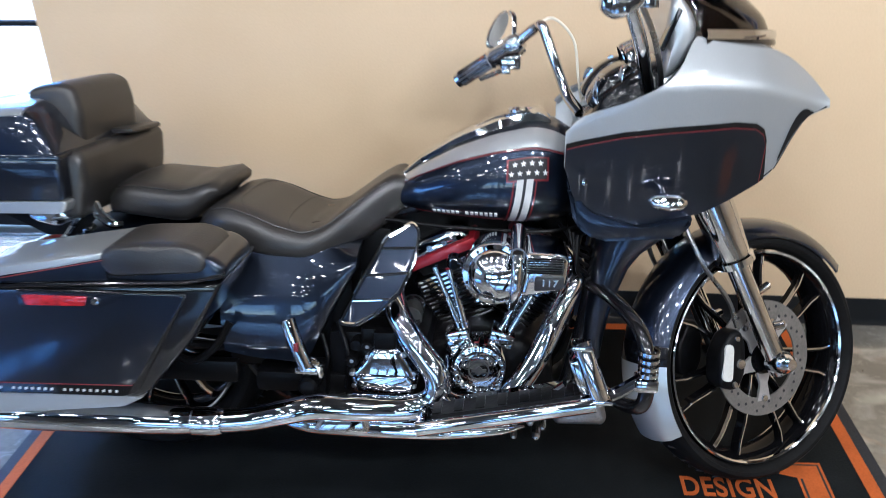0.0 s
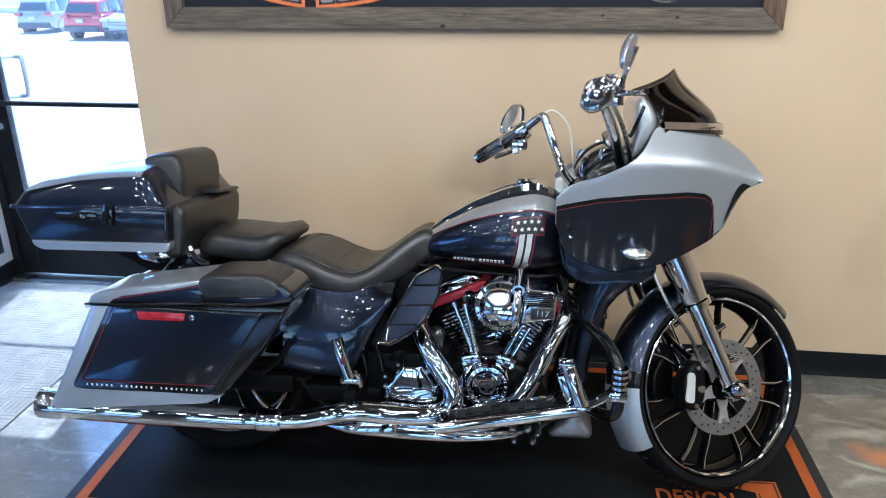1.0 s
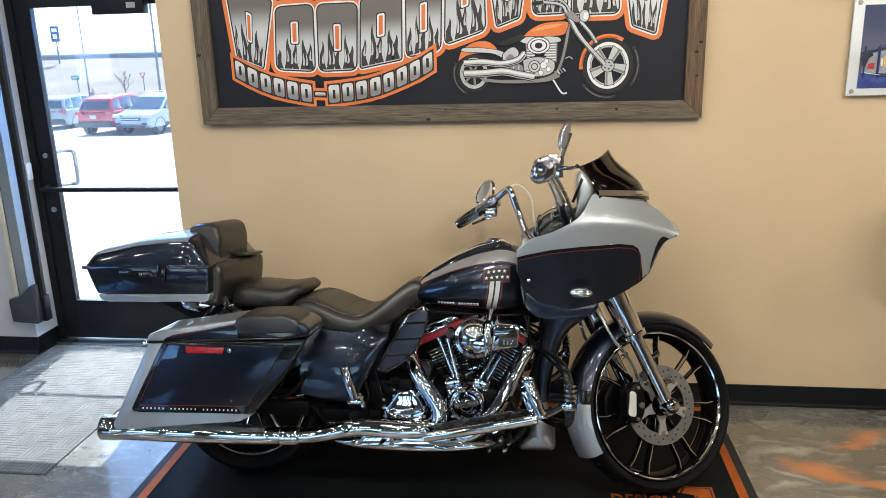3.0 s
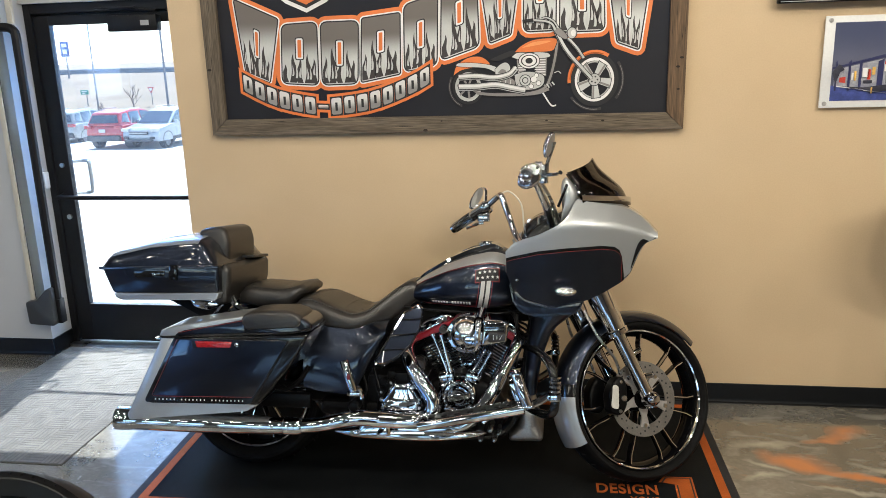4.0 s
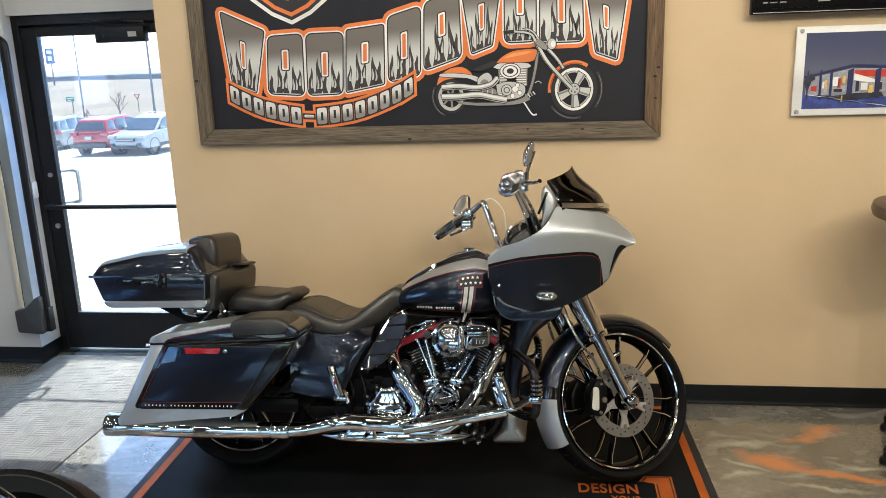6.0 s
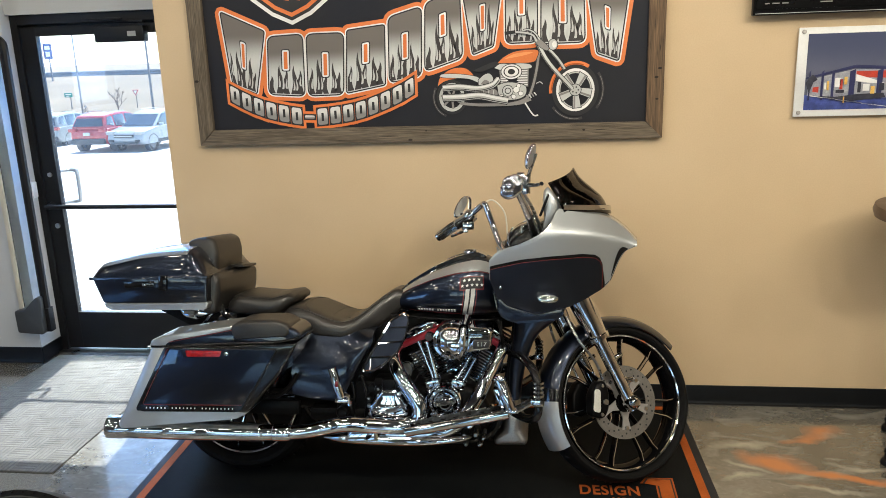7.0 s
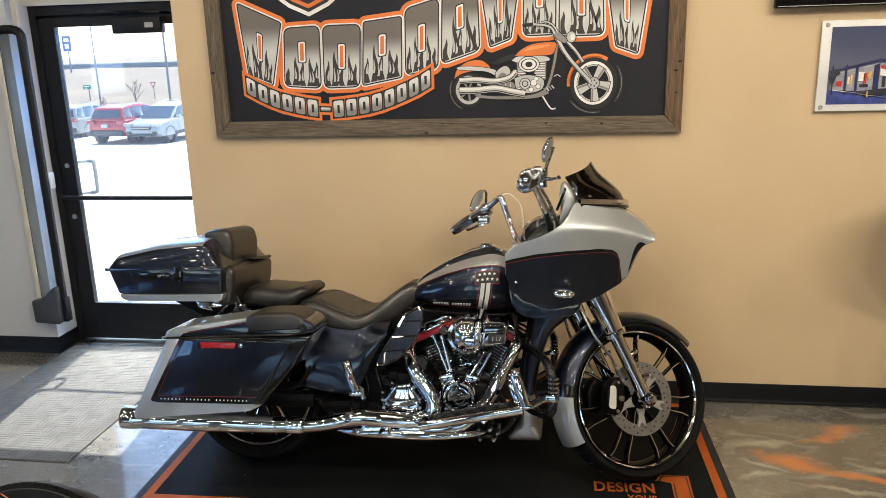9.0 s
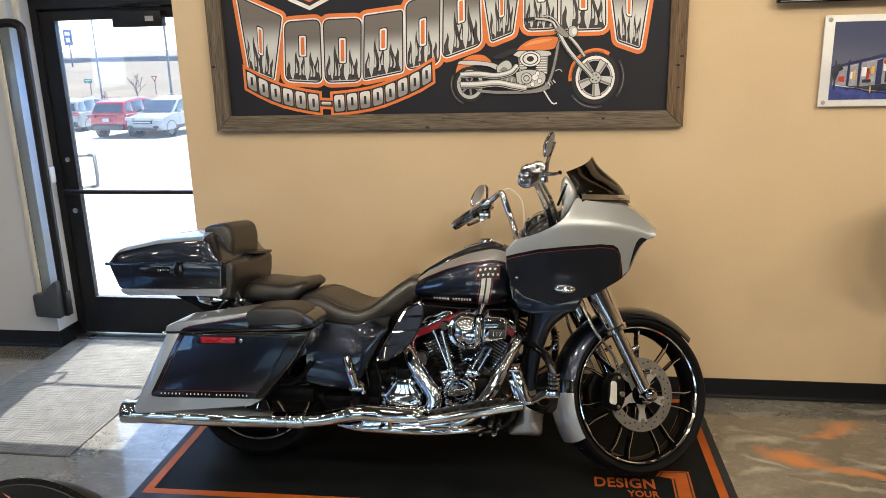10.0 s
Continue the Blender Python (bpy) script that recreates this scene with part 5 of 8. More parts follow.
# transmission cover
tc2 = B()
puff(tc2, rounded([(-0.338, 0.326), (-0.190, 0.326), (-0.170, 0.378), (-0.198, 0.426), (-0.224, 0.463), (-0.288, 0.461), (-0.314, 0.424), (-0.348, 0.376)], 0.012), -0.285, -0.15, 0.02)
tcv = part("transmission_cover", tc2, "chrome", bike, "bright cast transmission side cover")
tc2 = B()
puff(tc2, rounded([(-0.326, 0.340), (-0.192, 0.340), (-0.186, 0.372), (-0.198, 0.388), (-0.314, 0.388), (-0.332, 0.372)], 0.01), -0.292, -0.27, 0.006)
part("cover_plate", tc2, "fork_metal", tcv)
for x, z in ((-0.302, 0.452), (-0.208, 0.456), (-0.342, 0.412), (-0.172, 0.418)):
    part("cover_ear", lathe(B(), [(0.0, -0.262), (0.006, -0.262), (0.007, -0.272), (0.014, -0.272), (0.017, -0.262), (0.017, -0.22)], (x, 0, z), 16), "satin_black", tcv, "black bolted ear")
    part("ear_bolt", lathe(B(), [(0.0, -0.270), (0.005, -0.269), (0.006, -0.262)], (x, 0, z), 10), "cast", tcv)
for x, z in ((-0.335, 0.352), (-0.340, 0.385), (-0.188, 0.357), (-0.186, 0.392), (-0.300, 0.432), (-0.210, 0.440)):
    part("cover_bolt", lathe(B(), [(0.0, -0.284), (0.005, -0.283), (0.0075, -0.278), (0.0075, -0.24)], (x, 0, z), 12), "dull_chrome", tcv)
tc2 = B()
block(tc2, (-0.255, -0.22, 0.468), (0.13, 0.08, 0.06), 0.014)
block(tc2, (-0.256, -0.25, 0.472), (0.056, 0.06, 0.05), 0.008)
rod(tc2, (-0.33, -0.27, 0.455), (-0.33, -0.22, 0.455), 0.014)
rod(tc2, (-0.235, -0.27, 0.455), (-0.235, -0.22, 0.455), 0.014)
block(tc2, (-0.28, -0.12, 0.36), (0.26, 0.24, 0.24), 0.03)
part("gearbox", tc2, "satin_black", bike, "black gearbox housing")
part("starter_end", rod(B(), (-0.205, -0.20, 0.50), (-0.205, -0.12, 0.50), 0.03, 18), "dull_chrome", bike)

# footboards, pegs and guards
BOARD_Z = [(-0.165, 0.332), (0.10, 0.386), (0.24, 0.416)]
for s in (-1, 1):
    fb = B()
    rows = []
    for i in range(13):
        x = -0.165 + 0.405 * i / 12
        z = lerp_table(BOARD_Z, x)
        w2 = lerp_table([(-0.165, 0.03), (-0.12, 0.055), (0.18, 0.06), (0.24, 0.035)], x)
        rows.append([(x, s * (0.375 - w2), z - 0.010), (x, s * (0.375 + w2), z - 0.010), (x, s * (0.375 + w2 + 0.004), z), (x, s * (0.375 + w2), z + 0.010), (x, s * (0.375 - w2), z + 0.010)])
    skin(fb, rows, True, True)
    board = part("footboard", fb, "chrome", bike, "chrome rider footboard with rubber pad")
    part("footboard_edge", tube(B(), [(x, s * 0.432, lerp_table(BOARD_Z, x) + 0.004) for x in (-0.160, -0.05, 0.05, 0.15, 0.20, 0.236)], 0.0165, 14, 3, 1.35), "chrome", board, "rounded chrome edge")
    part("edge_groove", tube(B(), [(x, s * 0.4455, lerp_table(BOARD_Z, x) + 0.006) for x in (-0.140, -0.05, 0.05, 0.15, 0.20)], 0.0022, 6, 3), "black_ink", board)
    pad_b = B()
    skin(pad_b, [[(x, s * 0.345, z), (x, s * 0.405, z), (x, s * 0.403, z + 0.006), (x, s * 0.347, z + 0.006)] for x, z in ((x, lerp_table(BOARD_Z, x) + 0.010) for x in (-0.13, -0.03, 0.07, 0.17, 0.205))], True, True)
    pad = part("footboard_pad", pad_b, "satin_black", board, "black rubber pad")
    for k in range(7):
        x = -0.115 + 0.05 * k
        part("pad_rib", block(B(), (x, s * 0.374, lerp_table(BOARD_Z, x) + 0.0175), (0.022, 0.050, 0.003), 0.001, Matrix.Translation((x, 0, lerp_table(BOARD_Z, x))) @ Matrix.Rotation(-0.2, 4, "Y") @ Matrix.Translation((-x, 0, -lerp_table(BOARD_Z, x)))), "satin_black", pad)
    gb = B()
    tube(gb, [(0.225, s * 0.10, 0.575), (0.28, s * 0.22, 0.582), (0.325, s * 0.34, 0.572), (0.346, s * 0.395, 0.525), (0.350, s * 0.40, 0.45), (0.338, s * 0.385, 0.392), (0.29, s * 0.30, 0.362), (0.22, s * 0.16, 0.35)], 0.017, 14)
    part("engine_guard", gb, "gloss_black", bike, "gloss black engine guard bar")
    gb = B()
    tube(gb, [(0.20, s * 0.40, 0.55), (0.225, s * 0.425, 0.49), (0.25, s * 0.425, 0.425)], [0.021, 0.021, 0.021], 16, 2)
    for k in (0, 4):
        block(gb, (0.202 + 0.012 * k, s * (0.405 + 0.005 * k), 0.548 - 0.029 * k), (0.044, 0.046, 0.010), 0.004)
    peg = part("highway_peg", gb, "chrome", bike, "chrome highway footpeg")
    gb = B()
    tube(gb, [(0.25, s * 0.42, 0.430), (0.285, s * 0.41, 0.440), (0.340, s * 0.40, 0.472)], 0.014, 10)
    for k in range(5):
        part("guard_ring", lathe(B(), [(0.017, -0.004), (0.023, -0.004), (0.023, 0.004), (0.017, 0.004)], (0, 0, 0), 16, m=Matrix.Translation((0.349, s * 0.400, 0.535 - 0.017 * k)) @ Matrix.Rotation(radians(90), 4, "X"), closed=True), "chrome", peg)
    block(gb, (0.346, s * 0.400, 0.462), (0.05, 0.05, 0.03), 0.008)
    part("peg_mount", gb, "chrome", peg)
    gb = B()
    tube(gb, [(-0.468, s * 0.36, 0.562), (-0.450, s * 0.37, 0.51), (-0.428, s * 0.37, 0.448)], 0.0175, 14, 2)
    pp = part("passenger_peg", gb, "chrome", bike, "folded chrome passenger footpeg")
    gb = B()
    tube(gb, [(-0.430, s * 0.36, 0.455), (-0.408, s * 0.35, 0.450), (-0.402, s * 0.34, 0.41)], 0.010, 10, 3)
    block(gb, (-0.432, s * 0.335, 0.430), (0.055, 0.05, 0.018), 0.006)
    part("peg_bracket", gb, "chrome", pp)
    part("swing_arm_cap", lathe(B(), [(0.0, s * 0.335), (0.018, s * 0.333), (0.024, s * 0.325), (0.024, s * 0.25)], (-0.44, 0, 0.37), 20), "satin_black", pp)
    gb = B()
    block(gb, (-0.444, s * 0.383, 0.505), (0.012, 0.01, 0.022), 0.003)
    part("peg_emblem", gb, "red", pp)
    gb = B()
    block(gb, (-0.44, s * 0.255, 0.36), (0.07, 0.05, 0.09), 0.015)
    part("peg_mount_plate", gb, "satin_black", pp)
pb2 = B()
tube(pb2, [(0.075, -0.345, 0.335), (0.12, -0.35, 0.375), (0.175, -0.36, 0.425)], 0.011, 10)
block(pb2, (0.205, -0.38, 0.47), (0.03, 0.07, 0.09), 0.008, Matrix.Translation((0.205, 0, 0.47)) @ Matrix.Rotation(-0.35, 4, "Y") @ Matrix.Translation((-0.205, 0, -0.47)))
tube(pb2, [(0.03, -0.335, 0.345), (0.09, -0.34, 0.355), (0.20, -0.33, 0.40), (0.27, -0.31, 0.39)], 0.009, 10)
part("brake_pedal", pb2, "chrome", bike, "chrome brake pedal and linkage")
ub = B()
tube(ub, [(-0.520, -0.31, 0.262), (-0.48, -0.315, 0.264), (-0.44, -0.32, 0.267), (-0.38, -0.32, 0.266), (-0.25, -0.32, 0.262), (-0.12, -0.32, 0.262), (-0.03, -0.318, 0.266), (0.04, -0.312, 0.272), (0.085, -0.305, 0.278)], [0.004, 0.016, 0.024, 0.026, 0.024, 0.021, 0.016, 0.012, 0.003], 18)
low = part("lower_shield", ub, "chrome", bike, "chrome lower exhaust shield")
ub = B()
puff(ub, rounded([(-0.432, 0.262), (-0.285, 0.262), (-0.29, 0.312), (-0.405, 0.312)], 0.008), -0.352, -0.30, 0.016, 5)
part("shield_plate", ub, "chrome", low)
for x, z, r in ((0.055, 0.265, 0.016), (0.10, 0.275, 0.014), (0.06, 0.235, 0.010), (0.13, 0.262, 0.010), (0.115, 0.235, 0.013)):
    part("linkage_bolt", lathe(B(), [(0.0, -0.302), (r * 0.4, -0.301), (r * 0.75, -0.296), (r * 0.85, -0.288), (r * 0.85, -0.20)], (x, 0, z + 0.008), 14), "dull_chrome", bike)
ub = B()
block(ub, (-0.10, 0, 0.225), (0.52, 0.30, 0.04), 0.012)
part("skid_pan", ub, "satin_black", bike)
# cast grey in place of silver puts the chin's shade into its colour
chin = rounded([(0.225, 0.335), (0.262, 0.325), (0.280, 0.256), (0.304, 0.205), (0.296, 0.188), (0.165, 0.186), (0.160, 0.204), (0.200, 0.245)], 0.010)
part("chin_fairing", puff(B(), chin, -0.16, 0.16, 0.03, 6), "cast", bike, "silver chin fairing below the frame, greyed for its shade", 50)

# ---- fairing ----
F_TOP = [(0.155, 0.975), (0.164, 0.994), (0.182, 1.012), (0.213, 1.027), (0.28, 1.048), (0.345, 1.080), (0.380, 1.106), (0.405, 1.140), (0.424, 1.186), (0.450, 1.174), (0.52, 1.163), (0.608, 1.150), (0.650, 1.130), (0.690, 1.098), (0.722, 1.064), (0.740, 1.036)]
F_CREASE = [(0.155, 0.985), (0.20, 1.030), (0.30, 1.066), (0.36, 1.090), (0.40, 1.094), (0.465, 1.092), (0.57, 1.080), (0.667, 1.054), (0.740, 1.028)]
F_BOT = [(0.155, 0.915), (0.18, 0.820), (0.215, 0.785), (0.26, 0.763), (0.36, 0.758), (0.475, 0.786), (0.53, 0.812), (0.602, 0.854), (0.634, 0.880), (0.655, 0.946), (0.686, 1.004), (0.740, 1.026)]
F_HALF = [(0.155, 0.265), (0.22, 0.275), (0.35, 0.284), (0.45, 0.276), (0.53, 0.255), (0.60, 0.226), (0.66, 0.198), (0.70, 0.180), (0.740, 0.160)]


def fairing_point(x, t, lift=0.0):
    top, bot, half = eased(F_TOP, x, 0.012), eased(F_BOT, x, 0.012), eased(F_HALF, x, 0.05)
    z = bot + (top - bot) * t
    d = z - eased(F_CREASE, x, 0.02)
    over, under = (math.sqrt(d * d + 0.00012) + d) / 2, (math.sqrt(d * d + 0.00012) - d) / 2
    return Vector((x, -(half - 0.80 * over - 0.24 * under + lift), z))


FX = [0.155 + (0.740 - 0.155) * i / 60 for i in range(61)]
for s in (1, -1):
    bm = B()
    skin(bm, [[Vector((p.x, p.y * s, p.z)) for p in [fairing_point(x, j / 32) for j in range(33)] + [fairing_point(x, j / 32, -0.006) for j in range(32, -1, -1)]] for x in FX], True, True)
    fairing = part("fairing", bm, "silver", bike, "silver and slate blue frame-mounted fairing", 50)

    def shape(w_top, w_bot, x0, x1, lift, name, mat, label="", n=44, k=14, s=s, parent=fairing):
        bm = B()
        rows = []
        for i in range(n + 1):
            x = x0 + (x1 - x0) * i / n
            top, bot = eased(F_TOP, x, 0.012), eased(F_BOT, x, 0.012)
            t1 = min(1, max(0.02, (w_top(x) - bot) / (top - bot)))
            t0 = min(t1 - 0.01, max(0.0, (w_bot(x) - bot) / (top - bot)))
            pts = [fairing_point(x, t0 + (t1 - t0) * j / k, lift) for j in range(k + 1)] + [fairing_point(x, t0 + (t1 - t0) * j / k, lift - 0.003) for j in range(k, -1, -1)]
            rows.append([Vector((p.x, p.y * s, p.z)) for p in pts])
        skin(bm, rows, True, True)
        return part(name, bm, mat, parent, label, 50)
    edge = lambda x: lerp_table([(0.15, 0.954), (0.18, 0.962), (0.28, 0.984), (0.39, 0.996), (0.52, 1.004), (0.572, 0.998), (0.594, 0.982), (0.604, 0.95), (0.612, 0.88)], x)
    shape(lambda x: edge(x), lambda x: 0.0, 0.157, 0.612, 0.002, "fairing_edge_line", "gloss_black", "black outline of the panel")
    shape(lambda x: edge(x) - 0.0125, lambda x: 0.0, 0.1575, 0.603, 0.0026, "fairing_pinstripe", "red", "dark red pinstripe")
    shape(lambda x: edge(x) - 0.0148, lambda x: 0.0, 0.158, 0.6005, 0.0032, "fairing_panel", "slate", "slate blue lower fairing panel")
    # small chrome button
    lb = B()
    lathe(lb, [(0.0, -0.012), (0.006, -0.010), (0.008, 0.0)], (0.20, s * -0.262, 0.873), 14)
    part("fairing_button", lb, "chrome", fairing)
# nose and brow between the two sides
bm = B()
rows = []
for x in [0.432 + (0.740 - 0.432) * i / 24 for i in range(25)]:
    e = fairing_point(x, 1.0)
    rows.append([Vector((x + 0.012 * max(0, (x - 0.6) / 0.13) * (1 - (1 - 2 * j / 12) ** 2), e.y * (1 - 2 * j / 12), e.z + 0.006 * (1 - (1 - 2 * j / 12) ** 2))) for j in range(13)] + [Vector((x, e.y * (-1 + 2 * j / 12), e.z - 0.01)) for j in range(13)])
skin(bm, rows, True, True)
part("fairing_brow", bm, "silver", bike, "silver fairing brow above the headlight", 50)
bm = B()
rows = []
for x in [0.630 + (0.730 - 0.630) * i / 12 for i in range(13)]:
    e = fairing_point(x, 0.0)
    rows.append([Vector((x + 0.004, e.y * (1 - 2 * j / 10), e.z + 0.004)) for j in range(11)] + [Vector((x - 0.02, e.y * (-1 + 2 * j / 10), e.z + 0.02)) for j in range(11)])
skin(bm, rows, True, True)
part("headlight", bm, "lens", bike, "dark headlight lens")
for s in (1, -1):
    hb = B()
    rows = []
    for i in range(9):
        x = 0.638 + 0.066 * i / 8
        k = math.sin(math.pi * min(0.98, max(0.02, i / 8)))
        a, b = fairing_point(x, 0.03, 0.0025), fairing_point(x, 0.05 + 0.26 * k, 0.0025)
        rows.append([Vector((a.x, a.y * s, a.z)), Vector((b.x, b.y * s, b.z)), Vector((b.x, (b.y + 0.004) * s, b.z)), Vector((a.x, (a.y + 0.004) * s, a.z))])
    skin(hb, rows, True, True)
    part("headlight_side", hb, "lens", bike, "dark wraparound lens", 50)
bm = B()
rows = []
for x in [0.16 + (0.630 - 0.16) * i / 14 for i in range(15)]:
    e = fairing_point(x, 0.02)
    rows.append([Vector((x, e.y * (1 - 2 * j / 6), e.z - 0.004)) for j in range(7)] + [Vector((x, e.y * (-1 + 2 * j / 6), e.z + 0.02)) for j in range(7)])
skin(bm, rows, True, True)
part("fairing_belly", bm, "gloss_black", bike)
# lower cowl over the frame legs
for s in (-1, 1):
    bm = B()
    rows = []
    for z, x0, x1, y in ((0.80, 0.230, 0.48, 0.200), (0.74, 0.244, 0.442, 0.195), (0.71, 0.248, 0.408, 0.190), (0.67, 0.246, 0.358, 0.186), (0.63, 0.242, 0.330, 0.182), (0.58, 0.236, 0.312, 0.180), (0.51, 0.226, 0.292, 0.178), (0.45, 0.222, 0.282, 0.175), (0.39, 0.224, 0.276, 0.170)):
        rows.append([((x0 + x1) / 2 - (x1 - x0) / 2 * math.cos(radians(a)), s * (y - 0.055 + 0.06 * math.sin(radians(a)) ** 0.8), z) for a in range(0, 181, 12)])
    skin(bm, rows, True, True)
    part("lower_cowl", bm, "slate", bike, "slate blue lower cowl", 60)
    bm = B()
    prism(bm, rounded([(0.165, 0.86), (0.22, 0.79), (0.34, 0.755), (0.46, 0.785), (0.43, 0.735), (0.24, 0.72), (0.185, 0.76)], 0.02), s * 0.225, s * 0.12, 0.01)
    part("cowl_lip", bm, "slate", bike, "slate blue cowl lip under the fairing")
    ib = B()
    tube(ib, [(0.345, s * 0.262, 0.836), (0.36, s * 0.27, 0.834), (0.385, s * 0.272, 0.832), (0.41, s * 0.272, 0.832), (0.425, s * 0.270, 0.833)], [0.006, 0.018, 0.021, 0.019, 0.008], 20, 3, 0.75)
    ind = part("turn_signal", ib, "chrome", bike, "chrome bullet turn signal")
    part("signal_stalk", rod(B(), (0.385, s * 0.26, 0.832), (0.385, s * 0.18, 0.82), 0.012), "chrome", ind)
# smoked screen and its chrome trim
S_MID = ([(0.0, 0.645), (0.3, 0.617), (0.5, 0.580), (0.75, 0.528), (0.9, 0.504), (1.0, 0.493)], [(0.0, 1.148), (0.3, 1.212), (0.5, 1.245), (0.75, 1.288), (0.9, 1.318), (1.0, 1.345)])
S_EDGE = ([(0.0, 0.448), (0.5, 0.424), (1.0, 0.392)], [(0.0, 1.172), (0.5, 1.232), (1.0, 1.284)])


def screen_point(a, b, lift=0.0):
    """a: -1 to 1 round, b: 0 to 1 upwards."""
    k = abs(a)
    wx, wz = k ** 2.0, k ** 1.15
    mx, mz = (eased(tb4, b, 0.08) for tb4 in S_MID)
    ex, ez = (lerp_table(tb4, b) for tb4 in S_EDGE)
    return Vector((mx + (ex - mx) * wx + lift * 0.8 * (1 - k * k), -(0.205 - 0.015 * b + lift * k) * a, mz + (ez - mz) * wz))


bm = B()
outer = [[screen_point(-1 + 2 * i / 32, j / 16) for i in range(33)] for j in range(17)]
inner = [[p - Vector((0.004, 0, 0.001)) for p in r] for r in outer]
skin(bm, [o + i[::-1] for o, i in zip(outer, inner)], True, True)
part("windscreen", bm, "smoke", bike, "smoked dark windscreen", 60)
for nm, z0, z1, mt, lb4 in (("screen_trim", 0.004, 0.024, "chrome", "chrome trim below the windscreen"), ("screen_gasket", -0.010, 0.004, "gloss_black", "black gasket below the trim")):
    bm = B()
    rows = []
    for i in range(33):
        a = -1 + 2 * i / 32
        p, q = screen_point(a, 0.0, 0.010), screen_point(a, 0.0, 0.002)
        rows.append([p + Vector((0, 0, z0)), p + Vector((0.001, 0, (z0 + z1) / 2)), p + Vector((-0.002, 0, z1)), q + Vector((0, 0, z1)), q + Vector((0, 0, z0))])
    skin(bm, rows, True, True)
    part(nm, bm, mt, bike, lb4, 60)
# cockpit
part("inner_shroud", puff(B(), rounded([(0.372, 1.150), (0.364, 1.212), (0.370, 1.252), (0.386, 1.268), (0.414, 1.238), (0.432, 1.200), (0.424, 1.150), (0.392, 1.105), (0.362, 1.080)], 0.018), -0.208, 0.20, 0.022, 6), "silver", bike, "silver inner lip beside the windscreen", 50)
part("shroud_recess", puff(B(), rounded([(0.385, 1.242), (0.394, 1.236), (0.360, 1.148), (0.350, 1.152)], 0.004), -0.2105, -0.17, 0.002, 3), "gloss_black", bike, "dark slot in the inner lip")
ib = B()
puff(ib, rounded([(0.20, 0.96), (0.235, 1.05), (0.30, 1.10), (0.385, 1.135), (0.42, 1.17), (0.55, 1.12), (0.58, 0.98), (0.40, 0.85), (0.25, 0.84)], 0.03), -0.18, 0.18, 0.03)
inner_f = part("inner_fairing", ib, "gloss_black", bike, "black inner fairing and dash")
for s in (-1, 1):
    part("speaker_pod", puff(B(), rounded([(0.205, 1.020), (0.216, 1.052), (0.245, 1.092), (0.290, 1.116), (0.345, 1.118), (0.390, 1.090), (0.380, 1.000), (0.26, 0.99)], 0.025), s * 0.155, s * 0.035, 0.022, 6), "gloss_black", inner_f, "gloss black dash pod")
    for x, z, r in ((0.238, 1.052, 0.026), (0.292, 1.082, 0.026)):
        m = Matrix.Translation((x, s * 0.150, z)) @ Matrix.Rotation(radians(30 * -s), 4, "Z") @ Matrix.Diagonal((0.62, 1, 1.15, 1))
        part("pod_ring", lathe(B(), [(r * 0.86, s * 0.004), (r, s * 0.008), (r * 1.12, s * 0.004), (r * 1.12, -s * 0.008), (r * 0.86, -s * 0.008)], (0, 0, 0), 28, m=m, closed=True), "chrome", inner_f, "chrome-edged dash opening")
for s in (-1, 1):
    m = Matrix.Translation((0.315, s * 0.055, 1.105)) @ Matrix.Rotation(radians(90), 4, "Z") @ Matrix.Rotation(radians(-25), 4, "X")
    part("gauge", lathe(B(), [(0.0, 0.0), (0.036, 0.0), (0.040, 0.008), (0.044, 0.0), (0.044, -0.03)], (0, 0, 0), 28, m=m), "chrome", inner_f, "chrome-ringed gauge")
lb = B()
for s in (-1, 1):
    tube(lb, [Vector((q.x, q.y * -s * -1 if s < 0 else -q.y, q.z)) for q in (fairing_point(x, 1.0, 0.001) for x in (0.157, 0.168, 0.20, 0.27, 0.33, 0.375, 0.405, 0.424))], 0.0100, 10, 4)
part("fairing_rim", lb, "silver", bike, "silver rolled cockpit edge")

# ---- bars, grips and mirrors ----
RIGHT_BAR, LEFT_BAR = Matrix.Translation((0.010, 0.0, -0.024)), Matrix.Translation((0.008, 0.0, 0.014))
nb = B()
tube(nb, [(0.355, -0.08, 0.97), (0.335, -0.15, 1.05), (0.300, -0.235, 1.165), (0.272, -0.275, 1.235), (0.252, -0.30, 1.277), (0.240, -0.34, 1.286), (0.234, -0.37, 1.286)], 0.0155, 16)
bar = part("handlebar", nb, "chrome", bike, "tall chrome handlebar")
gb = B()
tube(gb, [(0.234, -0.37, 1.286), (0.232, -0.44, 1.286)], 0.020, 18, 1)
part("grip_cap", lathe(B(), [(0.0, -0.453), (0.008, -0.452), (0.009, -0.449), (0.015, -0.449), (0.016, -0.452), (0.022, -0.449), (0.024, -0.44), (0.023, -0.425)], (0.232, 0, 1.286), 24), "chrome", bar, "chrome grip end cap")
part("grip", gb, "satin_black", bar, "ribbed black and chrome grip")
gb = B()
for k in range(12):
    a = 2 * math.pi * k / 12
    rod(gb, (0.232 + 0.020 * math.cos(a), -0.445, 1.286 + 0.020 * math.sin(a)), (0.233 + 0.020 * math.cos(a), -0.372, 1.286 + 0.020 * math.sin(a)), 0.004, 6)
part("grip_rib", gb, "chrome", bar)
gb = B()
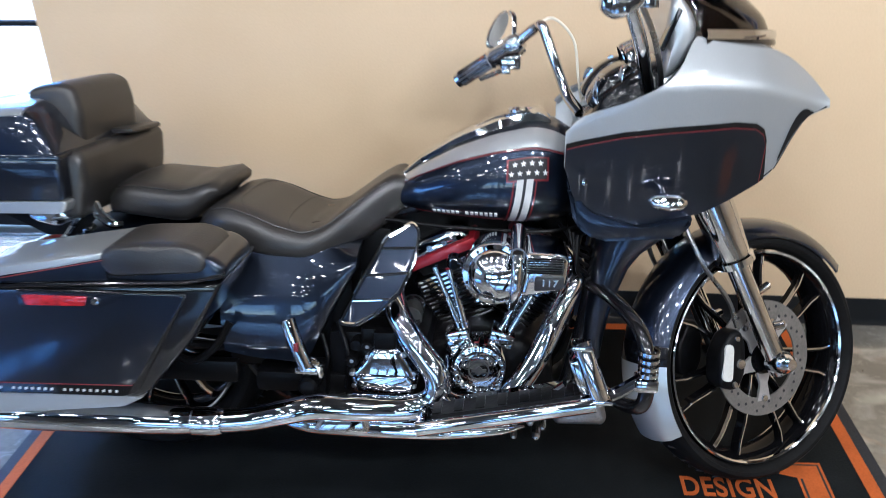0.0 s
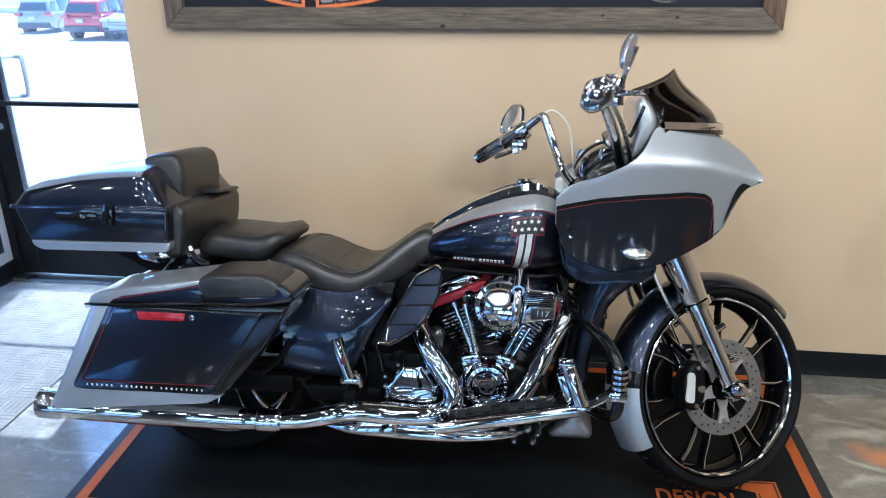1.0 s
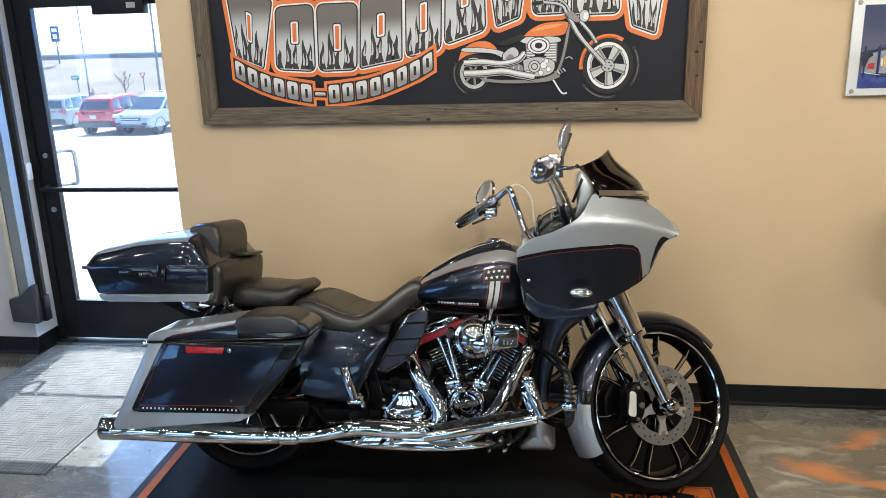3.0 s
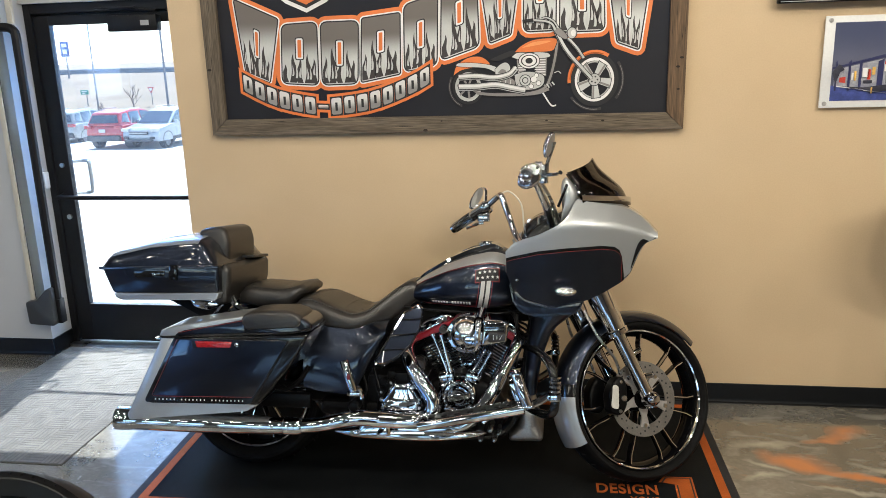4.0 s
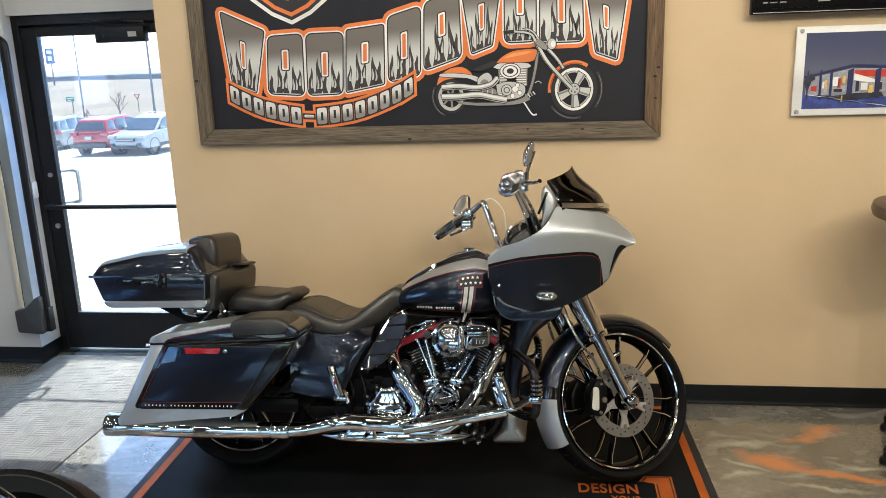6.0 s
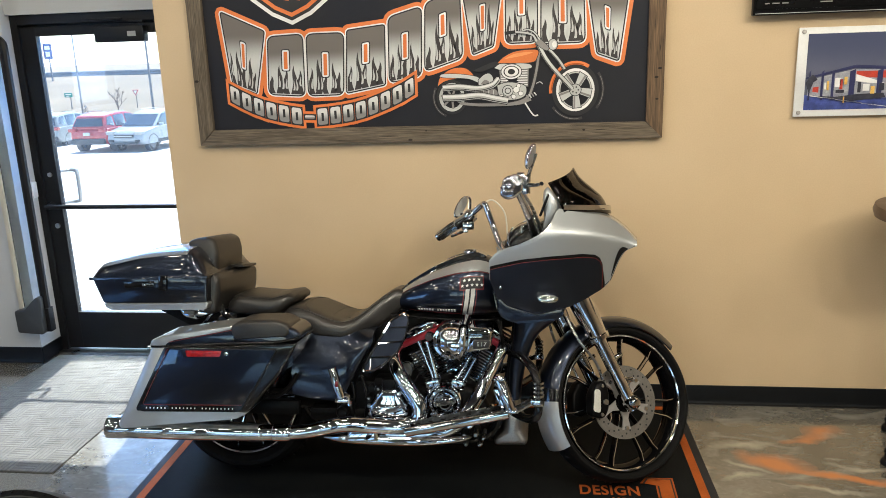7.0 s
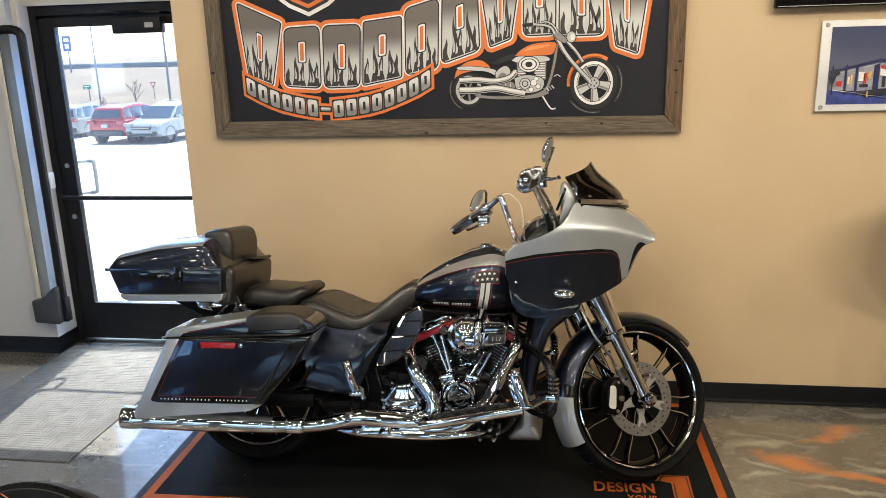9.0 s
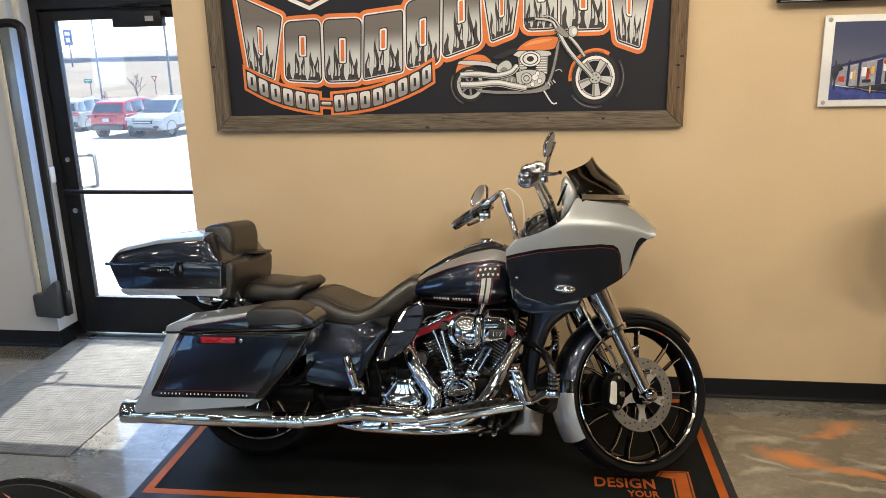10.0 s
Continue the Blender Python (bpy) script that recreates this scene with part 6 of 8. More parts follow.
puff(gb, rounded([(0.240 + 0.95 * x, 1.286 + 0.95 * z) for x, z in ((-0.052, -0.036), (-0.035, 0.032), (0.015, 0.049), (0.048, 0.029), (0.045, -0.024), (0.010, -0.051), (-0.025, -0.058))], 0.015), -0.375, -0.315, 0.012)
block(gb, (0.276, -0.335, 1.303), (0.055, 0.05, 0.045), 0.012)
block(gb, (0.290, -0.335, 1.276), (0.026, 0.04, 0.045), 0.008)
rod(gb, (0.258, -0.34, 1.325), (0.286, -0.34, 1.325), 0.012, 12)
for x, z in ((0.198, 1.25), (0.205, 1.30), (0.245, 1.237), (0.275, 1.32), (0.225, 1.33), (0.19, 1.275)):
    rod(gb, (0.240 + 0.80 * (x - 0.238), -0.384, 1.286 + 0.75 * (z - 1.285)), (0.240 + 0.80 * (x - 0.238), -0.36, 1.286 + 0.75 * (z - 1.285)), 0.005, 8)
sw = part("switch_housing", gb, "chrome", bar, "chrome master cylinder and switch housing")
for x, z in ((0.212, 1.262), (0.230, 1.250), (0.210, 1.290)):
    part("switch", block(B(), (x, -0.358, z), (0.013, 0.03, 0.013), 0.003), "satin_black", sw)
gb = B()
tube(gb, [(0.29, -0.345, 1.288), (0.325, -0.37, 1.287), (0.348, -0.42, 1.29), (0.352, -0.47, 1.292)], [0.009, 0.006, 0.005, 0.007], 10, 4, 1.2)
part("brake_lever", gb, "chrome", bar, "chrome brake lever")
gb = B()
tube(gb, [(0.300, -0.35, 1.30), (0.305, -0.36, 1.33), (0.322, -0.375, 1.38), (0.328, -0.38, 1.405)], [0.010, 0.007, 0.007, 0.010], 10, 4)
tube(gb, [(0.300, -0.345, 1.30), (0.302, -0.345, 1.255)], 0.008, 8, 1)
part("mirror_stalk", gb, "chrome", bar, "chrome mirror stalk")
m = Matrix.Translation((0.312, -0.385, 1.395)) @ Matrix.Rotation(radians(52), 4, "Z") @ Matrix.Rotation(radians(16), 4, "Y") @ Matrix.Rotation(radians(8), 4, "X") @ Matrix.Diagonal((0.38, 1, 1.0, 1))
mb = B()
lathe(mb, [(0.0, -0.005), (0.045, -0.005), (0.049, -0.002), (0.050, 0.003), (0.046, 0.010), (0.03, 0.018), (0.0, 0.021)], (0, 0, 0), 32, m=m)
mshell = part("mirror_shell", mb, "chrome", bar, "teardrop chrome mirror")
part("mirror_glass", lathe(B(), [(0.0, -0.0056), (0.0435, -0.0056)], (0, 0, 0), 32, m=m), "mirror_haze", mshell, "grey mirror glass")
gb = B()
tube(gb, [(0.275, -0.32, 1.27), (0.315, -0.28, 1.20), (0.345, -0.22, 1.12), (0.36, -0.16, 1.05)], 0.0065, 8)
part("bar_cable", gb, "dull_chrome", bar, "braided control cable")
# the left bar, swung back and down
nb = B()
tube(nb, [(0.20, 0.06, 0.955), (0.168, 0.11, 0.995), (0.140, 0.145, 1.065), (0.115, 0.165, 1.13), (0.100, 0.175, 1.165), (0.082, 0.195, 1.162), (0.030, 0.225, 1.118)], 0.0145, 16)
part("handlebar", nb, "chrome", bar, "tall chrome handlebar")
gdir = (Vector((-0.131, 0.30, 1.012)) - Vector((0.03, 0.225, 1.118))).normalized()
g0 = Vector((0.03, 0.225, 1.118))
part("grip", rod(B(), g0 + gdir * 0.085, g0 + gdir * 0.200, 0.019, 18), "dull_chrome", bar, "ribbed black and chrome grip")
gb = B()
side1 = gdir.cross(Vector((0, 0, 1))).normalized()
side2 = gdir.cross(side1)
for k in range(12):
    a = 2 * math.pi * k / 12
    o = side1 * (0.020 * math.cos(a)) + side2 * (0.020 * math.sin(a))
    rod(gb, g0 + gdir * 0.09 + o, g0 + gdir * 0.195 + o, 0.004, 6)
rod(gb, g0 + gdir * 0.195, g0 + gdir * 0.208, 0.022, 18)
part("grip_rib", gb, "chrome", bar)
gb = B()
tube(gb, [g0 + gdir * d for d in (-0.02, 0.0, 0.02, 0.03, 0.07, 0.085)], [0.022, 0.030, 0.030, 0.026, 0.030, 0.024], 16, 1)
block(gb, g0 + gdir * 0.03 + Vector((0.01, 0, -0.03)), (0.06, 0.04, 0.05), 0.012)
block(gb, g0 + gdir * 0.05 + Vector((0.012, 0.01, 0.022)), (0.05, 0.035, 0.03), 0.01)
tube(gb, [g0 + gdir * 0.01 + Vector((0.03, 0, -0.01)), g0 + gdir * 0.10 + Vector((0.045, 0.02, -0.02)), g0 + gdir * 0.18 + Vector((0.04, 0.03, -0.01))], 0.008, 8)
part("switch_housing", gb, "chrome", bar, "chrome clutch lever and switch housing")
for d in (0.055, 0.075):
    part("switch", block(B(), g0 + gdir * d + Vector((0, -0.02, -0.02)), (0.012, 0.02, 0.014), 0.003), "satin_black", bar)
part("switch", block(B(), g0 + gdir * 0.045 + Vector((0.01, 0, -0.052)), (0.024, 0.026, 0.014), 0.004), "chrome", bar)
gb = B()
tube(gb, [g0 + gdir * 0.02 + Vector((0.01, 0.01, 0.02)), (0.025, 0.26, 1.185), (0.012, 0.28, 1.20)], 0.007, 8)
part("mirror_stalk", gb, "chrome", bar)
m = Matrix.Translation((-0.022, 0.285, 1.155)) @ Matrix.Rotation(radians(30), 4, "Z") @ Matrix.Rotation(radians(36), 4, "Y") @ Matrix.Rotation(radians(-10), 4, "X") @ Matrix.Diagonal((0.46, 1, 1.22, 1))
mb = B()
lathe(mb, [(0.0, -0.005), (0.045, -0.005), (0.049, -0.002), (0.050, 0.003), (0.046, 0.010), (0.03, 0.018), (0.0, 0.021)], (0, 0, 0), 32, m=m)
mshell = part("mirror_shell", mb, "fork_metal", bar, "teardrop chrome mirror")
part("mirror_glass", lathe(B(), [(0.0, -0.0056), (0.0435, -0.0056)], (0, 0, 0), 32, m=m), "mirror_haze", mshell, "grey mirror glass")
gb = B()
tube(gb, [(0.08, 0.21, 1.165), (0.13, 0.23, 1.185), (0.185, 0.21, 1.13), (0.20, 0.17, 1.03), (0.21, 0.13, 0.97)], 0.0038, 8)
part("bar_cable", gb, "cream", bar, "pale clutch cable")

for o in [q for q in bike.children if q.name.startswith("saddlebag.")]:
    for q in (o, *o.children_recursive):
        q.data.transform(Matrix.Translation((0, -0.05, -0.085)))
for o in bar.children_recursive:
    o.data.transform(LEFT_BAR if sum(v.co.y for v in o.data.vertices) > 0 else RIGHT_BAR)
bar.data.transform(RIGHT_BAR)

# the body panels hang lower towards their outer sides
steering = {"front_wheel", "fork_leg", "fork_cover", "fork_tube", "front_fender", "brake_calliper", "brake_hose", "handlebar"}
for o in bike.children:
    if o.name.split(".")[0] in steering or o.name.startswith("rear_wheel"):
        continue
    for q in (o, *o.children_recursive):
        for v in q.data.vertices:
            v.co.z -= 0.05 * abs(v.co.y)

# ---- the glass door ----
DY = 3.19
door_frame = thing("door_frame", "black aluminium storefront door frame with threshold", "door frame", kind="structure")
fb = B()
block(fb, (GREY_X + 0.022, DY + 0.02, 1.045), (0.044, 0.11, 2.09), 0.003)
block(fb, (WALL_X - 0.12, DY + 0.02, 1.045), (0.24, 0.11, 2.09), 0.003)
block(fb, ((GREY_X + WALL_X - 0.196) / 2, DY + 0.02, 2.062), (WALL_X - GREY_X - 0.284, 0.11, 0.056), 0.003)
block(fb, ((GREY_X + WALL_X - 0.196) / 2, DY + 0.045, 2.026), (WALL_X - GREY_X - 0.284, 0.05, 0.018))
part("jamb", fb, "black_metal", door_frame, smooth=0)
tb = B()
block(tb, ((GREY_X + WALL_X) / 2, DY - 0.02, 0.006), (WALL_X - GREY_X, 0.13, 0.012), 0.003)
part("threshold", tb, "steel", door_frame, "worn aluminium threshold")
DX0, DX1 = GREY_X + 0.048, WALL_X - 0.245
door = thing("door_1", "closed glass entrance door in a black aluminium frame", "door", kind="structure")
fb = B()
GX0, GX1, GZ0, GZ1 = DX0 + 0.095, DX1 - 0.012, 0.262, 1.968
block(fb, ((DX0 + GX0) / 2, DY, 1.02), (GX0 - DX0, 0.045, 2.0), 0.003)
block(fb, ((GX1 + DX1) / 2 + 0.02, DY, 1.02), (DX1 - GX1 + 0.04, 0.045, 2.0), 0.003)
block(fb, ((GX0 + GX1) / 2, DY, (0.02 + GZ0) / 2), (GX1 - GX0 + 0.002, 0.044, GZ0 - 0.02), 0.003)
block(fb, ((GX0 + GX1) / 2, DY, (GZ1 + 2.02) / 2), (GX1 - GX0 + 0.002, 0.044, 2.02 - GZ1), 0.003)
part("door_leaf", fb, "black_metal", door, smooth=0)
pane = part("pane", block(B(), ((GX0 + GX1) / 2, DY, (GZ0 + GZ1) / 2), (GX1 - GX0, 0.008, GZ1 - GZ0)), "door_glass", door, smooth=0)
pane.visible_shadow = False
fb = B()
rod(fb, (DX0 + 0.02, DY - 0.075, 0.958), (DX1 + 0.01, DY - 0.075, 0.958), 0.014, 14)
for x in (DX0 + 0.035, DX1 - 0.005):
    tube(fb, [(x, DY - 0.075, 0.958), (x, DY - 0.05, 0.958), (x, DY - 0.02, 0.958)], [0.016, 0.02, 0.024], 12, 1)
part("push_bar", fb, "black_metal", door, "black push bar across the door")
fb = B()
tube(fb, [(GX0 - 0.02, DY + 0.03, 1.165), (GX0 + 0.02, DY + 0.075, 1.165), (GX0 + 0.055, DY + 0.08, 1.163), (GX0 + 0.070, DY + 0.08, 1.145), (GX0 + 0.070, DY + 0.08, 0.99), (GX0 + 0.055, DY + 0.08, 0.968), (GX0 + 0.02, DY + 0.075, 0.966), (GX0 - 0.02, DY + 0.03, 0.966)], 0.013, 12, 4)
part("pull_handle", fb, "steel", door, "grey offset pull handle outside")
fb = B()
rod(fb, (DX0 + 0.05, DY - 0.032, 1.15), (DX0 + 0.05, DY - 0.02, 1.15), 0.014, 16)
rod(fb, (DX0 + 0.05, DY - 0.032, 0.83), (DX0 + 0.05, DY - 0.02, 0.83), 0.016, 16)
part("lock_cylinder", fb, "steel", door, "steel lock cylinder")
fb = B()
block(fb, (DX1 - 0.235, DY - 0.055, 1.962), (0.30, 0.06, 0.088), 0.008)
closer = part("door_closer", fb, "black_metal", door, "black door closer with arm")
fb = B()
block(fb, (DX1 - 0.22, DY - 0.10, 2.035), (0.30, 0.02, 0.012), 0.003, Matrix.Translation((DX1 - 0.22, DY - 0.1, 2.03)) @ Matrix.Rotation(0.06, 4, "Y") @ Matrix.Translation((-DX1 + 0.22, -DY + 0.1, -2.03)))
block(fb, (DX1 - 0.30, DY - 0.13, 2.045), (0.24, 0.018, 0.010), 0.003)
part("closer_arm", fb, "black_metal", closer)
fb = B()
block(fb, (DX1 - 0.155, DY - 0.0865, 1.962), (0.05, 0.003, 0.028))
part("maker_plate", fb, "pale_ink", closer, "small pale maker plate")

# ---- door-side detector panel and box ----
ped = thing("detector_panel", "tall clear acrylic detector panel with black edge mounted beside the door", "security panel", pose(-2.722, 2.93, 0))
fb = B()
tube(fb, [(0.088, 0, 0.30), (0.088, 0, 1.0), (0.088, 0, 1.80), (0.088, 0, 1.90), (0.080, 0, 1.935), (0.04, 0, 1.955), (-0.04, 0, 1.955), (-0.085, 0, 1.93), (-0.095, 0, 1.90)], 0.025, 10, 3)
part("edge_profile", fb, "black_metal", ped, "black edge profile")
fb = B()
block(fb, (-0.07, 0.0, 1.10), (0.03, 0.024, 1.68), 0.006)
part("inner_strip", fb, "cream", ped, "cream inner strip")
fb = B()
block(fb, (0.012, 0, 1.12), (0.13, 0.012, 1.66), 0.003)
part("acrylic_panel", fb, "acrylic", ped, "clear acrylic sheet")
# pale upright above the panel, built as a plain cream strip
part("cable_duct", block(B(), (0.064, 0.012, 2.635), (0.034, 0.024, 1.32), 0.004), "cream", ped, "cream strip from the panel up to the ceiling")
fb = B()
puff(fb, rounded([(-0.085, 0.225), (0.075, 0.215), (0.09, 0.235), (0.09, 0.455), (0.06, 0.45), (-0.02, 0.375), (-0.09, 0.365)], 0.015), -0.06, 0.026, 0.012)
part("lower_housing", fb, "dark_grey", ped, "dark grey lower housing")
fb = B()
block(fb, (0.10, 0.0, 0.30), (0.03, 0.05, 0.15), 0.004)
part("wall_bracket", fb, "black_metal", ped)
sens = thing("door_sensor", "small white door sensor box on the door jamb", "sensor", pose(GREY_X + 0.02, 3.09, 1.07))
fb = B()
block(fb, (0, 0, 0), (0.035, 0.05, 0.10), 0.008)
part("case", fb, "white", sens)
fb = B()
block(fb, (-0.006, -0.026, -0.008), (0.008, 0.004, 0.022), 0.001)
part("slot", fb, "black_ink", sens)

# ---- rubber mat under the motorcycle ----
MAT = pose(-0.163, 1.99, 0.0, 0, 0, 1.2)
mat_w, mat_d = 2.475, 1.116
mat = thing("floor_mat", "black rubber display mat with orange border and lettering", "mat", MAT)
fb = B()
block(fb, (0, 0, 0.003), (mat_w, mat_d, 0.006), 0.002)
part("mat_sheet", fb, "rubber_mat", mat)
ix, iy, bw = mat_w / 2 - 0.036, mat_d / 2 - 0.040, 0.036
for x0, x1, y0, y1 in ((-ix, ix, -iy, -iy + bw), (-ix, ix, iy - bw, iy), (-ix, -ix + bw, -iy + bw, iy - bw), (ix - bw, ix, -iy + bw, iy - bw)):
    fb = B()
    block(fb, ((x0 + x1) / 2, (y0 + y1) / 2, 0.0066), (x1 - x0, y1 - y0, 0.0016))
    part("border_band", fb, "mat_orange", mat, "printed orange border", 0)
# paler rim colour stands for the light caught on the mat's bevelled edge
ex, ey = mat_w / 2 - 0.002, mat_d / 2 - 0.002
for x0, x1, y0, y1 in ((-ex, ex, -ey, -iy), (-ex, ex, iy, ey), (-ex, -ix, -iy, iy), (ix, ex, -iy, iy)):
    part("mat_rim", block(B(), ((x0 + x1) / 2, (y0 + y1) / 2, 0.0064), (x1 - x0, y1 - y0, 0.0012)), "mat_rim", mat, "rubber rim greyed by the light on its bevel", 0)
inv = MAT.inverted()


def on_mat(x, y, z=0.0068):
    return inv @ Matrix.Translation((x, y, z)) @ Matrix.Rotation(radians(1.0), 4, "Z")


text_mesh("lettering", "DESIGN", 0.098, on_mat(0.642, 1.722), "mat_orange", mat, 0.0006, "orange printed lettering", 0.70)
text_mesh("lettering", "YOUR", 0.060, on_mat(0.712, 1.648), "mat_orange", mat, 0.0006, "orange printed lettering", 0.70)
fb = B()
one = [(0.775, 1.790), (0.800, 1.835), (0.916, 1.838), (0.914, 1.60), (0.935, 1.60), (0.935, 1.555), (0.79, 1.555), (0.79, 1.60), (0.835, 1.60), (0.838, 1.785)]
one_out = [inv @ Vector((x, y, 0)) for x, y in one]
skin(fb, [[(p.x, p.y, 0.0062) for p in one_out], [(p.x, p.y, 0.0072) for p in one_out]], True, True)
part("numeral_edge", fb, "mat_orange", mat, "large orange numeral one", 0)
fb = B()
ink = [(0.785, 1.788), (0.805, 1.828), (0.909, 1.831), (0.907, 1.593), (0.928, 1.593), (0.928, 1.562), (0.797, 1.562), (0.797, 1.593), (0.842, 1.593), (0.845, 1.779)]
ink_out = [inv @ Vector((x, y, 0)) for x, y in ink]
skin(fb, [[(p.x, p.y, 0.0072) for p in ink_out], [(p.x, p.y, 0.0076) for p in ink_out]], True, True)
part("numeral_inline", fb, "black_ink", mat, "black inline", 0)
fb = B()
fill = [(0.793, 1.787), (0.810, 1.822), (0.903, 1.825), (0.901, 1.586), (0.922, 1.586), (0.922, 1.568), (0.803, 1.568), (0.803, 1.586), (0.848, 1.586), (0.851, 1.772)]
fill_out = [inv @ Vector((x, y, 0)) for x, y in fill]
skin(fb, [[(p.x, p.y, 0.0076) for p in fill_out], [(p.x, p.y, 0.0080) for p in fill_out]], True, True)
part("numeral_fill", fb, "mat_orange", mat, "", 0)

# ---- ribbed carpet inside the door ----
RUG_X0, RUG_X1, RUG_Y0, RUG_Y1 = -2.70, -1.85, 1.697, 3.07
rug = thing("entrance_mat", "grey ribbed carpet entrance mat in a basketweave pattern", "mat", pose((RUG_X0 + RUG_X1) / 2, (RUG_Y0 + RUG_Y1) / 2, 0))
rw, rd = RUG_X1 - RUG_X0, RUG_Y1 - RUG_Y0
fb = B()
block(fb, (0, 0, 0.003), (rw, rd, 0.006), 0.002)
# backing coloured darker than the ribs to deepen the shadows between them
part("backing", fb, "rug_back", rug, "carpet backing darkened for the rib shadows")
fb = B()
rng = random.Random(4)
nx, ny = 8, 13
step = rw / nx
for i in range(nx):
    for j in range(ny):
        cx, cy = -rw / 2 + step * (i + 0.5), -rd / 2 + rd / ny * (j + 0.5)
        for k in range(5):
            o = (k - 2) * step / 5
            s = (step * 0.98, step / 5 * 0.74) if (i + j) % 2 == 0 else (step / 5 * 0.74, step * 0.98)
            c = (cx, cy + o) if (i + j) % 2 == 0 else (cx + o, cy)
            block(fb, (c[0] + rng.uniform(-0.0015, 0.0015), c[1] + rng.uniform(-0.0015, 0.0015), 0.0050), (s[0], s[1], 0.0042), 0.0020)
ribs = part("carpet_ribs", fb, "rug", rug, "raised carpet ribs", 0)
ribs["kind"] = "stuff"

# ---- the big sign in its barn-wood frame ----
SX0, SX1, SZ0, SZ1 = -1.366, 0.926, 1.378, 2.52
sign = thing("wall_sign", "dark sign with orange and silver blocks in weathered wood frame", "sign")
fy0, fy1 = WALL_Y - 0.044, WALL_Y
bw = 0.078
fb = B()
block(fb, ((SX0 + SX1) / 2, WALL_Y - 0.012, (SZ0 + SZ1) / 2), (SX1 - SX0 - 0.1, 0.016, SZ1 - SZ0 - 0.1))
board = part("sign_board", fb, "sign", sign, "dark charcoal sign board", 0)
for name, quad in (("bottom", [(SX0, SZ0), (SX1, SZ0), (SX1 - bw, SZ0 + bw), (SX0 + bw, SZ0 + bw)]), ("top", [(SX0, SZ1), (SX0 + bw, SZ1 - bw), (SX1 - bw, SZ1 - bw), (SX1, SZ1)]),
                   ("left", [(SX0, SZ0), (SX0 + bw, SZ0 + bw), (SX0 + bw, SZ1 - bw), (SX0, SZ1)]), ("right", [(SX1, SZ0), (SX1, SZ1), (SX1 - bw, SZ1 - bw), (SX1 - bw, SZ0 + bw)])):
    fb = B()
    g = 0.0008
    cx0, cz0 = sum(p[0] for p in quad) / 4, sum(p[1] for p in quad) / 4
    prism(fb, [(x + (g if x < cx0 else -g), z + (g if z < cz0 else -g)) for x, z in quad], fy0, fy1, 0.0025)
    if name in ("left", "right"):
        rot = Matrix.Rotation(radians(90), 4, "Y")
        c0 = Vector((cx0, WALL_Y, cz0))
        bmesh.ops.transform(fb, matrix=rot.inverted() @ Matrix.Translation(-c0), verts=fb.verts)
        o = part("frame_board", fb, "warm_wood" if name == "right" else "wood", sign, "weathered reddish-brown barn board" if name == "right" else "weathered grey-brown barn board")
        o.matrix_local = Matrix.Translation(c0) @ rot
    else:
        part("frame_board", fb, "wood", sign, "weathered grey-brown barn board")
for x, z, r in ((-0.28, SZ0 + 0.012, 0.006), (0.30, SZ0 + 0.05, 0.0035), (0.56, SZ0 + 0.045, 0.004), (-0.20, SZ0 + 0.055, 0.003), (0.895, 1.56, 0.004), (0.89, 1.66, 0.005), (-1.35, 1.70, 0.006), (0.905, 1.70, 0.005)):
    kb = lathe(B(), [(0.0, fy0 - 0.0006), (r, fy0 - 0.0004), (r * 1.2, fy0 + 0.002)], (x, 0, z), 12, m=Matrix.Translation((x, 0, z)) @ Matrix.Diagonal((1.8, 1, 1, 1)) @ Matrix.Translation((-x, 0, -z)))
    part("knot", kb, "knot", sign, "dark knot or nail hole")
rng = random.Random(21)
for k in range(26):
    on_foot = k % 3 < 2
    ln = rng.uniform(0.03, 0.16)
    w4 = rng.uniform(0.0006, 0.0016)
    if on_foot:
        x0, z0 = rng.uniform(SX0 + 0.1, SX1 - 0.25), SZ0 + rng.uniform(0.008, bw - 0.008)
        out = [(x0, z0), (x0 + ln * 0.4, z0 - w4), (x0 + ln, z0 + w4 * 0.5), (x0 + ln * 0.5, z0 + w4)]
    else:
        x0, z0 = (SX0 if k % 2 else SX1 - bw) + rng.uniform(0.010, bw - 0.010), rng.uniform(SZ0 + 0.1, SZ1 - 0.25)
        out = [(x0, z0), (x0 - w4, z0 + ln * 0.4), (x0 + w4 * 0.5, z0 + ln), (x0 + w4, z0 + ln * 0.5)]
    part("crack", prism(B(), out, fy0 - 0.0004, fy0 + 0.001), "knot", sign, "", 0)
FACE = WALL_Y - 0.020


def flat(name, outline, level, mat, parent=None, label="", thick=0.00045):
    """A flat printed shape on the sign; level counts the layers above the board."""
    fb = B()
    y = FACE - 0.0005 * level
    prism(fb, outline, y, y + thick)
    return part(name, fb, mat, parent or board, label, 0)


def grown(outline, d):
    """The outline pushed outwards by d."""
    n = len(outline)
    area = sum(outline[i - 1][0] * outline[i][1] - outline[i][0] * outline[i - 1][1] for i in range(n))
    sg = 1 if area > 0 else -1
    out = []
    for i in range(n):
        p, a, b = Vector(outline[i]), Vector(outline[i - 1]), Vector(outline[(i + 1) % n])
        e1, e2 = (p - a).normalized(), (b - p).normalized()
        n1, n2 = Vector((e1.y, -e1.x)) * sg, Vector((e2.y, -e2.x)) * sg
        m = (n1 + n2)
        m = m / max(0.35, m.length_squared) * 2
        out.append(tuple(p + m * d * (1.0 if m.length < 2.5 else 2.5 / m.length)))
    return out


